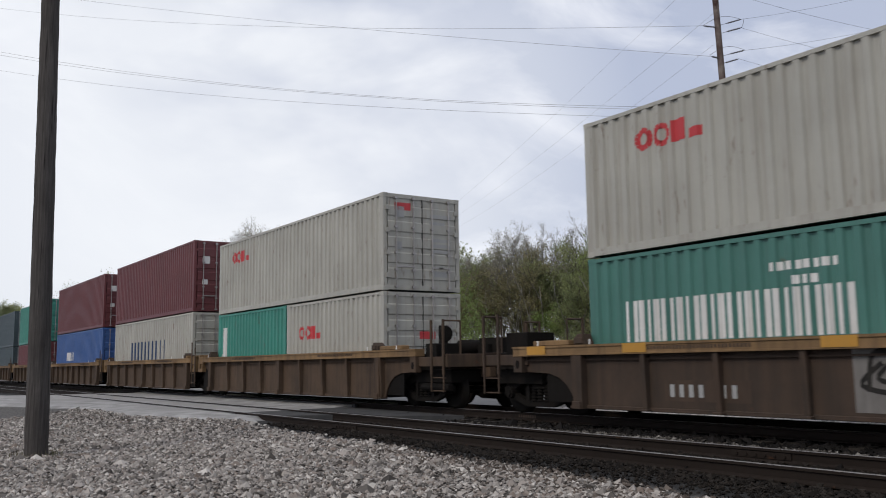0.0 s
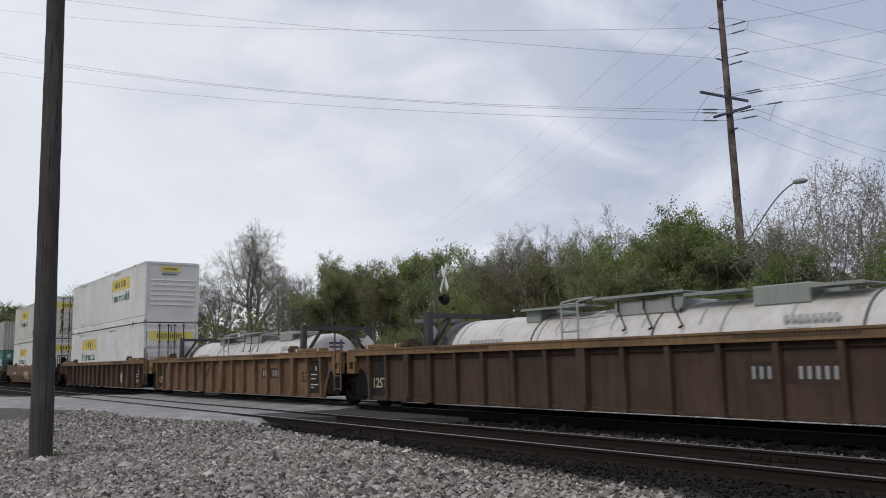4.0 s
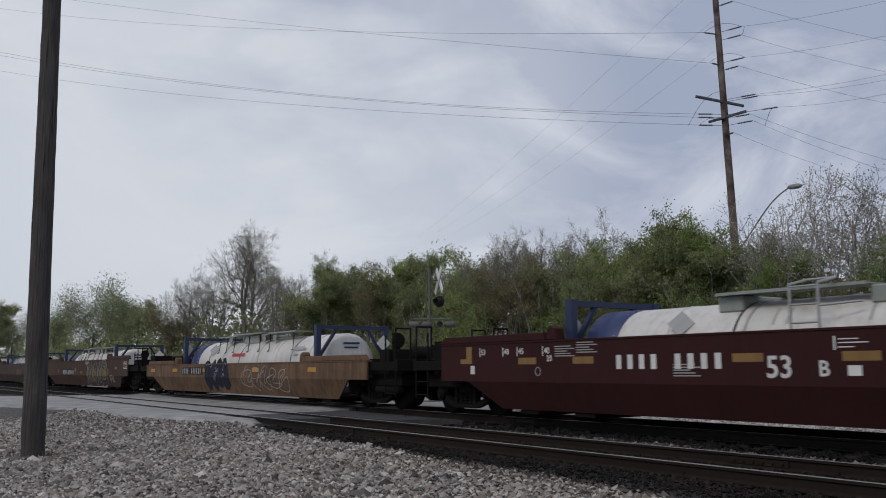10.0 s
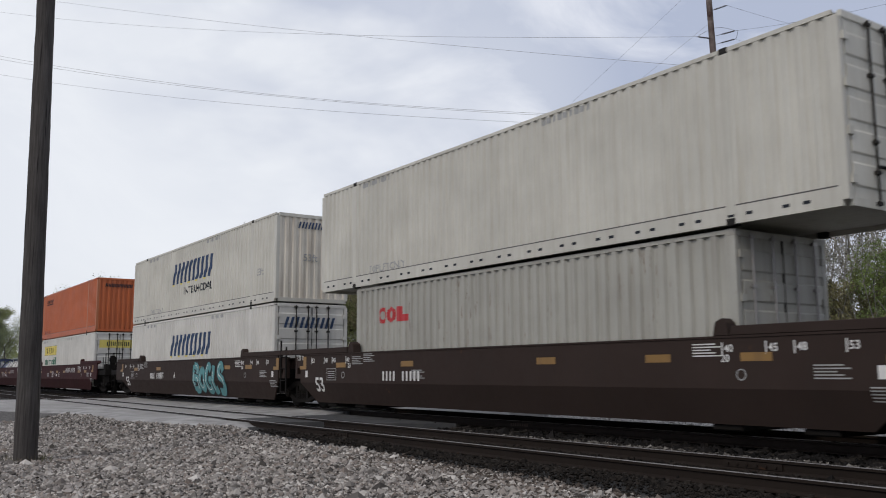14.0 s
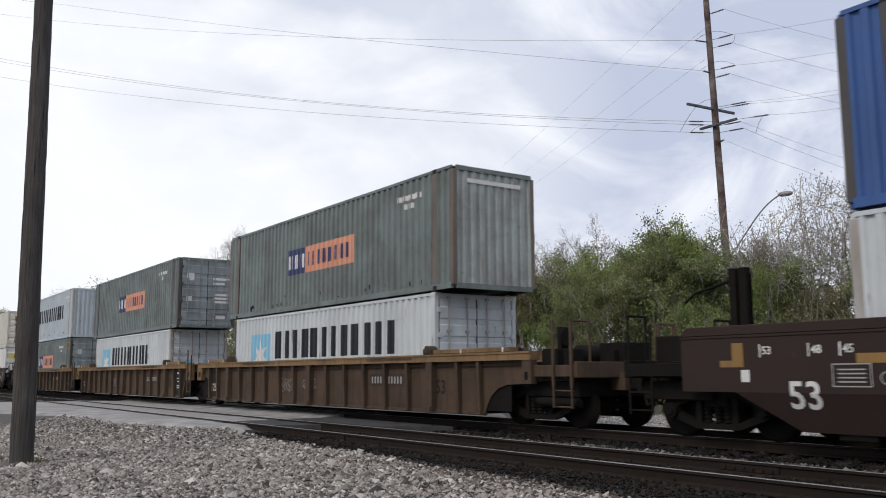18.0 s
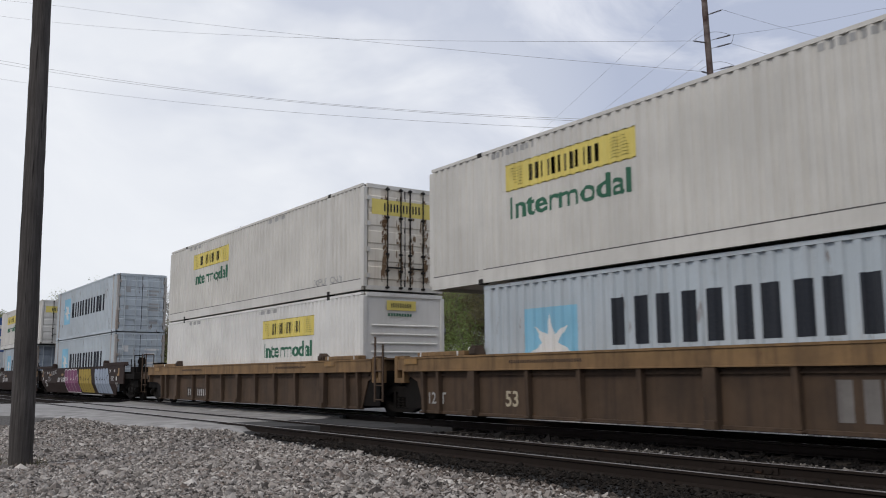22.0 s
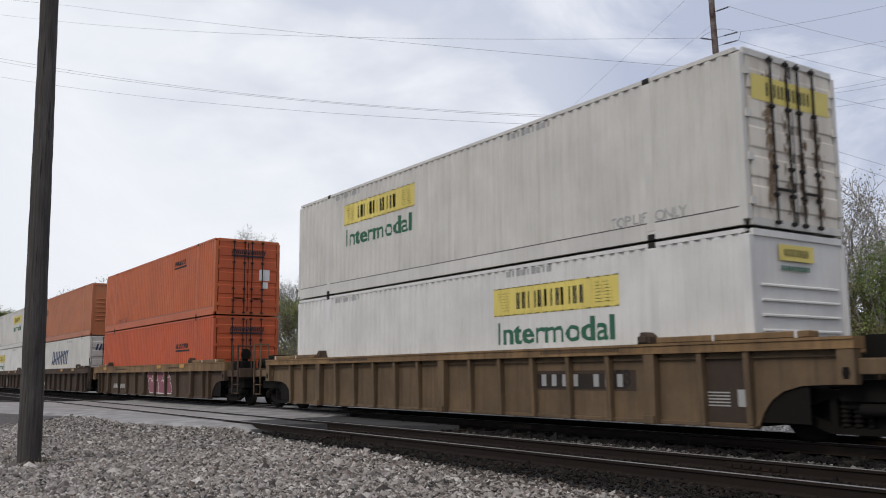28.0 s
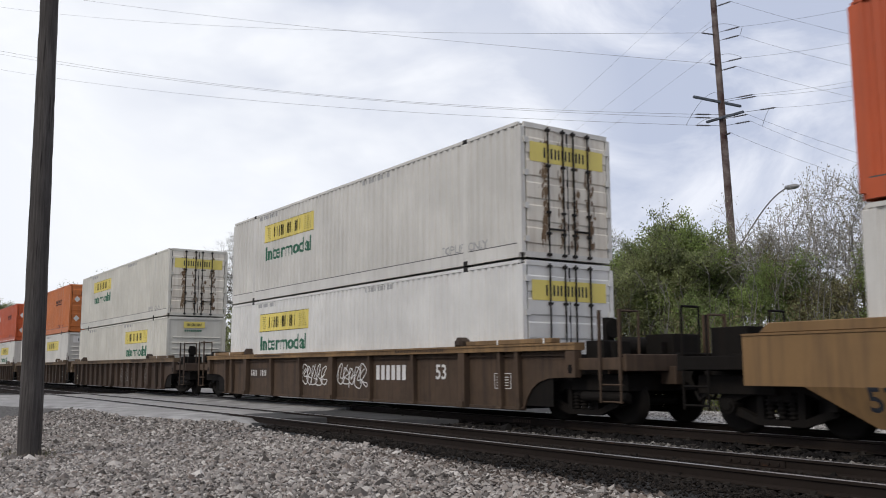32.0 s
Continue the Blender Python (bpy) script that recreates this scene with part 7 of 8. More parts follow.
def orange_mark(c, prof, x, z=2.05, w=1.75):
    decal(c, prof, "logo_mark", poly_mesh(f"nine slanted {w}", marks(9, w / 12, 0.2, w / 48, 0.25, 8, 0.4) + [rect(0, w, -0.12, -0.05)]), f"nine slanted {w}", x, z, CHAR, "slanted row of black blocks")


def end_mark_orange(c):
    end_decal(c, "end_mark", poly_mesh("end slanted", marks(9, 0.12, 0.17, 0.03, 0.25, 8, 0.4) + [rect(0, 1.3, -0.1, -0.04)]), 0.62, 2.32, CHAR, "", 0.045)


def diamonds(c, prof, x):
    for z in (0.82, 1.98):
        decal(c, prof, "placard_plate", poly_mesh("diamond", [[(0, -0.2), (0.17, 0), (0, 0.2), (-0.17, 0)]]), "diamond", x, z, WHITEL, "white diamond plate")
        end_decal(c, "placard_plate", poly_mesh("diamond", []), 0.42, z, WHITEL, "white diamond plate", 0.012)


def nedlloyd_like(c, prof, x, z):
    decal(c, prof, "logo_panel", poly_mesh("navy square", [rect(0, 1.3, 0, 0.78)]), "navy square", x, z, paint_navy, "navy square")
    decal(c, prof, "logo_panel", poly_mesh("salmon strip", [rect(1.302, 4.25, 0, 0.78)]), "salmon strip", x, z, SALMON, "salmon panel")
    a = decal(c, prof, "logo_mark", poly_mesh("three blocks", marks(3, 0.26, 0.42, 0.1, 0, 5)), "three blocks", x + 0.16, z + 0.18, WHITEL, "row of white blocks")
    b = decal(c, prof, "logo_mark", poly_mesh("eight blocks", marks(8, 0.24, 0.42, 0.07, 0, 7)), "eight blocks", x + 1.5, z + 0.18, paint_navy, "row of navy blocks")
    a.location.y -= 0.004
    b.location.y -= 0.004


paint_navy = paint("navy_panel_paint", (0.02, 0.03, 0.11), 0.1, (0.1, 0.1, 0.12))


def number_plate_rows(c, prof, x, z=2.35):
    decal(c, prof, "stencil", poly_mesh("white rows", [rect(i * 0.15, i * 0.15 + 0.1, 0, 0.13) for i in range(8)] + [rect(0.4 + i * 0.15, 0.5 + i * 0.15, -0.22, -0.09) for i in range(3)]), "white rows", x, z, WHITEL)


def door_labels(c, material=None):
    """Labels and stencils on the doors at the +x end."""
    for i, (y, z, w, h) in enumerate(((0.35, 1.95, 0.3, 0.3), (0.35, 1.1, 0.22, 0.2), (1.45, 2.0, 0.7, 0.1), (1.45, 1.82, 0.5, 0.08), (1.5, 1.35, 0.62, 0.09), (1.5, 1.2, 0.62, 0.09), (1.5, 1.05, 0.62, 0.09), (1.6, 0.4, 0.4, 0.14))):
        end_decal(c, "door_label", poly_mesh(f"label {w} {h}", [rect(0, w, 0, h)]), y, z, material or WHITEL, "", 0.004)


# first cars: a five-unit car with forty-foot wells
u5 = [-86.2, -71.1, -56.0, -41.1, -25.95]
for i, u in enumerate(u5):
    ride(well_car("brown ribbed well car with ochre top chord", TBROWN, "ribbed", 7.5 if i < 4 else 7.9, "coupler" if i == 0 else "art", "art" if i < 4 else "coupler", CHORD, i == 0, True, seed=i, top=1.4, deep=0.18, pitch=1.5), u, TRAIN_Z)
stack(u5[0], box40("dark slate forty-foot shipping container", DARKTEAL)[0], box40("dark slate forty-foot shipping container", DARKTEAL, H=2.896)[0])
stack(u5[1], box40("maroon forty-foot steel shipping container", MAROON)[0], box40("green forty-foot steel shipping container", TEAL, H=2.896)[0])
c, p = box40("blue forty-foot steel shipping container", BLUE, H=2.896)
decal(c, p, "logo_mark", poly_mesh("white blob mark", marks(4, 0.4, 0.5, 0.12, 0, 3)), "white blob mark", 3.2, 1.2, WHITEL)
c2, p2 = box40("maroon forty-foot steel shipping container", MAROON, H=2.896)
door_labels(c2)
stack(u5[2], c, c2)
c, p = box40("white forty-foot container with navy lettering", OOGREY, H=2.896)
decal(c, p, "logo_mark", poly_mesh("five tall blocks", marks(5, 0.8, 0.95, 0.35, 0, 12, 0.3)), "five tall blocks", 3.1, 0.95, NAVY, "row of navy blocks")
c2, p2 = box40("maroon forty-foot container with white door marks", MAROON, H=2.896)
door_labels(c2)
stack(u5[3], c, c2)


def red_rings(c, prof, x, z, k=1.0):
    ring = lambda cx: stroke(disc(cx * k, 0.22 * k, 0.15 * k, 0.16 * k, 14) + disc(cx * k, 0.22 * k, 0.15 * k, 0.16 * k, 14)[:1], 0.1 * k)
    decal(c, prof, "logo_mark", poly_mesh(f"red rings {k}", ring(0.2) + ring(0.62) + [rect(0.84 * k, 1.14 * k, 0.03 * k, 0.41 * k), rect(1.2 * k, 1.48 * k, 0.03 * k, 0.2 * k)]), f"red rings {k}", x, z, REDM, "red emblem of rings and blocks")


g, gp = box40("green twenty-foot steel shipping container", TEAL, L=6.058)
decal(g, gp, "logo_mark", poly_mesh("white vertical", [rect(0, 0.3, 0, 1.6)]), "white vertical", 0.5, 0.5, WHITEL)
w, wp = box40("grey-white twenty-foot container with red emblem", OOGREY, L=6.058)
red_rings(w, wp, 0.9, 1.45)
end_decal(w, "end_mark", poly_mesh("red end", [rect(0, 0.5, 0, 0.2)]), 1.1, 1.35, REDM, "", 0.004)
top, tp = box40("grey-white forty-foot container with red emblem", OOGREY)
red_rings(top, tp, 1.3, 1.75)
door_labels(top, FADEDL)
end_decal(top, "end_mark", poly_mesh("red end", []), 0.35, 2.15, REDM, "", 0.004)
stack(u5[4], [(g, -3.07), (w, 3.07)], top)

# single forty-foot well car
car = well_car("dark weathered ribbed well car with ochre chord", TDARK, "ribbed", 7.9, "coupler", "coupler", CHORD, True, True, seed=9, top=1.35, deep=0.19, pitch=1.53)
car_number(car, -4.1, 0.44, 6, 0.2, 0.24)
on_car(car, "logo_mark", poly_mesh("three broad", marks(3, 0.6, 0.5, 0.15, 0, 2, 0.4)), 0.6, 0.62, FADEDL, "row of faded blocks")
for sx in (-7.6, -5.0, -1.2, 3.6):
    part("reflector", poly_mesh("chord plate", [rect(0, 0.55, 0, 0.16)]), AMBER, car, "yellow plate on the chord", m=pose(sx, -1.524, car["top"] - 0.165))
for sx in (-0.85, 0.75, 2.3, 3.85):
    on_car(car, "graffiti", poly_mesh("pale ground", [rect(0, 1.35, 0, 0.98)]), sx, 0.3, PALEGREY, "grey-white painted ground of graffiti", 0.003)
    scribble(car, sx + 0.1, 0.42, 1.1, 0.7, int(sx * 10) + 300, BLACK, 0.07, 2)
ride(car, -6.1, TRAIN_Z)
pair = []
for k in (-1, 1):
    g, gp = box40("green twenty-foot container with white lettering blocks", TEAL2, L=6.058)
    decal(g, gp, "logo_mark", poly_mesh("nine white", marks(13, 0.27, 0.72, 0.07, 0, 17, 0.36)), "nine white", 0.9 if k < 0 else 1.1, 1.02 if k < 0 else 1.08, WHITEL, "row of white blocks")
    number_plate_rows(g, gp, 3.9, 2.0)
    door_labels(g)
    pair.append((g, k * 3.07))
top, tp = box40("grey-white forty-foot container with red emblem", OOGREY, "front")
red_rings(top, tp, 1.3, 1.75)
end_decal(top, "end_mark", poly_mesh("red end", []), 0.95, 1.95, REDM, "", 0.004)
stack(-6.1, pair, top)


def white53(banner, end="door", paint_=WHITE, word=True, seed=1, end_paint=None, extra=""):
    return box53("white fifty-three-foot container with yellow banner" + extra, paint_, end, banner, None, end_paint, word, seed, 13.2 if banner < 6 else 2.3)


def damage(c, prof, seed, n=9, x0=3, x1=12, z=0.45):
    """Torn and rusted spots low on the side."""
    rng = random.Random(seed)
    for i in range(n):
        x, r = rng.uniform(x0, x1), rng.uniform(0.025, 0.065)
        decal(c, prof, "damage_spot", poly_mesh(f"spot {seed} {i}", [[(r * rng.uniform(0.6, 1.2) * math.cos(k), r * 1.5 * rng.uniform(0.6, 1.3) * math.sin(k)) for k in (0, 1, 2, 3, 4, 5)]]), f"spot {seed} {i}", x, z + rng.uniform(0, 0.3) ** 2 * 3, RAILRUST)


# tan smooth car, white over white
car = well_car("tan brown smooth-sided well car", TTAN, "smooth", 9.9, "coupler", "coupler", None, True, True, seed=10, top=1.42)
car_number(car, -6.49, 0.8, 10, 0.16, 0.22)
on_car(car, "logo_mark", poly_mesh("three broad pale", marks(3, 0.62, 0.58, 0.07, 0, 2, 0.38)), -1.07, 0.45, TANST, "row of pale blocks")
on_car(car, "number", letters_mesh("fifty three c", "53", 0.32), 7.17, 0.68, BLACK, "dark stencilled number")
for sx in (-3.15, -0.08, 3.02):
    for s in (-1, 1):
        part("edge_plate", mesh_of("edge plate", lambda bm: slab(bm, [(-1.0, -0.16), (1.0, -0.16), (1.05, 0.0), (0.95, 0.1), (-1.05, 0.1), (-1.05, 0.0)], -0.012, 0.012)), GOLD, car, "worn yellow-tan edge plate", m=pose(sx, s * 1.53, 1.42))
ride(car, 15.05, TRAIN_Z)
b, bp = white53(2.95, "door", WHITE2, seed=2)
t, tp = white53(2.95, "door", CREAM, end_paint=STAINED, seed=3, extra=", rust-stained doors")
damage(t, tp, 3, 7, 6.8, 9.5, 0.5)
stack(15.05, b, t)

# three-unit ribbed car: one loaded high, two with tanks
U3 = [38.12, 57.25, 76.35]
for i, u in enumerate(U3):
    car = well_car("brown ribbed well car with ochre top chord", TTAN if i == 1 else TBROWN, "ribbed", 9.7, "coupler" if i == 0 else "art", "art" if i < 2 else "coupler", CHORD, i == 0, True, seed=20 + i)
    if i < 2:
        on_car(car, "stencil_panel", poly_mesh("dark end panel", [[(0, 0), (0.98, 0), (1.1, 0.25), (1.3, 0.5), (1.36, 0.62), (1.36, 0.95), (0, 0.95)]]), 7.05, 0.3, BLACK, "black stencil panel", 0.002)
        on_car(car, "stencil", poly_mesh("stencil bars", [rect(0.1, 0.5, 0.05, 0.08), rect(0.05, 0.75, 0.13, 0.16), rect(0.15, 0.6, 0.3, 0.33), rect(0.05, 0.7, 0.42, 0.45), rect(0.1, 0.3, 0.6, 0.66), rect(0.6, 0.66, 0.55, 0.68)]), 7.0, 0.4, WHITEL, "", 0.006)["kind"] = "stuff"
    if i:
        on_car(car, "number", letters_mesh("weight mark", "125T", 0.26), -8.02, 0.5, TANST, "", 0.006)
        on_car(car, "stencil_panel", poly_mesh("dark panel", [rect(0, 0.86, 0, 0.95)]), -8.15, 0.3, BLACK, "black stencil panel", 0.002)
        on_car(car, "number", letters_mesh("fifty three e", "53", 0.32), 6.64, 0.6, BLACK)
        car_number(car, 3.65, 0.78, 9, 0.14, 0.22, FADEDL)
        if i == 1:
            on_car(car, "cable", ribbon_mesh("hanging cable", [[(0, 0.42), (0.25, 0.2), (0.5, 0.05), (0.78, 0.0), (0.9, 0.12), (1.1, 0.3), (1.3, 0.42)]], 0.05), -2.7, 0.74, BLACK, "black cable hanging in a loop", 0.03)
    else:
        scribble(car, -2.85, 0.36, 0.85, 0.8, 41, PALEGREY, 0.018)
        scribble(car, -0.93, 0.36, 0.75, 0.8, 42, PALEGREY, 0.018)
        for k in (0, 1):
            lobe = [(0.2 + 0.17 * math.cos(a) * (1 + 0.2 * math.sin(3 * a)), 0.3 + 0.27 * math.sin(a)) for a in [q * 0.45 for q in range(14)]]
            on_car(car, "graffiti", poly_mesh(f"pale lobe {k}", [[(x + 0.45 * k, z) for x, z in (lobe if k else lobe[::-1])]]), 4.3, 0.36, FADEDL, "pale painted lobe")
    ride(car, u, TRAIN_Z)
b, bp = white53(2.95, "door", WHITE2, seed=4)
t, tp = white53(9.7, "slats", WHITE2, seed=5)
stack(38.15, b, t)
stack(57.55, tank_container(TANKD, 0, "ladder"))
stack(76.65, tank_container(TANKD, 0, "ladder"))

# single cars with tanks
SINGLES = [(100.5, TTAN, "smooth", TANKD, 0), (123.2, FTAN, "ribbed", TANKD, 1), (145.55, SGREY, "smooth", TANKB, 2), (168.5, SRED, "smooth", TANKB, 3), (191.5, TTAN, "smooth", TANKB, 4)]
for u, pt, kind, fr, k in SINGLES:
    car = well_car({TTAN: "tan brown", FTAN: "faded tan", SGREY: "grey brown", SRED: "red brown"}[pt] + (" smooth-sided" if kind == "smooth" else " ribbed") + " well car carrying a tank container", pt, kind, 9.9 if kind == "smooth" else 9.7, "coupler", "coupler", None, True, True, seed=30 + k, top=1.5 if kind != "smooth" else 1.25 if pt is TTAN else 1.58)
    if kind == "smooth":
        for sx in ((-9.2, -6.2, -2.6, 2.2, 6.4) if k != 3 else (1.7, 4.3)):
            on_car(car, "reflector", poly_mesh("amber plate", [rect(0, 0.55, 0, 0.13)]), sx, 0.95 if k != 3 else 1.06, SRED if k == 2 else DULLAMBER if k == 3 else AMBER, "amber reflector plate")
        if pt is TTAN:
            on_car(car, "number_panel", poly_mesh("number panel", [rect(0, 2.45, 0, 0.27)]), -5.02, 0.85, BLACK, "black number panel", 0.003)
        if k != 2:
            car_number(car, -4.93 if pt is TTAN else -4.57, 0.885 if pt is TTAN else 0.81, 10, 0.2 if pt is TTAN else 0.28, 0.235 if pt is TTAN else 0.27, FADEDL if pt is TTAN else WHITEL)
        if k == 2:
            on_car(car, "logo_mark", poly_mesh("three worn blocks", marks(3, 0.62, 0.4, 0.12, 0, 2, 0.4)), 1.42, 0.74, TTAN, "row of worn pale blocks")
        if k == 3:
            for x, z, w, h in ((1.5, 0.4, 1.0, 0.8), (2.6, 0.35, 1.0, 0.95), (3.5, 0.5, 0.9, 0.7), (4.3, 0.3, 1.3, 1.1), (5.3, 0.3, 1.2, 1.15)):
                rag = [(w * (0.5 + 0.5 * math.cos(a) * (0.8 + 0.2 * math.sin(5 * a))), h * (0.5 + 0.5 * math.sin(a) * (0.8 + 0.2 * math.cos(4 * a)))) for a in [q * 0.4488 for q in range(14)]]
                on_car(car, "graffiti", poly_mesh(f"ochre patch {x}", [rag]), x, z, OCHRE, "ochre painted patch", 0.002 + 0.0005 * x)
            strokes = [[(0.0, 0.28), (0.12, 0.05), (0.42, 0.12), (0.45, 0.6), (0.36, 0.98), (0.1, 1.08)], [(0.42, 1.05), (0.7, 0.65), (1.05, 0.15)], [(1.12, 0.05), (1.15, 0.6), (1.28, 1.12)],
                       [(2.02, 0.98), (1.72, 0.75), (1.74, 0.3), (2.02, 0.1), (2.32, 0.32), (2.33, 0.75), (2.02, 0.98)], [(2.75, 0.05), (2.72, 0.5), (2.86, 0.78)], [(2.75, 0.1), (3.0, 0.06), (3.22, 0.3)], [(2.7, 0.98), (2.95, 0.84), (3.2, 1.08)],
                       [(3.5, 0.1), (3.42, 0.5), (3.5, 0.95), (3.9, 1.08), (4.3, 0.8), (4.42, 0.45), (4.1, 0.12), (3.6, 0.08)]]
            thick_letters(car, 1.62, 0.32, "broad letters", strokes, 0.27, paint("slate_spray_paint", (0.05, 0.048, 0.056), 0.4, rough=0.7), CREAMLINE)
            scribble(car, 1.2, 1.36, 0.7, 0.16, 64, FADEDL, 0.02, 4)
            scribble(car, 6.45, 0.42, 0.95, 0.36, 65, FADEDL, 0.02, 5)
            on_car(car, "number_panel", poly_mesh("long number panel", [rect(0, 3.2, 0, 0.33)]), -4.72, 0.755, BLACK, "black number panel", 0.003)
            for sx, z, w, h in ((-1.48, 0.95, 0.45, 0.2), (0.06, 0.85, 0.52, 0.15), (7.57, 1.07, 0.43, 0.13), (-6.2, 0.92, 0.5, 0.14)):
                on_car(car, "stencil_panel", poly_mesh(f"painted-out patch {w}", [rect(0, w, 0, h)]), sx, z, FTAN, "painted-over patch", 0.003)
        if k in (2, 3):
            on_car(car, "stencil", poly_mesh("end grid", [rect(0, 0.6, 0, 0.025), rect(0, 0.6, 0.3, 0.325), rect(0, 0.025, 0, 0.325), rect(0.575, 0.6, 0, 0.325)] + [rect(0.08, 0.52, 0.06 + 0.06 * q, 0.075 + 0.06 * q) for q in range(4)]), 9.2, 1.1, WHITEL, "pale stencilled frame")["kind"] = "stuff"
        if k in (0, 4):
            scribble(car, 1.3, 0.3, 3.6, 0.85, 50 + k, FADEDL, 0.022, 5)
        if k == 4:
            dark_piece(car, -2.25, 0.24, 2.25, 1.24, paint("dark_navy_spray_paint", (0.012, 0.017, 0.036), 0.3, rough=0.7), FADEDL, 61)
    ride(car, u - 0.3, TRAIN_Z)
    stack(u, tank_container(fr, k))

# maroon three-unit car: two tanks, then orange over white
U3 = [214.2, 233.4, 252.7]
for i, u in enumerate(U3):
    car = well_car("maroon smooth-sided well car with white stencils", SMAROON, "smooth", 9.65, "coupler" if i == 0 else "art", "art" if i < 2 else "coupler", None, i == 0, True, seed=60 + i, top=1.56)
    stencils(car, (-1.13, -1.18, -1.49)[i], 0.33, 0.86, "BCA"[i], None if i == 0 else -8.8, False, i)
    if i == 1:
        on_car(car, "stencil", poly_mesh("load lines", [rect(0.06 * q, 0.06 * q + 0.035, 0, 0.07) for q in range(24) if q % 6 != 5]), 2.47, 1.12, FADEDL, "line of small pale marks")["kind"] = "stuff"
    if i < 2:
        on_car(car, "stencil", letters_mesh("load words", "LD LIMIT", 0.085), (2.28, 2.47)[i], 1.24, WHITEL, "small stencilled words")
        on_car(car, "stencil", poly_mesh("load bars", [rect(0.055 * q, 0.055 * q + 0.03, 0, 0.07) for q in range(7)]), (2.77, 2.96)[i], 1.245, WHITEL)["kind"] = "stuff"
        on_car(car, "stencil", letters_mesh("unit words", "PER UNIT", 0.085), (3.2, 3.39)[i], 1.24, WHITEL, "small stencilled words")
        on_car(car, "stencil", poly_mesh("tick and lines", [rect(0, 0.03, 0, 0.19), rect(0.07, 0.36, 0.14, 0.155), rect(0.07, 0.5, 0.09, 0.105), rect(0.07, 0.3, 0.03, 0.045)]), (-0.05, 0.17)[i], 1.25, WHITEL)["kind"] = "stuff"
    if i != 1:
        car_number(car, (-4.18, 0, 2.4)[i], (1.0, 0, 1.12)[i], 8, 0.27, 0.29)
    ride(car, u, TRAIN_Z)
stack(214.5, tank_container(TANKB, 0, "panel"))
stack(233.75, tank_container(TANKB))
b, bp = white53(2.85, "door", WHITE, seed=7)
t, tp = box53("orange fifty-three-foot container with tan lift posts", ORANGE, "front", None, PALE_ORANGE, None, False, 0, 2.6)
orange_mark(t, tp, 2.85, 2.3, 1.9)
end_decal(t, "end_mark", poly_mesh("end panel slanted", marks(9, 0.13, 0.18, 0.03, 0.25, 8, 0.4)), 0.4, 2.4, CHAR, "", 0.004)
stack(252.7, b, t)

# dark brown three-unit car: white containers
U3 = [275.9, 295.3, 314.8]
for i, u in enumerate(U3):
    car = well_car("dark brown smooth-sided well car with white stencils", SBROWN, "smooth", 9.7, "coupler" if i == 0 else "art", "art" if i < 2 else "coupler", None, i == 0, True, seed=70 + i, top=1.55)
    stencils(car, -7.95, 0.4, 0.5, "", -9.1 if i else None, True, i)
    car_number(car, -4.24, 0.82, 9, 0.17, 0.27)
    if i == 0:
        strokes = [[(0.12, 0.02), (0.1, 0.5), (0.14, 0.96)], [(0.14, 0.95), (0.5, 0.88), (0.45, 0.6), (0.16, 0.52)], [(0.16, 0.52), (0.58, 0.42), (0.52, 0.1), (0.12, 0.05)], [(1.0, 0.82), (0.78, 0.6), (0.8, 0.25), (1.02, 0.1), (1.22, 0.3), (1.2, 0.65), (1.0, 0.82)],
                   [(1.9, 0.78), (1.66, 0.94), (1.44, 0.6), (1.54, 0.12), (1.88, 0.08), (1.94, 0.4), (1.7, 0.42)], [(2.2, 0.94), (2.14, 0.4), (2.24, 0.06), (2.52, 0.12)], [(3.1, 0.72), (2.94, 0.96), (2.7, 0.84), (2.74, 0.6), (3.06, 0.46), (3.2, 0.26), (3.0, 0.02), (2.66, 0.04)]]
        thick_letters(car, 1.2, 0.36, "round letters", strokes, 0.26, paint("teal_spray_paint", (0.105, 0.29, 0.3), 0.25, rough=0.7), CHAR, WHITEL)
        on_car(car, "letter", letters_mesh("letter A", "A", 0.24), -1.12, 0.85, WHITEL)
    if i == 2:
        throw_up(car, -2.2, 0.3, 2.4, 1.1, 3, "sea green", paint("sea_green_spray_paint", (0.09, 0.26, 0.22), 0.1, rough=0.7), FADEDL, 72)
    ride(car, u, TRAIN_Z)
b, bp = box53("white fifty-three-foot container with slanted navy mark", WHITE, "door", None, seed=8)
swift_like(b, bp, 5.68, 1.38, False)
end_decal(b, "end_mark", poly_mesh("end navy", marks(5, 0.28, 0.35, 0.08, 0.3, 6, 0.34)), 0.3, 2.1, NAVY, "", 0.01)
t, tp = box53("white fifty-three-foot container with slanted navy mark", CREAM, "plain", None, None, STAINED, seed=9)
swift_like(t, tp, 5.68, 1.38)
box_dotted(t, tp)
end_decal(t, "end_mark", poly_mesh("end navy small", marks(5, 0.18, 0.22, 0.05, 0.3, 6, 0.34)), 0.75, 2.42, NAVY, "", 0.004)
end_decal(t, "lettering", letters_mesh("fifty three feet", "53ft", 0.24), 0.95, 1.35, FADEDL, "grey lettering", 0.004)
decal(t, tp, "lettering", letters_mesh("fifty three feet", "53ft", 0.24), "fifty three feet", 14.6, 0.95, FADEDL, "grey lettering")
stack(275.95, b, t)
b, bp = box40("pale grey forty-foot container with red emblem", OOGREY, H=2.896)
red_rings(b, bp, 1.15, 1.9, 0.98)
t, tp = box53("plain white fifty-three-foot container with dashes on the bottom rail", CREAM, "door", None, seed=10)
box_dotted(t, tp)
stack(295.3, b, t)
b, bp = white53(2.75, "door", WHITE2, seed=11)
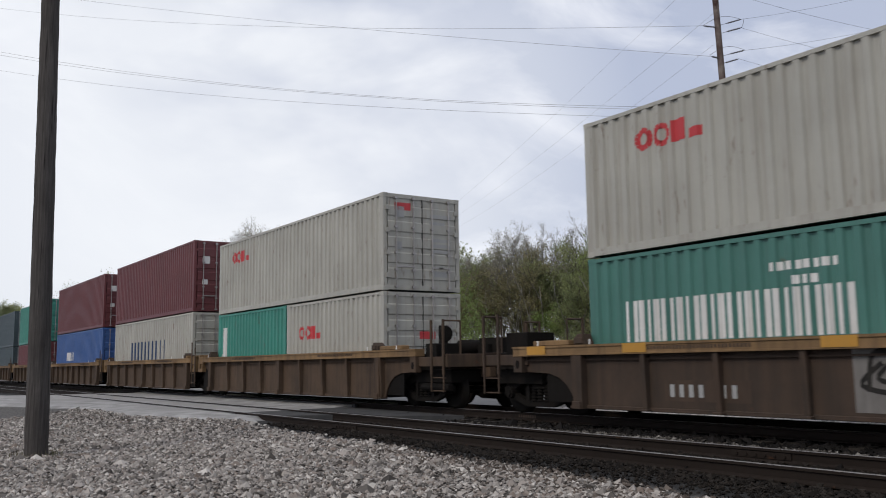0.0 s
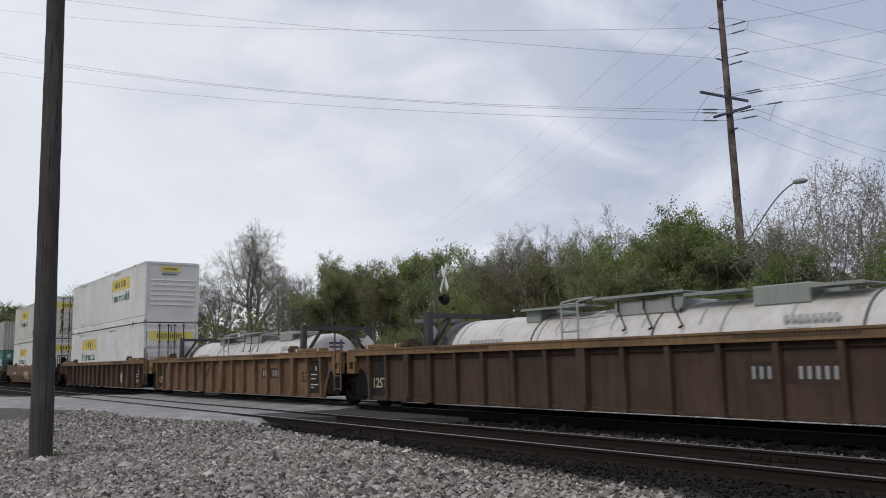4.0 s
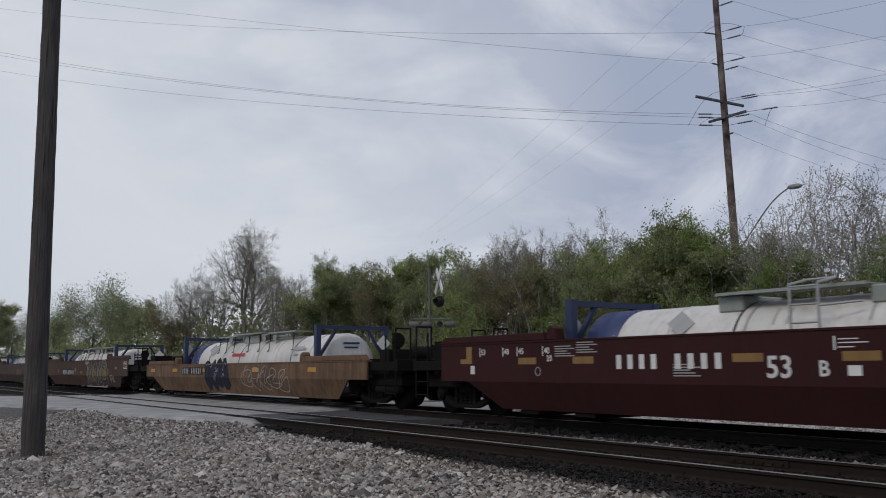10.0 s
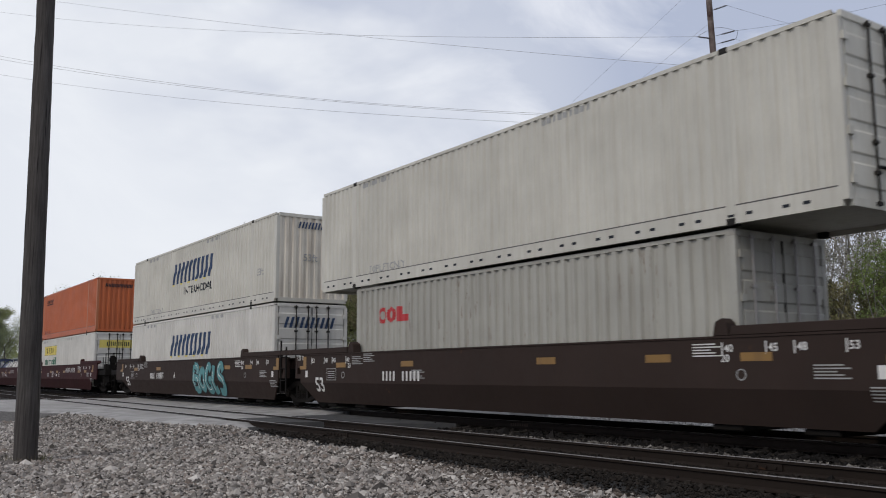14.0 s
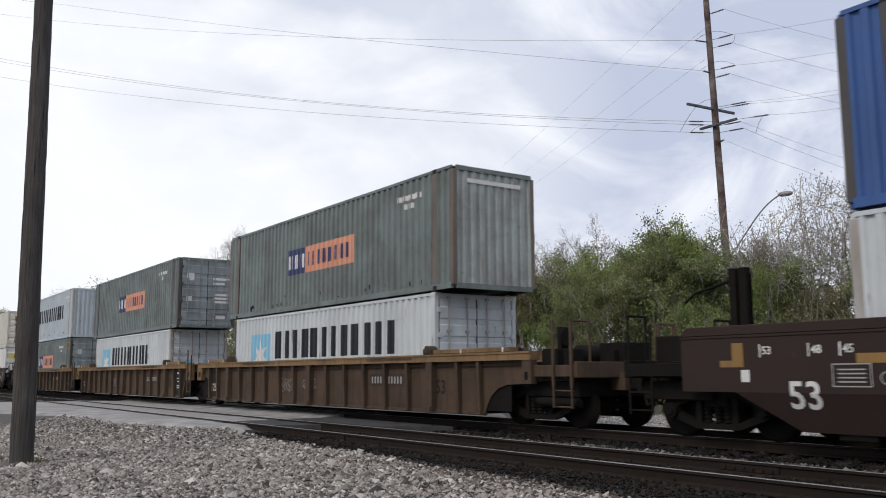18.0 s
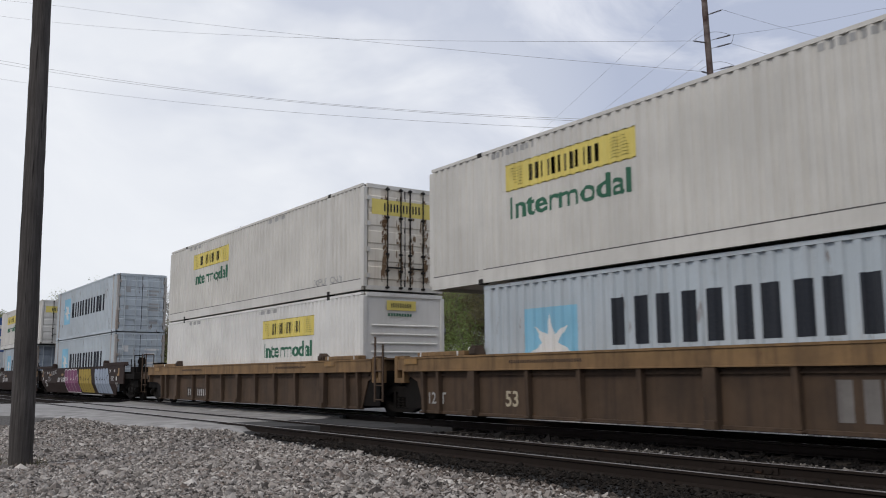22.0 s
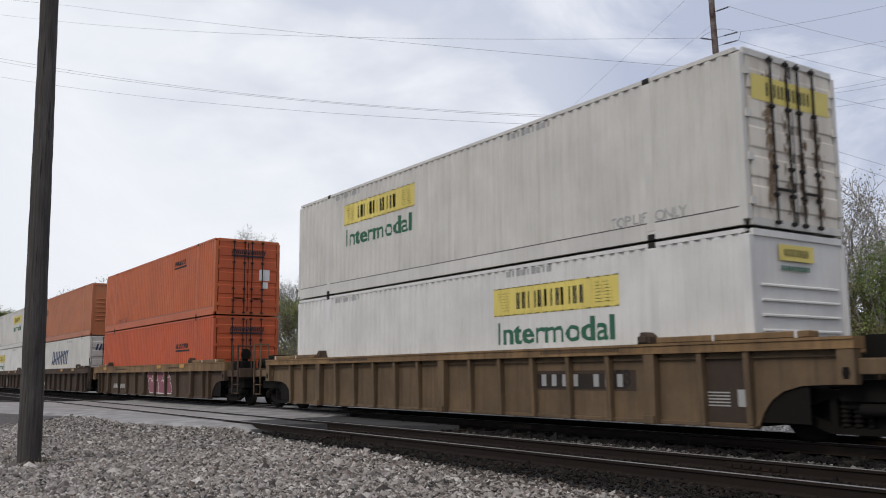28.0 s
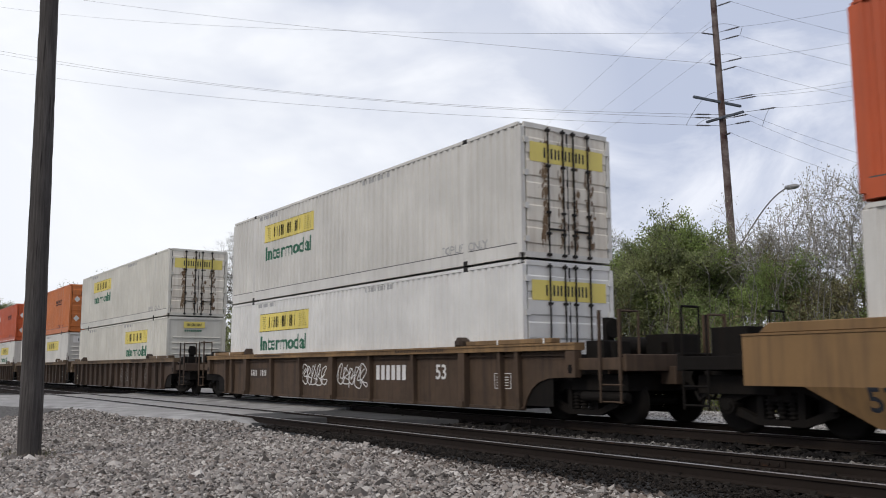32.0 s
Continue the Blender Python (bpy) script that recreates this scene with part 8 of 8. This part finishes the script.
t, tp = box53("white fifty-three-foot container with faded mark", CREAM, "door", None, None, STAINED, seed=12)
swift_like(t, tp, 5.8, 1.4, True, FADEDL)
box_dotted(t, tp)
stack(314.85, b, t)

# brown ribbed three-unit car: forty-five-foot containers
U3 = [338.15, 357.35, 376.6]
for i, u in enumerate(U3):
    car = well_car("rusty brown ribbed well car", TBROWN, "ribbed", 9.6, "coupler" if i == 0 else "art", "art" if i < 2 else "coupler", CHORD, i == 0, True, seed=80 + i, top=1.48)
    scribble(car, -2.1, 0.55, 1.0, 0.4, 81 + i, PALEGREY, 0.022)
    scribble(car, -0.6, 0.6, 0.8, 0.35, 84 + i, PALEGREY, 0.022)
    if i < 2:
        on_car(car, "stencil_panel", poly_mesh("dark end panel", [[(0, 0), (0.98, 0), (1.1, 0.25), (1.3, 0.5), (1.36, 0.62), (1.36, 0.95), (0, 0.95)]]), 7.0, 0.3, BLACK, "black stencil panel", 0.002)
        on_car(car, "stencil", poly_mesh("stencil bars", []), 7.3, 0.5, WHITEL, "", 0.006)
    if i:
        on_car(car, "stencil_panel", poly_mesh("dark panel", [rect(0, 0.86, 0, 0.95)]), -8.12, 0.3, BLACK, "black stencil panel", 0.002)
        on_car(car, "number", letters_mesh("weight mark", "125T", 0.26), -7.98, 0.5, TANST, "", 0.006)
    on_car(car, "number", letters_mesh("fifty three e", "53", 0.32), 6.27, 0.6, BLACK)
    car_number(car, 3.4, 0.82, 9, 0.14, 0.2, FADEDL)
    ride(car, u, TRAIN_Z)
RUSTED = paint("rust_streaked_pale_post", (0.43, 0.435, 0.42), 0.7, (0.21, 0.13, 0.075), 0.25)
DKPOST = paint("grimy_dark_post", (0.07, 0.065, 0.06), 0.6, (0.04, 0.03, 0.025), 0.2)
RUSTPOST = paint("rust_brown_post", (0.15, 0.125, 0.1), 0.8, (0.075, 0.04, 0.022), 0.4)
b, bp = box45("grey-green forty-five-foot container with salmon panel", PGREY, "door", PDOOR, post=DKPOST)
nedlloyd_like(b, bp, 4.75, 1.2)
number_plate_rows(b, bp, 10.6)
decal(b, bp, "number_panel", poly_mesh("amber square", [rect(0, 0.5, 0, 0.4)]), "amber square", 13.05, 2.25, AMBER)
decal(b, FLAT, "number", letters_mesh("forty five", "45", 0.3), "forty five", 13.08, 2.3, CHAR).location.y -= 0.006
door_labels(b)
t, tp = box45("pale blue-grey forty-five-foot container with star panel", MBLUE, "plain", None, post=RUSTED)
star_line(t, tp, 13.7)
damage(t, tp, 13, 14, 4.5, 12, 0.35)
number_plate_rows(t, tp, 11.9)
stack(338.15, b, t)
b, bp = box40("white forty-foot container with star panel and charcoal blocks", MWHITE, "door", post=RUSTED)
star_line(b, bp, 12, row=(3.25, 0.835))
for s in (0.5, 1.4):
    end_decal(b, "door_star", poly_mesh("door star panel", [rect(0, 0.45, 0, 0.45)]), s, 0.9, SKYB, "", 0.006)
t, tp = box45("grey-green forty-five-foot container with salmon panel", PGREY, "door", PDOOR, post=DKPOST)
nedlloyd_like(t, tp, 4.72, 1.1)
number_plate_rows(t, tp, 11.0)
door_labels(t)
stack(357.2, b, t)
b, bp = box40("white forty-foot container with star panel and charcoal blocks", MWHITE, "door")
star_line(b, bp, 12)
t, tp = box45("grey-green forty-five-foot container with pale plain end", PGREY, "plain", PEND, post=RUSTPOST)
nedlloyd_like(t, tp, 4.75, 1.1)
number_plate_rows(t, tp, 11.2)
damage(t, tp, 17, 16, 1.0, 12.5, 0.22)
end_decal(t, "end_stencil", poly_mesh("end white strip", [rect(0, 1.6, 0, 0.1)]), 0.4, 2.5, WHITEL)
stack(376.55, b, t)

# dark brown three-unit car with slanted emblem
U3 = [399.75, 419.0, 438.4]
PINK = paint("pink_spray_paint", (0.22, 0.07, 0.15), 0.3, rough=0.7)
for i, u in enumerate(U3):
    car = well_car("dark brown smooth-sided well car with white stencils", SBROWN, "smooth", 9.65, "coupler" if i == 0 else "art", "art" if i < 2 else "coupler", None, i == 0, True, seed=90 + i, top=1.6)
    stencils(car, -7.75, 0.4, 0.52, "", -9.13 if i else None, True, i)
    car_number(car, -4.3, 0.82, 10, 0.19, 0.27)
    if i == 0:
        def twin_stand(bm):
            for px in (-9.02, -8.82):
                box(bm, px, px + 0.13, -1.06, -0.92, 1.3, 2.68)
            box(bm, -9.02, -8.69, -0.98, -0.9, 1.3, 2.6)
            rod(bm, (-9.0, -0.99, 2.5), (-9.75, -0.99, 2.34), 0.028, n=6)
            rod(bm, (-9.75, -0.99, 2.34), (-9.95, -0.99, 2.2), 0.028, n=6)
        part("stand", mesh_of("twin stand", twin_stand, 0.008), GEAR, car, "dark twin stand with a bent pipe")
    if i < 2:
        on_car(car, "logo_mark", poly_mesh("four italic", marks(4, 0.55, 0.4, 0.1, 0.3, 3, 0.42)), 1.6, 0.76, WHITEL, "slanted row of white blocks")
        on_car(car, "logo_swoosh", poly_mesh("swoosh", [[(0, 0), (2.7, 0.08), (2.75, 0.13), (0.03, 0.11)]]), 1.5, 0.6, WHITEL)
    if i == 1:
        scribble(car, -4.5, 0.72, 0.95, 0.7, 95, WHITEL, 0.016, 4)
    if i == 2:
        throw_up(car, -2.5, 0.26, 3.5, 1.24, 4, "pink", PINK, WHITEL, 96)
        throw_up(car, 0.93, 0.26, 3.0, 1.26, 5, "yellow", paint("mustard_spray_paint", (0.42, 0.30, 0.055), 0.25, rough=0.7), BLACK, 97)
        throw_up(car, 4.32, 0.26, 3.05, 1.24, 5, "pale blue", paint("pale_blue_spray_paint", (0.34, 0.40, 0.49), 0.3, rough=0.7), BLACK, 98)
    ride(car, u, TRAIN_Z)
b, bp = box45("pale grey forty-five-foot container with star panel", MWHITE, "door", post=RUSTED)
star_line(b, bp, 13.7)
door_labels(b)
t, tp = box45("deep blue forty-five-foot container with white script emblem", BLUE, "door", post=DKPOST)
decal(t, tp, "logo_ring", poly_mesh("white ring", stroke(disc(0.85, 0.95, 0.8, 0.93, 26) + disc(0.85, 0.95, 0.8, 0.93, 26)[:1], 0.05)), "white ring", 2.0, 0.5, WHITEL, "white ring")
decal(t, tp, "logo_flag", poly_mesh("red flag", [rect(0.45, 1.1, 0.9, 1.25, 0.0)]), "red flag", 2.0, 0.55, REDM)
decal(t, tp, "logo_flag", poly_mesh("white flag", [rect(0.75, 1.3, 0.65, 0.9), rect(0.45, 0.5, 0.3, 1.3)]), "white flag", 2.0, 0.55, WHITEL)
script = []
for k in range(9):
    x0 = 1.5 + k * 0.55
    script += stroke([(x0, 0.85), (x0 + 0.18, 1.2), (x0 + 0.3, 0.85), (x0 + 0.45, 0.9), (x0 + 0.55, 1.1)], 0.09)
script += stroke([(1.3, 1.8), (0.9, 1.9), (0.6, 1.65), (0.75, 1.4), (1.05, 1.15), (1.05, 0.75), (0.7, 0.45), (0.3, 0.5), (0.25, 0.75)], 0.13)
script += stroke([(2.6, 1.9), (2.45, 1.2), (2.35, 0.5), (2.2, 0.3)], 0.1)
decal(t, tp, "logo_script", poly_mesh("script strokes", script), "script strokes", 4.2, 0.35, WHITEL, "white script strokes")
number_plate_rows(t, tp, 11.7, 2.3)
door_labels(t)
stack(399.75, b, t)
b, bp = box45("pale grey-blue forty-five-foot container with star panel", MBLUE, "door", MGREY, post=RUSTED)
star_line(b, bp, 13.7)
t, tp = white53(2.85, "door", WHITE, seed=14)
stack(419.0, b, t)
b, bp = box45("pale grey-blue forty-five-foot container with star panel", MBLUE, "door", post=RUSTED)
star_line(b, bp, 13.7)
door_labels(b)
t, tp = box45("pale blue-grey forty-five-foot container with star panel", MBLUE, "door", post=RUSTED)
star_line(t, tp, 13.7)
door_labels(t, FADEDL)
stack(438.35, b, t)

# brown ribbed three-unit car
U3 = [461.65, 480.95, 500.55]
for i, u in enumerate(U3):
    car = well_car("rusty brown ribbed well car with ochre top chord", TBROWN, "ribbed", 9.7, "coupler" if i == 0 else "art", "art" if i < 2 else "coupler", CHORD, i == 0, True, seed=100 + i, top=1.46, deep=0.33, pitch=1.47)
    if i != 1:
        car_number(car, -5.13, 0.36, 9, 0.2, 0.28, FADEDL)
    on_car(car, "stencil", poly_mesh("chord words", [rect(0.075 * q, 0.075 * q + 0.045, 0, 0.07) for q in range(40) if q % 7 != 5]), -3.64, 1.26, TDARK, "line of small dark marks", -0.13)["kind"] = "stuff"
    for sx in (-8.8, 6.4):
        part("reflector", poly_mesh("amber plate", []), DULLAMBER, car, "amber reflector plate", m=pose(sx, -1.524, car["top"] - 0.165))
    if i == 1:
        on_car(car, "logo_mark", poly_mesh("three broad pale", []), 2.03, 0.36, PALEGREY, "row of pale blocks")
        on_car(car, "number", letters_mesh("fifty three e", "53", 0.32), -5.2, 0.4, TANST, "faint stencilled number")
        on_car(car, "number", letters_mesh("weight mark", "125T", 0.26), -8.0, 0.4, FADEDL, "faint stencilled mark")
    if i == 2:
        for sx, sd in ((1.8, 101), (3.2, 102), (5.2, 103)):
            scribble(car, sx, 0.45, 1.4, 0.6, sd, FADEDL, 0.02)
        on_car(car, "number", letters_mesh("fifty three e", "53", 0.32), 0.74, 0.5, BLACK, "black stencilled number")
    ride(car, u, TRAIN_Z)
b, bp = white53(9.65, "slats", WHITE2, seed=15)
t, tp = white53(2.85, "door", WHITE, seed=16, end_paint=STAINED, extra=", rust-streaked doors")
damage(t, tp, 16, 3, 3.4, 6.5, 1.15)
stack(461.7, b, t)
b, bp = box40("pale blue-grey forty-foot container with star panel", MBLUE, "plain", DKPOST)
star_line(b, bp, 12, row=(3.76, 0.87))
t, tp = white53(2.88, "door", WHITE, seed=17)
stack(480.98, b, t)
b, bp = box40("blue-grey forty-foot container with star panel", MGREY, "plain", DKPOST, H=2.896)
star_line(b, bp, 12)
t, tp = white53(2.8, "door", WHITE, seed=18)
stack(500.55, b, t)

# single near-black smooth car
car = well_car("near-black smooth-sided well car with blue graffiti", SBLACK, "smooth", 9.9, "coupler", "coupler", None, True, True, seed=110, top=1.24)
for sx in (-9.0, -6.6, -4.4, -1.8, 1.8, 4.6, 8.2):
    on_car(car, "reflector", poly_mesh("amber plate", []), sx, 1.1, AMBER, "amber reflector plate")
car_number(car, -4.44, 0.95, 8, 0.18, 0.27)
scribble(car, -6.1, 0.72, 1.0, 0.35, 111, WHITEL, 0.025, 3)
throw_up(car, 2.37, 0.25, 3.0, 0.97, 6, "blue", paint("bright_blue_spray_paint", (0.055, 0.33, 0.62), 0.15, rough=0.7), NAVY, 112)
ride(car, 524.2, TRAIN_Z)
b, bp = white53(9.65, "slats", WHITE2, seed=19)
t, tp = white53(9.65, "slats", WHITE, seed=20, extra=", scarred low on its side")
damage(t, tp, 20, 16, 3.2, 9.5, 0.45)
stack(524.2, b, t)

# dark ribbed three-unit car
U3 = [547.55, 567.1, 586.5]
for i, u in enumerate(U3):
    car = well_car("dark weathered ribbed well car with worn top chord", TDARK if i < 2 else TBROWN, "ribbed", 9.7, "coupler" if i == 0 else "art", "art" if i < 2 else "coupler", CHORD if i == 2 else TBROWN, i == 0, True, seed=120 + i, top=1.5, deep=0.31, pitch=1.47)
    car_number(car, -5.5, 0.46, 9, 0.2, 0.24, WHITEL)
    for sx in (-7.0, 2.0, 5.0):
        part("reflector", poly_mesh("amber plate", []), AMBER, car, "amber reflector plate", m=pose(sx, -1.524, car["top"] - 0.165))
    if i == 0:
        scribble(car, 0.4, 0.3, 0.4, 0.9, 121, WHITEL, 0.03, 3)
    if i == 1:
        on_car(car, "number", letters_mesh("weight mark dash", "125-T", 0.3), -7.6, 0.7, WHITEL)
    if i == 2:
        throw_up(car, 0.2, 0.3, 3.4, 0.95, 4, "dull pink", paint("dull_pink_spray_paint", (0.28, 0.10, 0.13), 0.1, rough=0.7), WHITEL, 123)
    ride(car, u, TRAIN_Z)
b, bp = white53(2.8, "door", WHITE2, seed=21)
t, tp = white53(9.65, "slats", WHITE, seed=22)
stack(547.55, b, t)
b, bp = box53("white fifty-three-foot container with slanted navy mark", WHITE, "door", None, seed=23)
swift_like(b, bp, 6.0, 1.4, False)
end_decal(b, "end_mark", poly_mesh("end navy", []), 0.3, 2.1, NAVY, "", 0.01)
t, tp = box53("faded orange fifty-three-foot container with black mark", PALE_ORANGE, "slats", None, None, None, False, 0, 2.3)
orange_mark(t, tp, 2.35, 1.9)
stack(567.15, b, t)
b, bp = box53("red-orange fifty-three-foot container with black mark", RED_ORANGE, "door", None, None, None, False, 0, 2.6)
orange_mark(b, bp, 11.8, 1.75, 1.65)
end_mark_orange(b)
t, tp = box53("orange fifty-three-foot container with black mark", ORANGE, "door", None, None, RED_ORANGE, False, 0, 2.6)
orange_mark(t, tp, 11.2, 2.25, 1.65)
end_mark_orange(t)
end_decal(t, "door_label", poly_mesh("door white sheet", [rect(0, 0.42, 0, 0.42), rect(0.12, 0.36, -0.3, -0.06)]), 1.75, 1.35, WHITEL, "white sheet", 0.006)
stack(586.5, b, t)

# single golden ribbed car
car = well_car("worn golden tan ribbed well car with ochre chord", GOLDW, "ribbed", 9.7, "coupler", "coupler", CHORD, True, True, seed=130, top=1.5)
on_car(car, "number_panel", poly_mesh("number panel", []), 3.1, 0.74, BLACK, "", 0.002)
car_number(car, 3.3, 0.78, 7, 0.3, 0.26, FADEDL)
on_car(car, "number", letters_mesh("fifty three dark", "53", 0.3), 5.28, 0.78, BLACK)
on_car(car, "stencil_panel", poly_mesh("brown end panel", [rect(0, 0.86, 0, 0.98)]), 7.24, 0.26, TDARK, "dark brown stencil panel", 0.002)
on_car(car, "placard", poly_mesh("white plate", [rect(0, 0.2, 0, 0.26)]), 7.86, 0.5, FADEDL)
on_car(car, "stencil", poly_mesh("panel lines", [rect(0, 0.42, 0.05 * q, 0.05 * q + 0.022) for q in range(5)]), 7.3, 0.5, FADEDL)["kind"] = "stuff"
ride(car, 609.85, TRAIN_Z)
b, bp = white53(9.7, "slats", WHITE2, seed=24)
t, tp = white53(2.9, "door", WHITE, seed=25, end_paint=STAINED, extra=", grimy doors")
stack(609.95, b, t)

# dark ribbed three-unit car: two orange, one white
U3 = [633.4, 652.6, 671.95]
for i, u in enumerate(U3):
    car = well_car("dark weathered ribbed well car", TDARK, "ribbed", 9.65, "coupler" if i == 0 else "art", "art" if i < 2 else "coupler", WORNCHORD, i == 0, True, seed=140 + i, top=1.48)
    for sx, sd in ((1.3, 141), (2.3, 142), (5.05, 143)):
        scribble(car, sx, 0.36, 0.9, 0.7, sd + 5 * i, PALEGREY, 0.016, 4)
    if i < 2:
        on_car(car, "stencil_panel", poly_mesh("dark end panel", [[(0, 0), (0.98, 0), (1.1, 0.25), (1.3, 0.5), (1.36, 0.62), (1.36, 0.95), (0, 0.95)]]), 7.0, 0.3, BLACK, "black stencil panel", 0.002)
        on_car(car, "stencil", poly_mesh("stencil bars", []), 7.3, 0.45, FADEDL, "", 0.006)
    if i:
        on_car(car, "stencil_panel", poly_mesh("dark panel", [rect(0, 0.86, 0, 0.95)]), -8.15, 0.3, BLACK, "black stencil panel", 0.002)
        on_car(car, "number", letters_mesh("weight mark", "125T", 0.26), -8.0, 0.47, TANST, "", 0.006)
    ride(car, u, TRAIN_Z)
for u, pt, bn, word in ((633.4, RED_ORANGE, 9.5, True), (652.6, LIGHT_ORANGE, 9.75, False)):
    b, bp = white53(bn, "slats", WHITE, word, seed=26)
    t, tp = box53("bright orange fifty-three-foot container with white diamonds", pt, "door", None, None, None, False, 0, 13.0)
    orange_mark(t, tp, 12.1, 1.9)
    diamonds(t, tp, 8.0)
    end_mark_orange(t)
    end_decal(t, "door_label", poly_mesh("door white slip", [rect(0, 0.25, 0, 0.36)]), 1.55, 1.05, WHITEL, "white sheet", 0.006)
    if pt is RED_ORANGE:
        for i in range(18):
            decal(t, FLAT, "reflector_dash", poly_mesh("long dash", [rect(0, 0.42, 0, 0.06)]), "long dash", 1.5 + 0.8 * i, 0.08, WHITEL)
    stack(u, b, t)
b, bp = white53(9.68, "slats", CREAM, seed=28)
t, tp = white53(2.85, "door", CREAM, seed=29, end_paint=STAINED, extra=", stained doors")
stack(671.95, b, t)

# single brown ribbed car and the golden smooth one that follows
car = well_car("weathered brown ribbed well car", TBROWN, "ribbed", 9.65, "coupler", "coupler", CHORD, True, True, seed=150, top=1.49, deep=0.14, pitch=2.08)
for sx, sd in ((-2.1, 151), (0.15, 152)):
    scribble(car, sx, 0.5, 1.55, 0.65, sd, WHITEL, 0.03, 5)
on_car(car, "logo_mark", poly_mesh("three small pale", marks(3, 0.42, 0.36, 0.08, 0, 2, 0.4)), 2.28, 0.74, WHITEL, "row of pale blocks")
on_car(car, "number", letters_mesh("fifty three", "53", 0.34), 5.0, 0.77, WHITEL)
car_number(car, -5.94, 0.8, 8, 0.13, 0.22, WHITEL)
on_car(car, "stencil", poly_mesh("box frame", []), 7.2, 0.6, WHITEL)
ride(car, 695.5, TRAIN_Z)
b, bp = white53(2.55, "door", WHITE2, seed=30, extra=", yellow faded")
t, tp = white53(2.8, "door", WHITE, seed=31, end_paint=STAINED, extra=", dirty doors")
stack(695.52, b, t)
car = well_car("golden tan smooth-sided well car", GOLD, "smooth", 10.0, "coupler", "coupler", None, True, True, seed=160, top=1.52)
on_car(car, "number", letters_mesh("fifty three", "53", 0.55), -8.1, 0.42, CHAR, "dark stencilled number")
ride(car, 719.0, TRAIN_Z)
b, bp = white53(9.7, "door", WHITE, seed=32)
t, tp = box53("red-orange fifty-three-foot container with black mark", RED_ORANGE, "door", None, None, None, False, 0, 2.6)
orange_mark(t, tp, 12.0)
stack(718.95, b, t)


def gone(t):
    """Metres that the train has gone since the start."""
    return 22.2624 * t - 0.033066 * t ** 2 + 0.0022571 * t ** 3 - 0.000033353 * t ** 4


def motions():
    """The train rolls away along the far track."""
    for ob, u, z in RIDERS:
        walk(ob, [(t, pose(u - gone(t), TRAIN_Y, z)) for t in (0, 4, 8, 12, 16, 20, 24, 28, 32)])


motions()
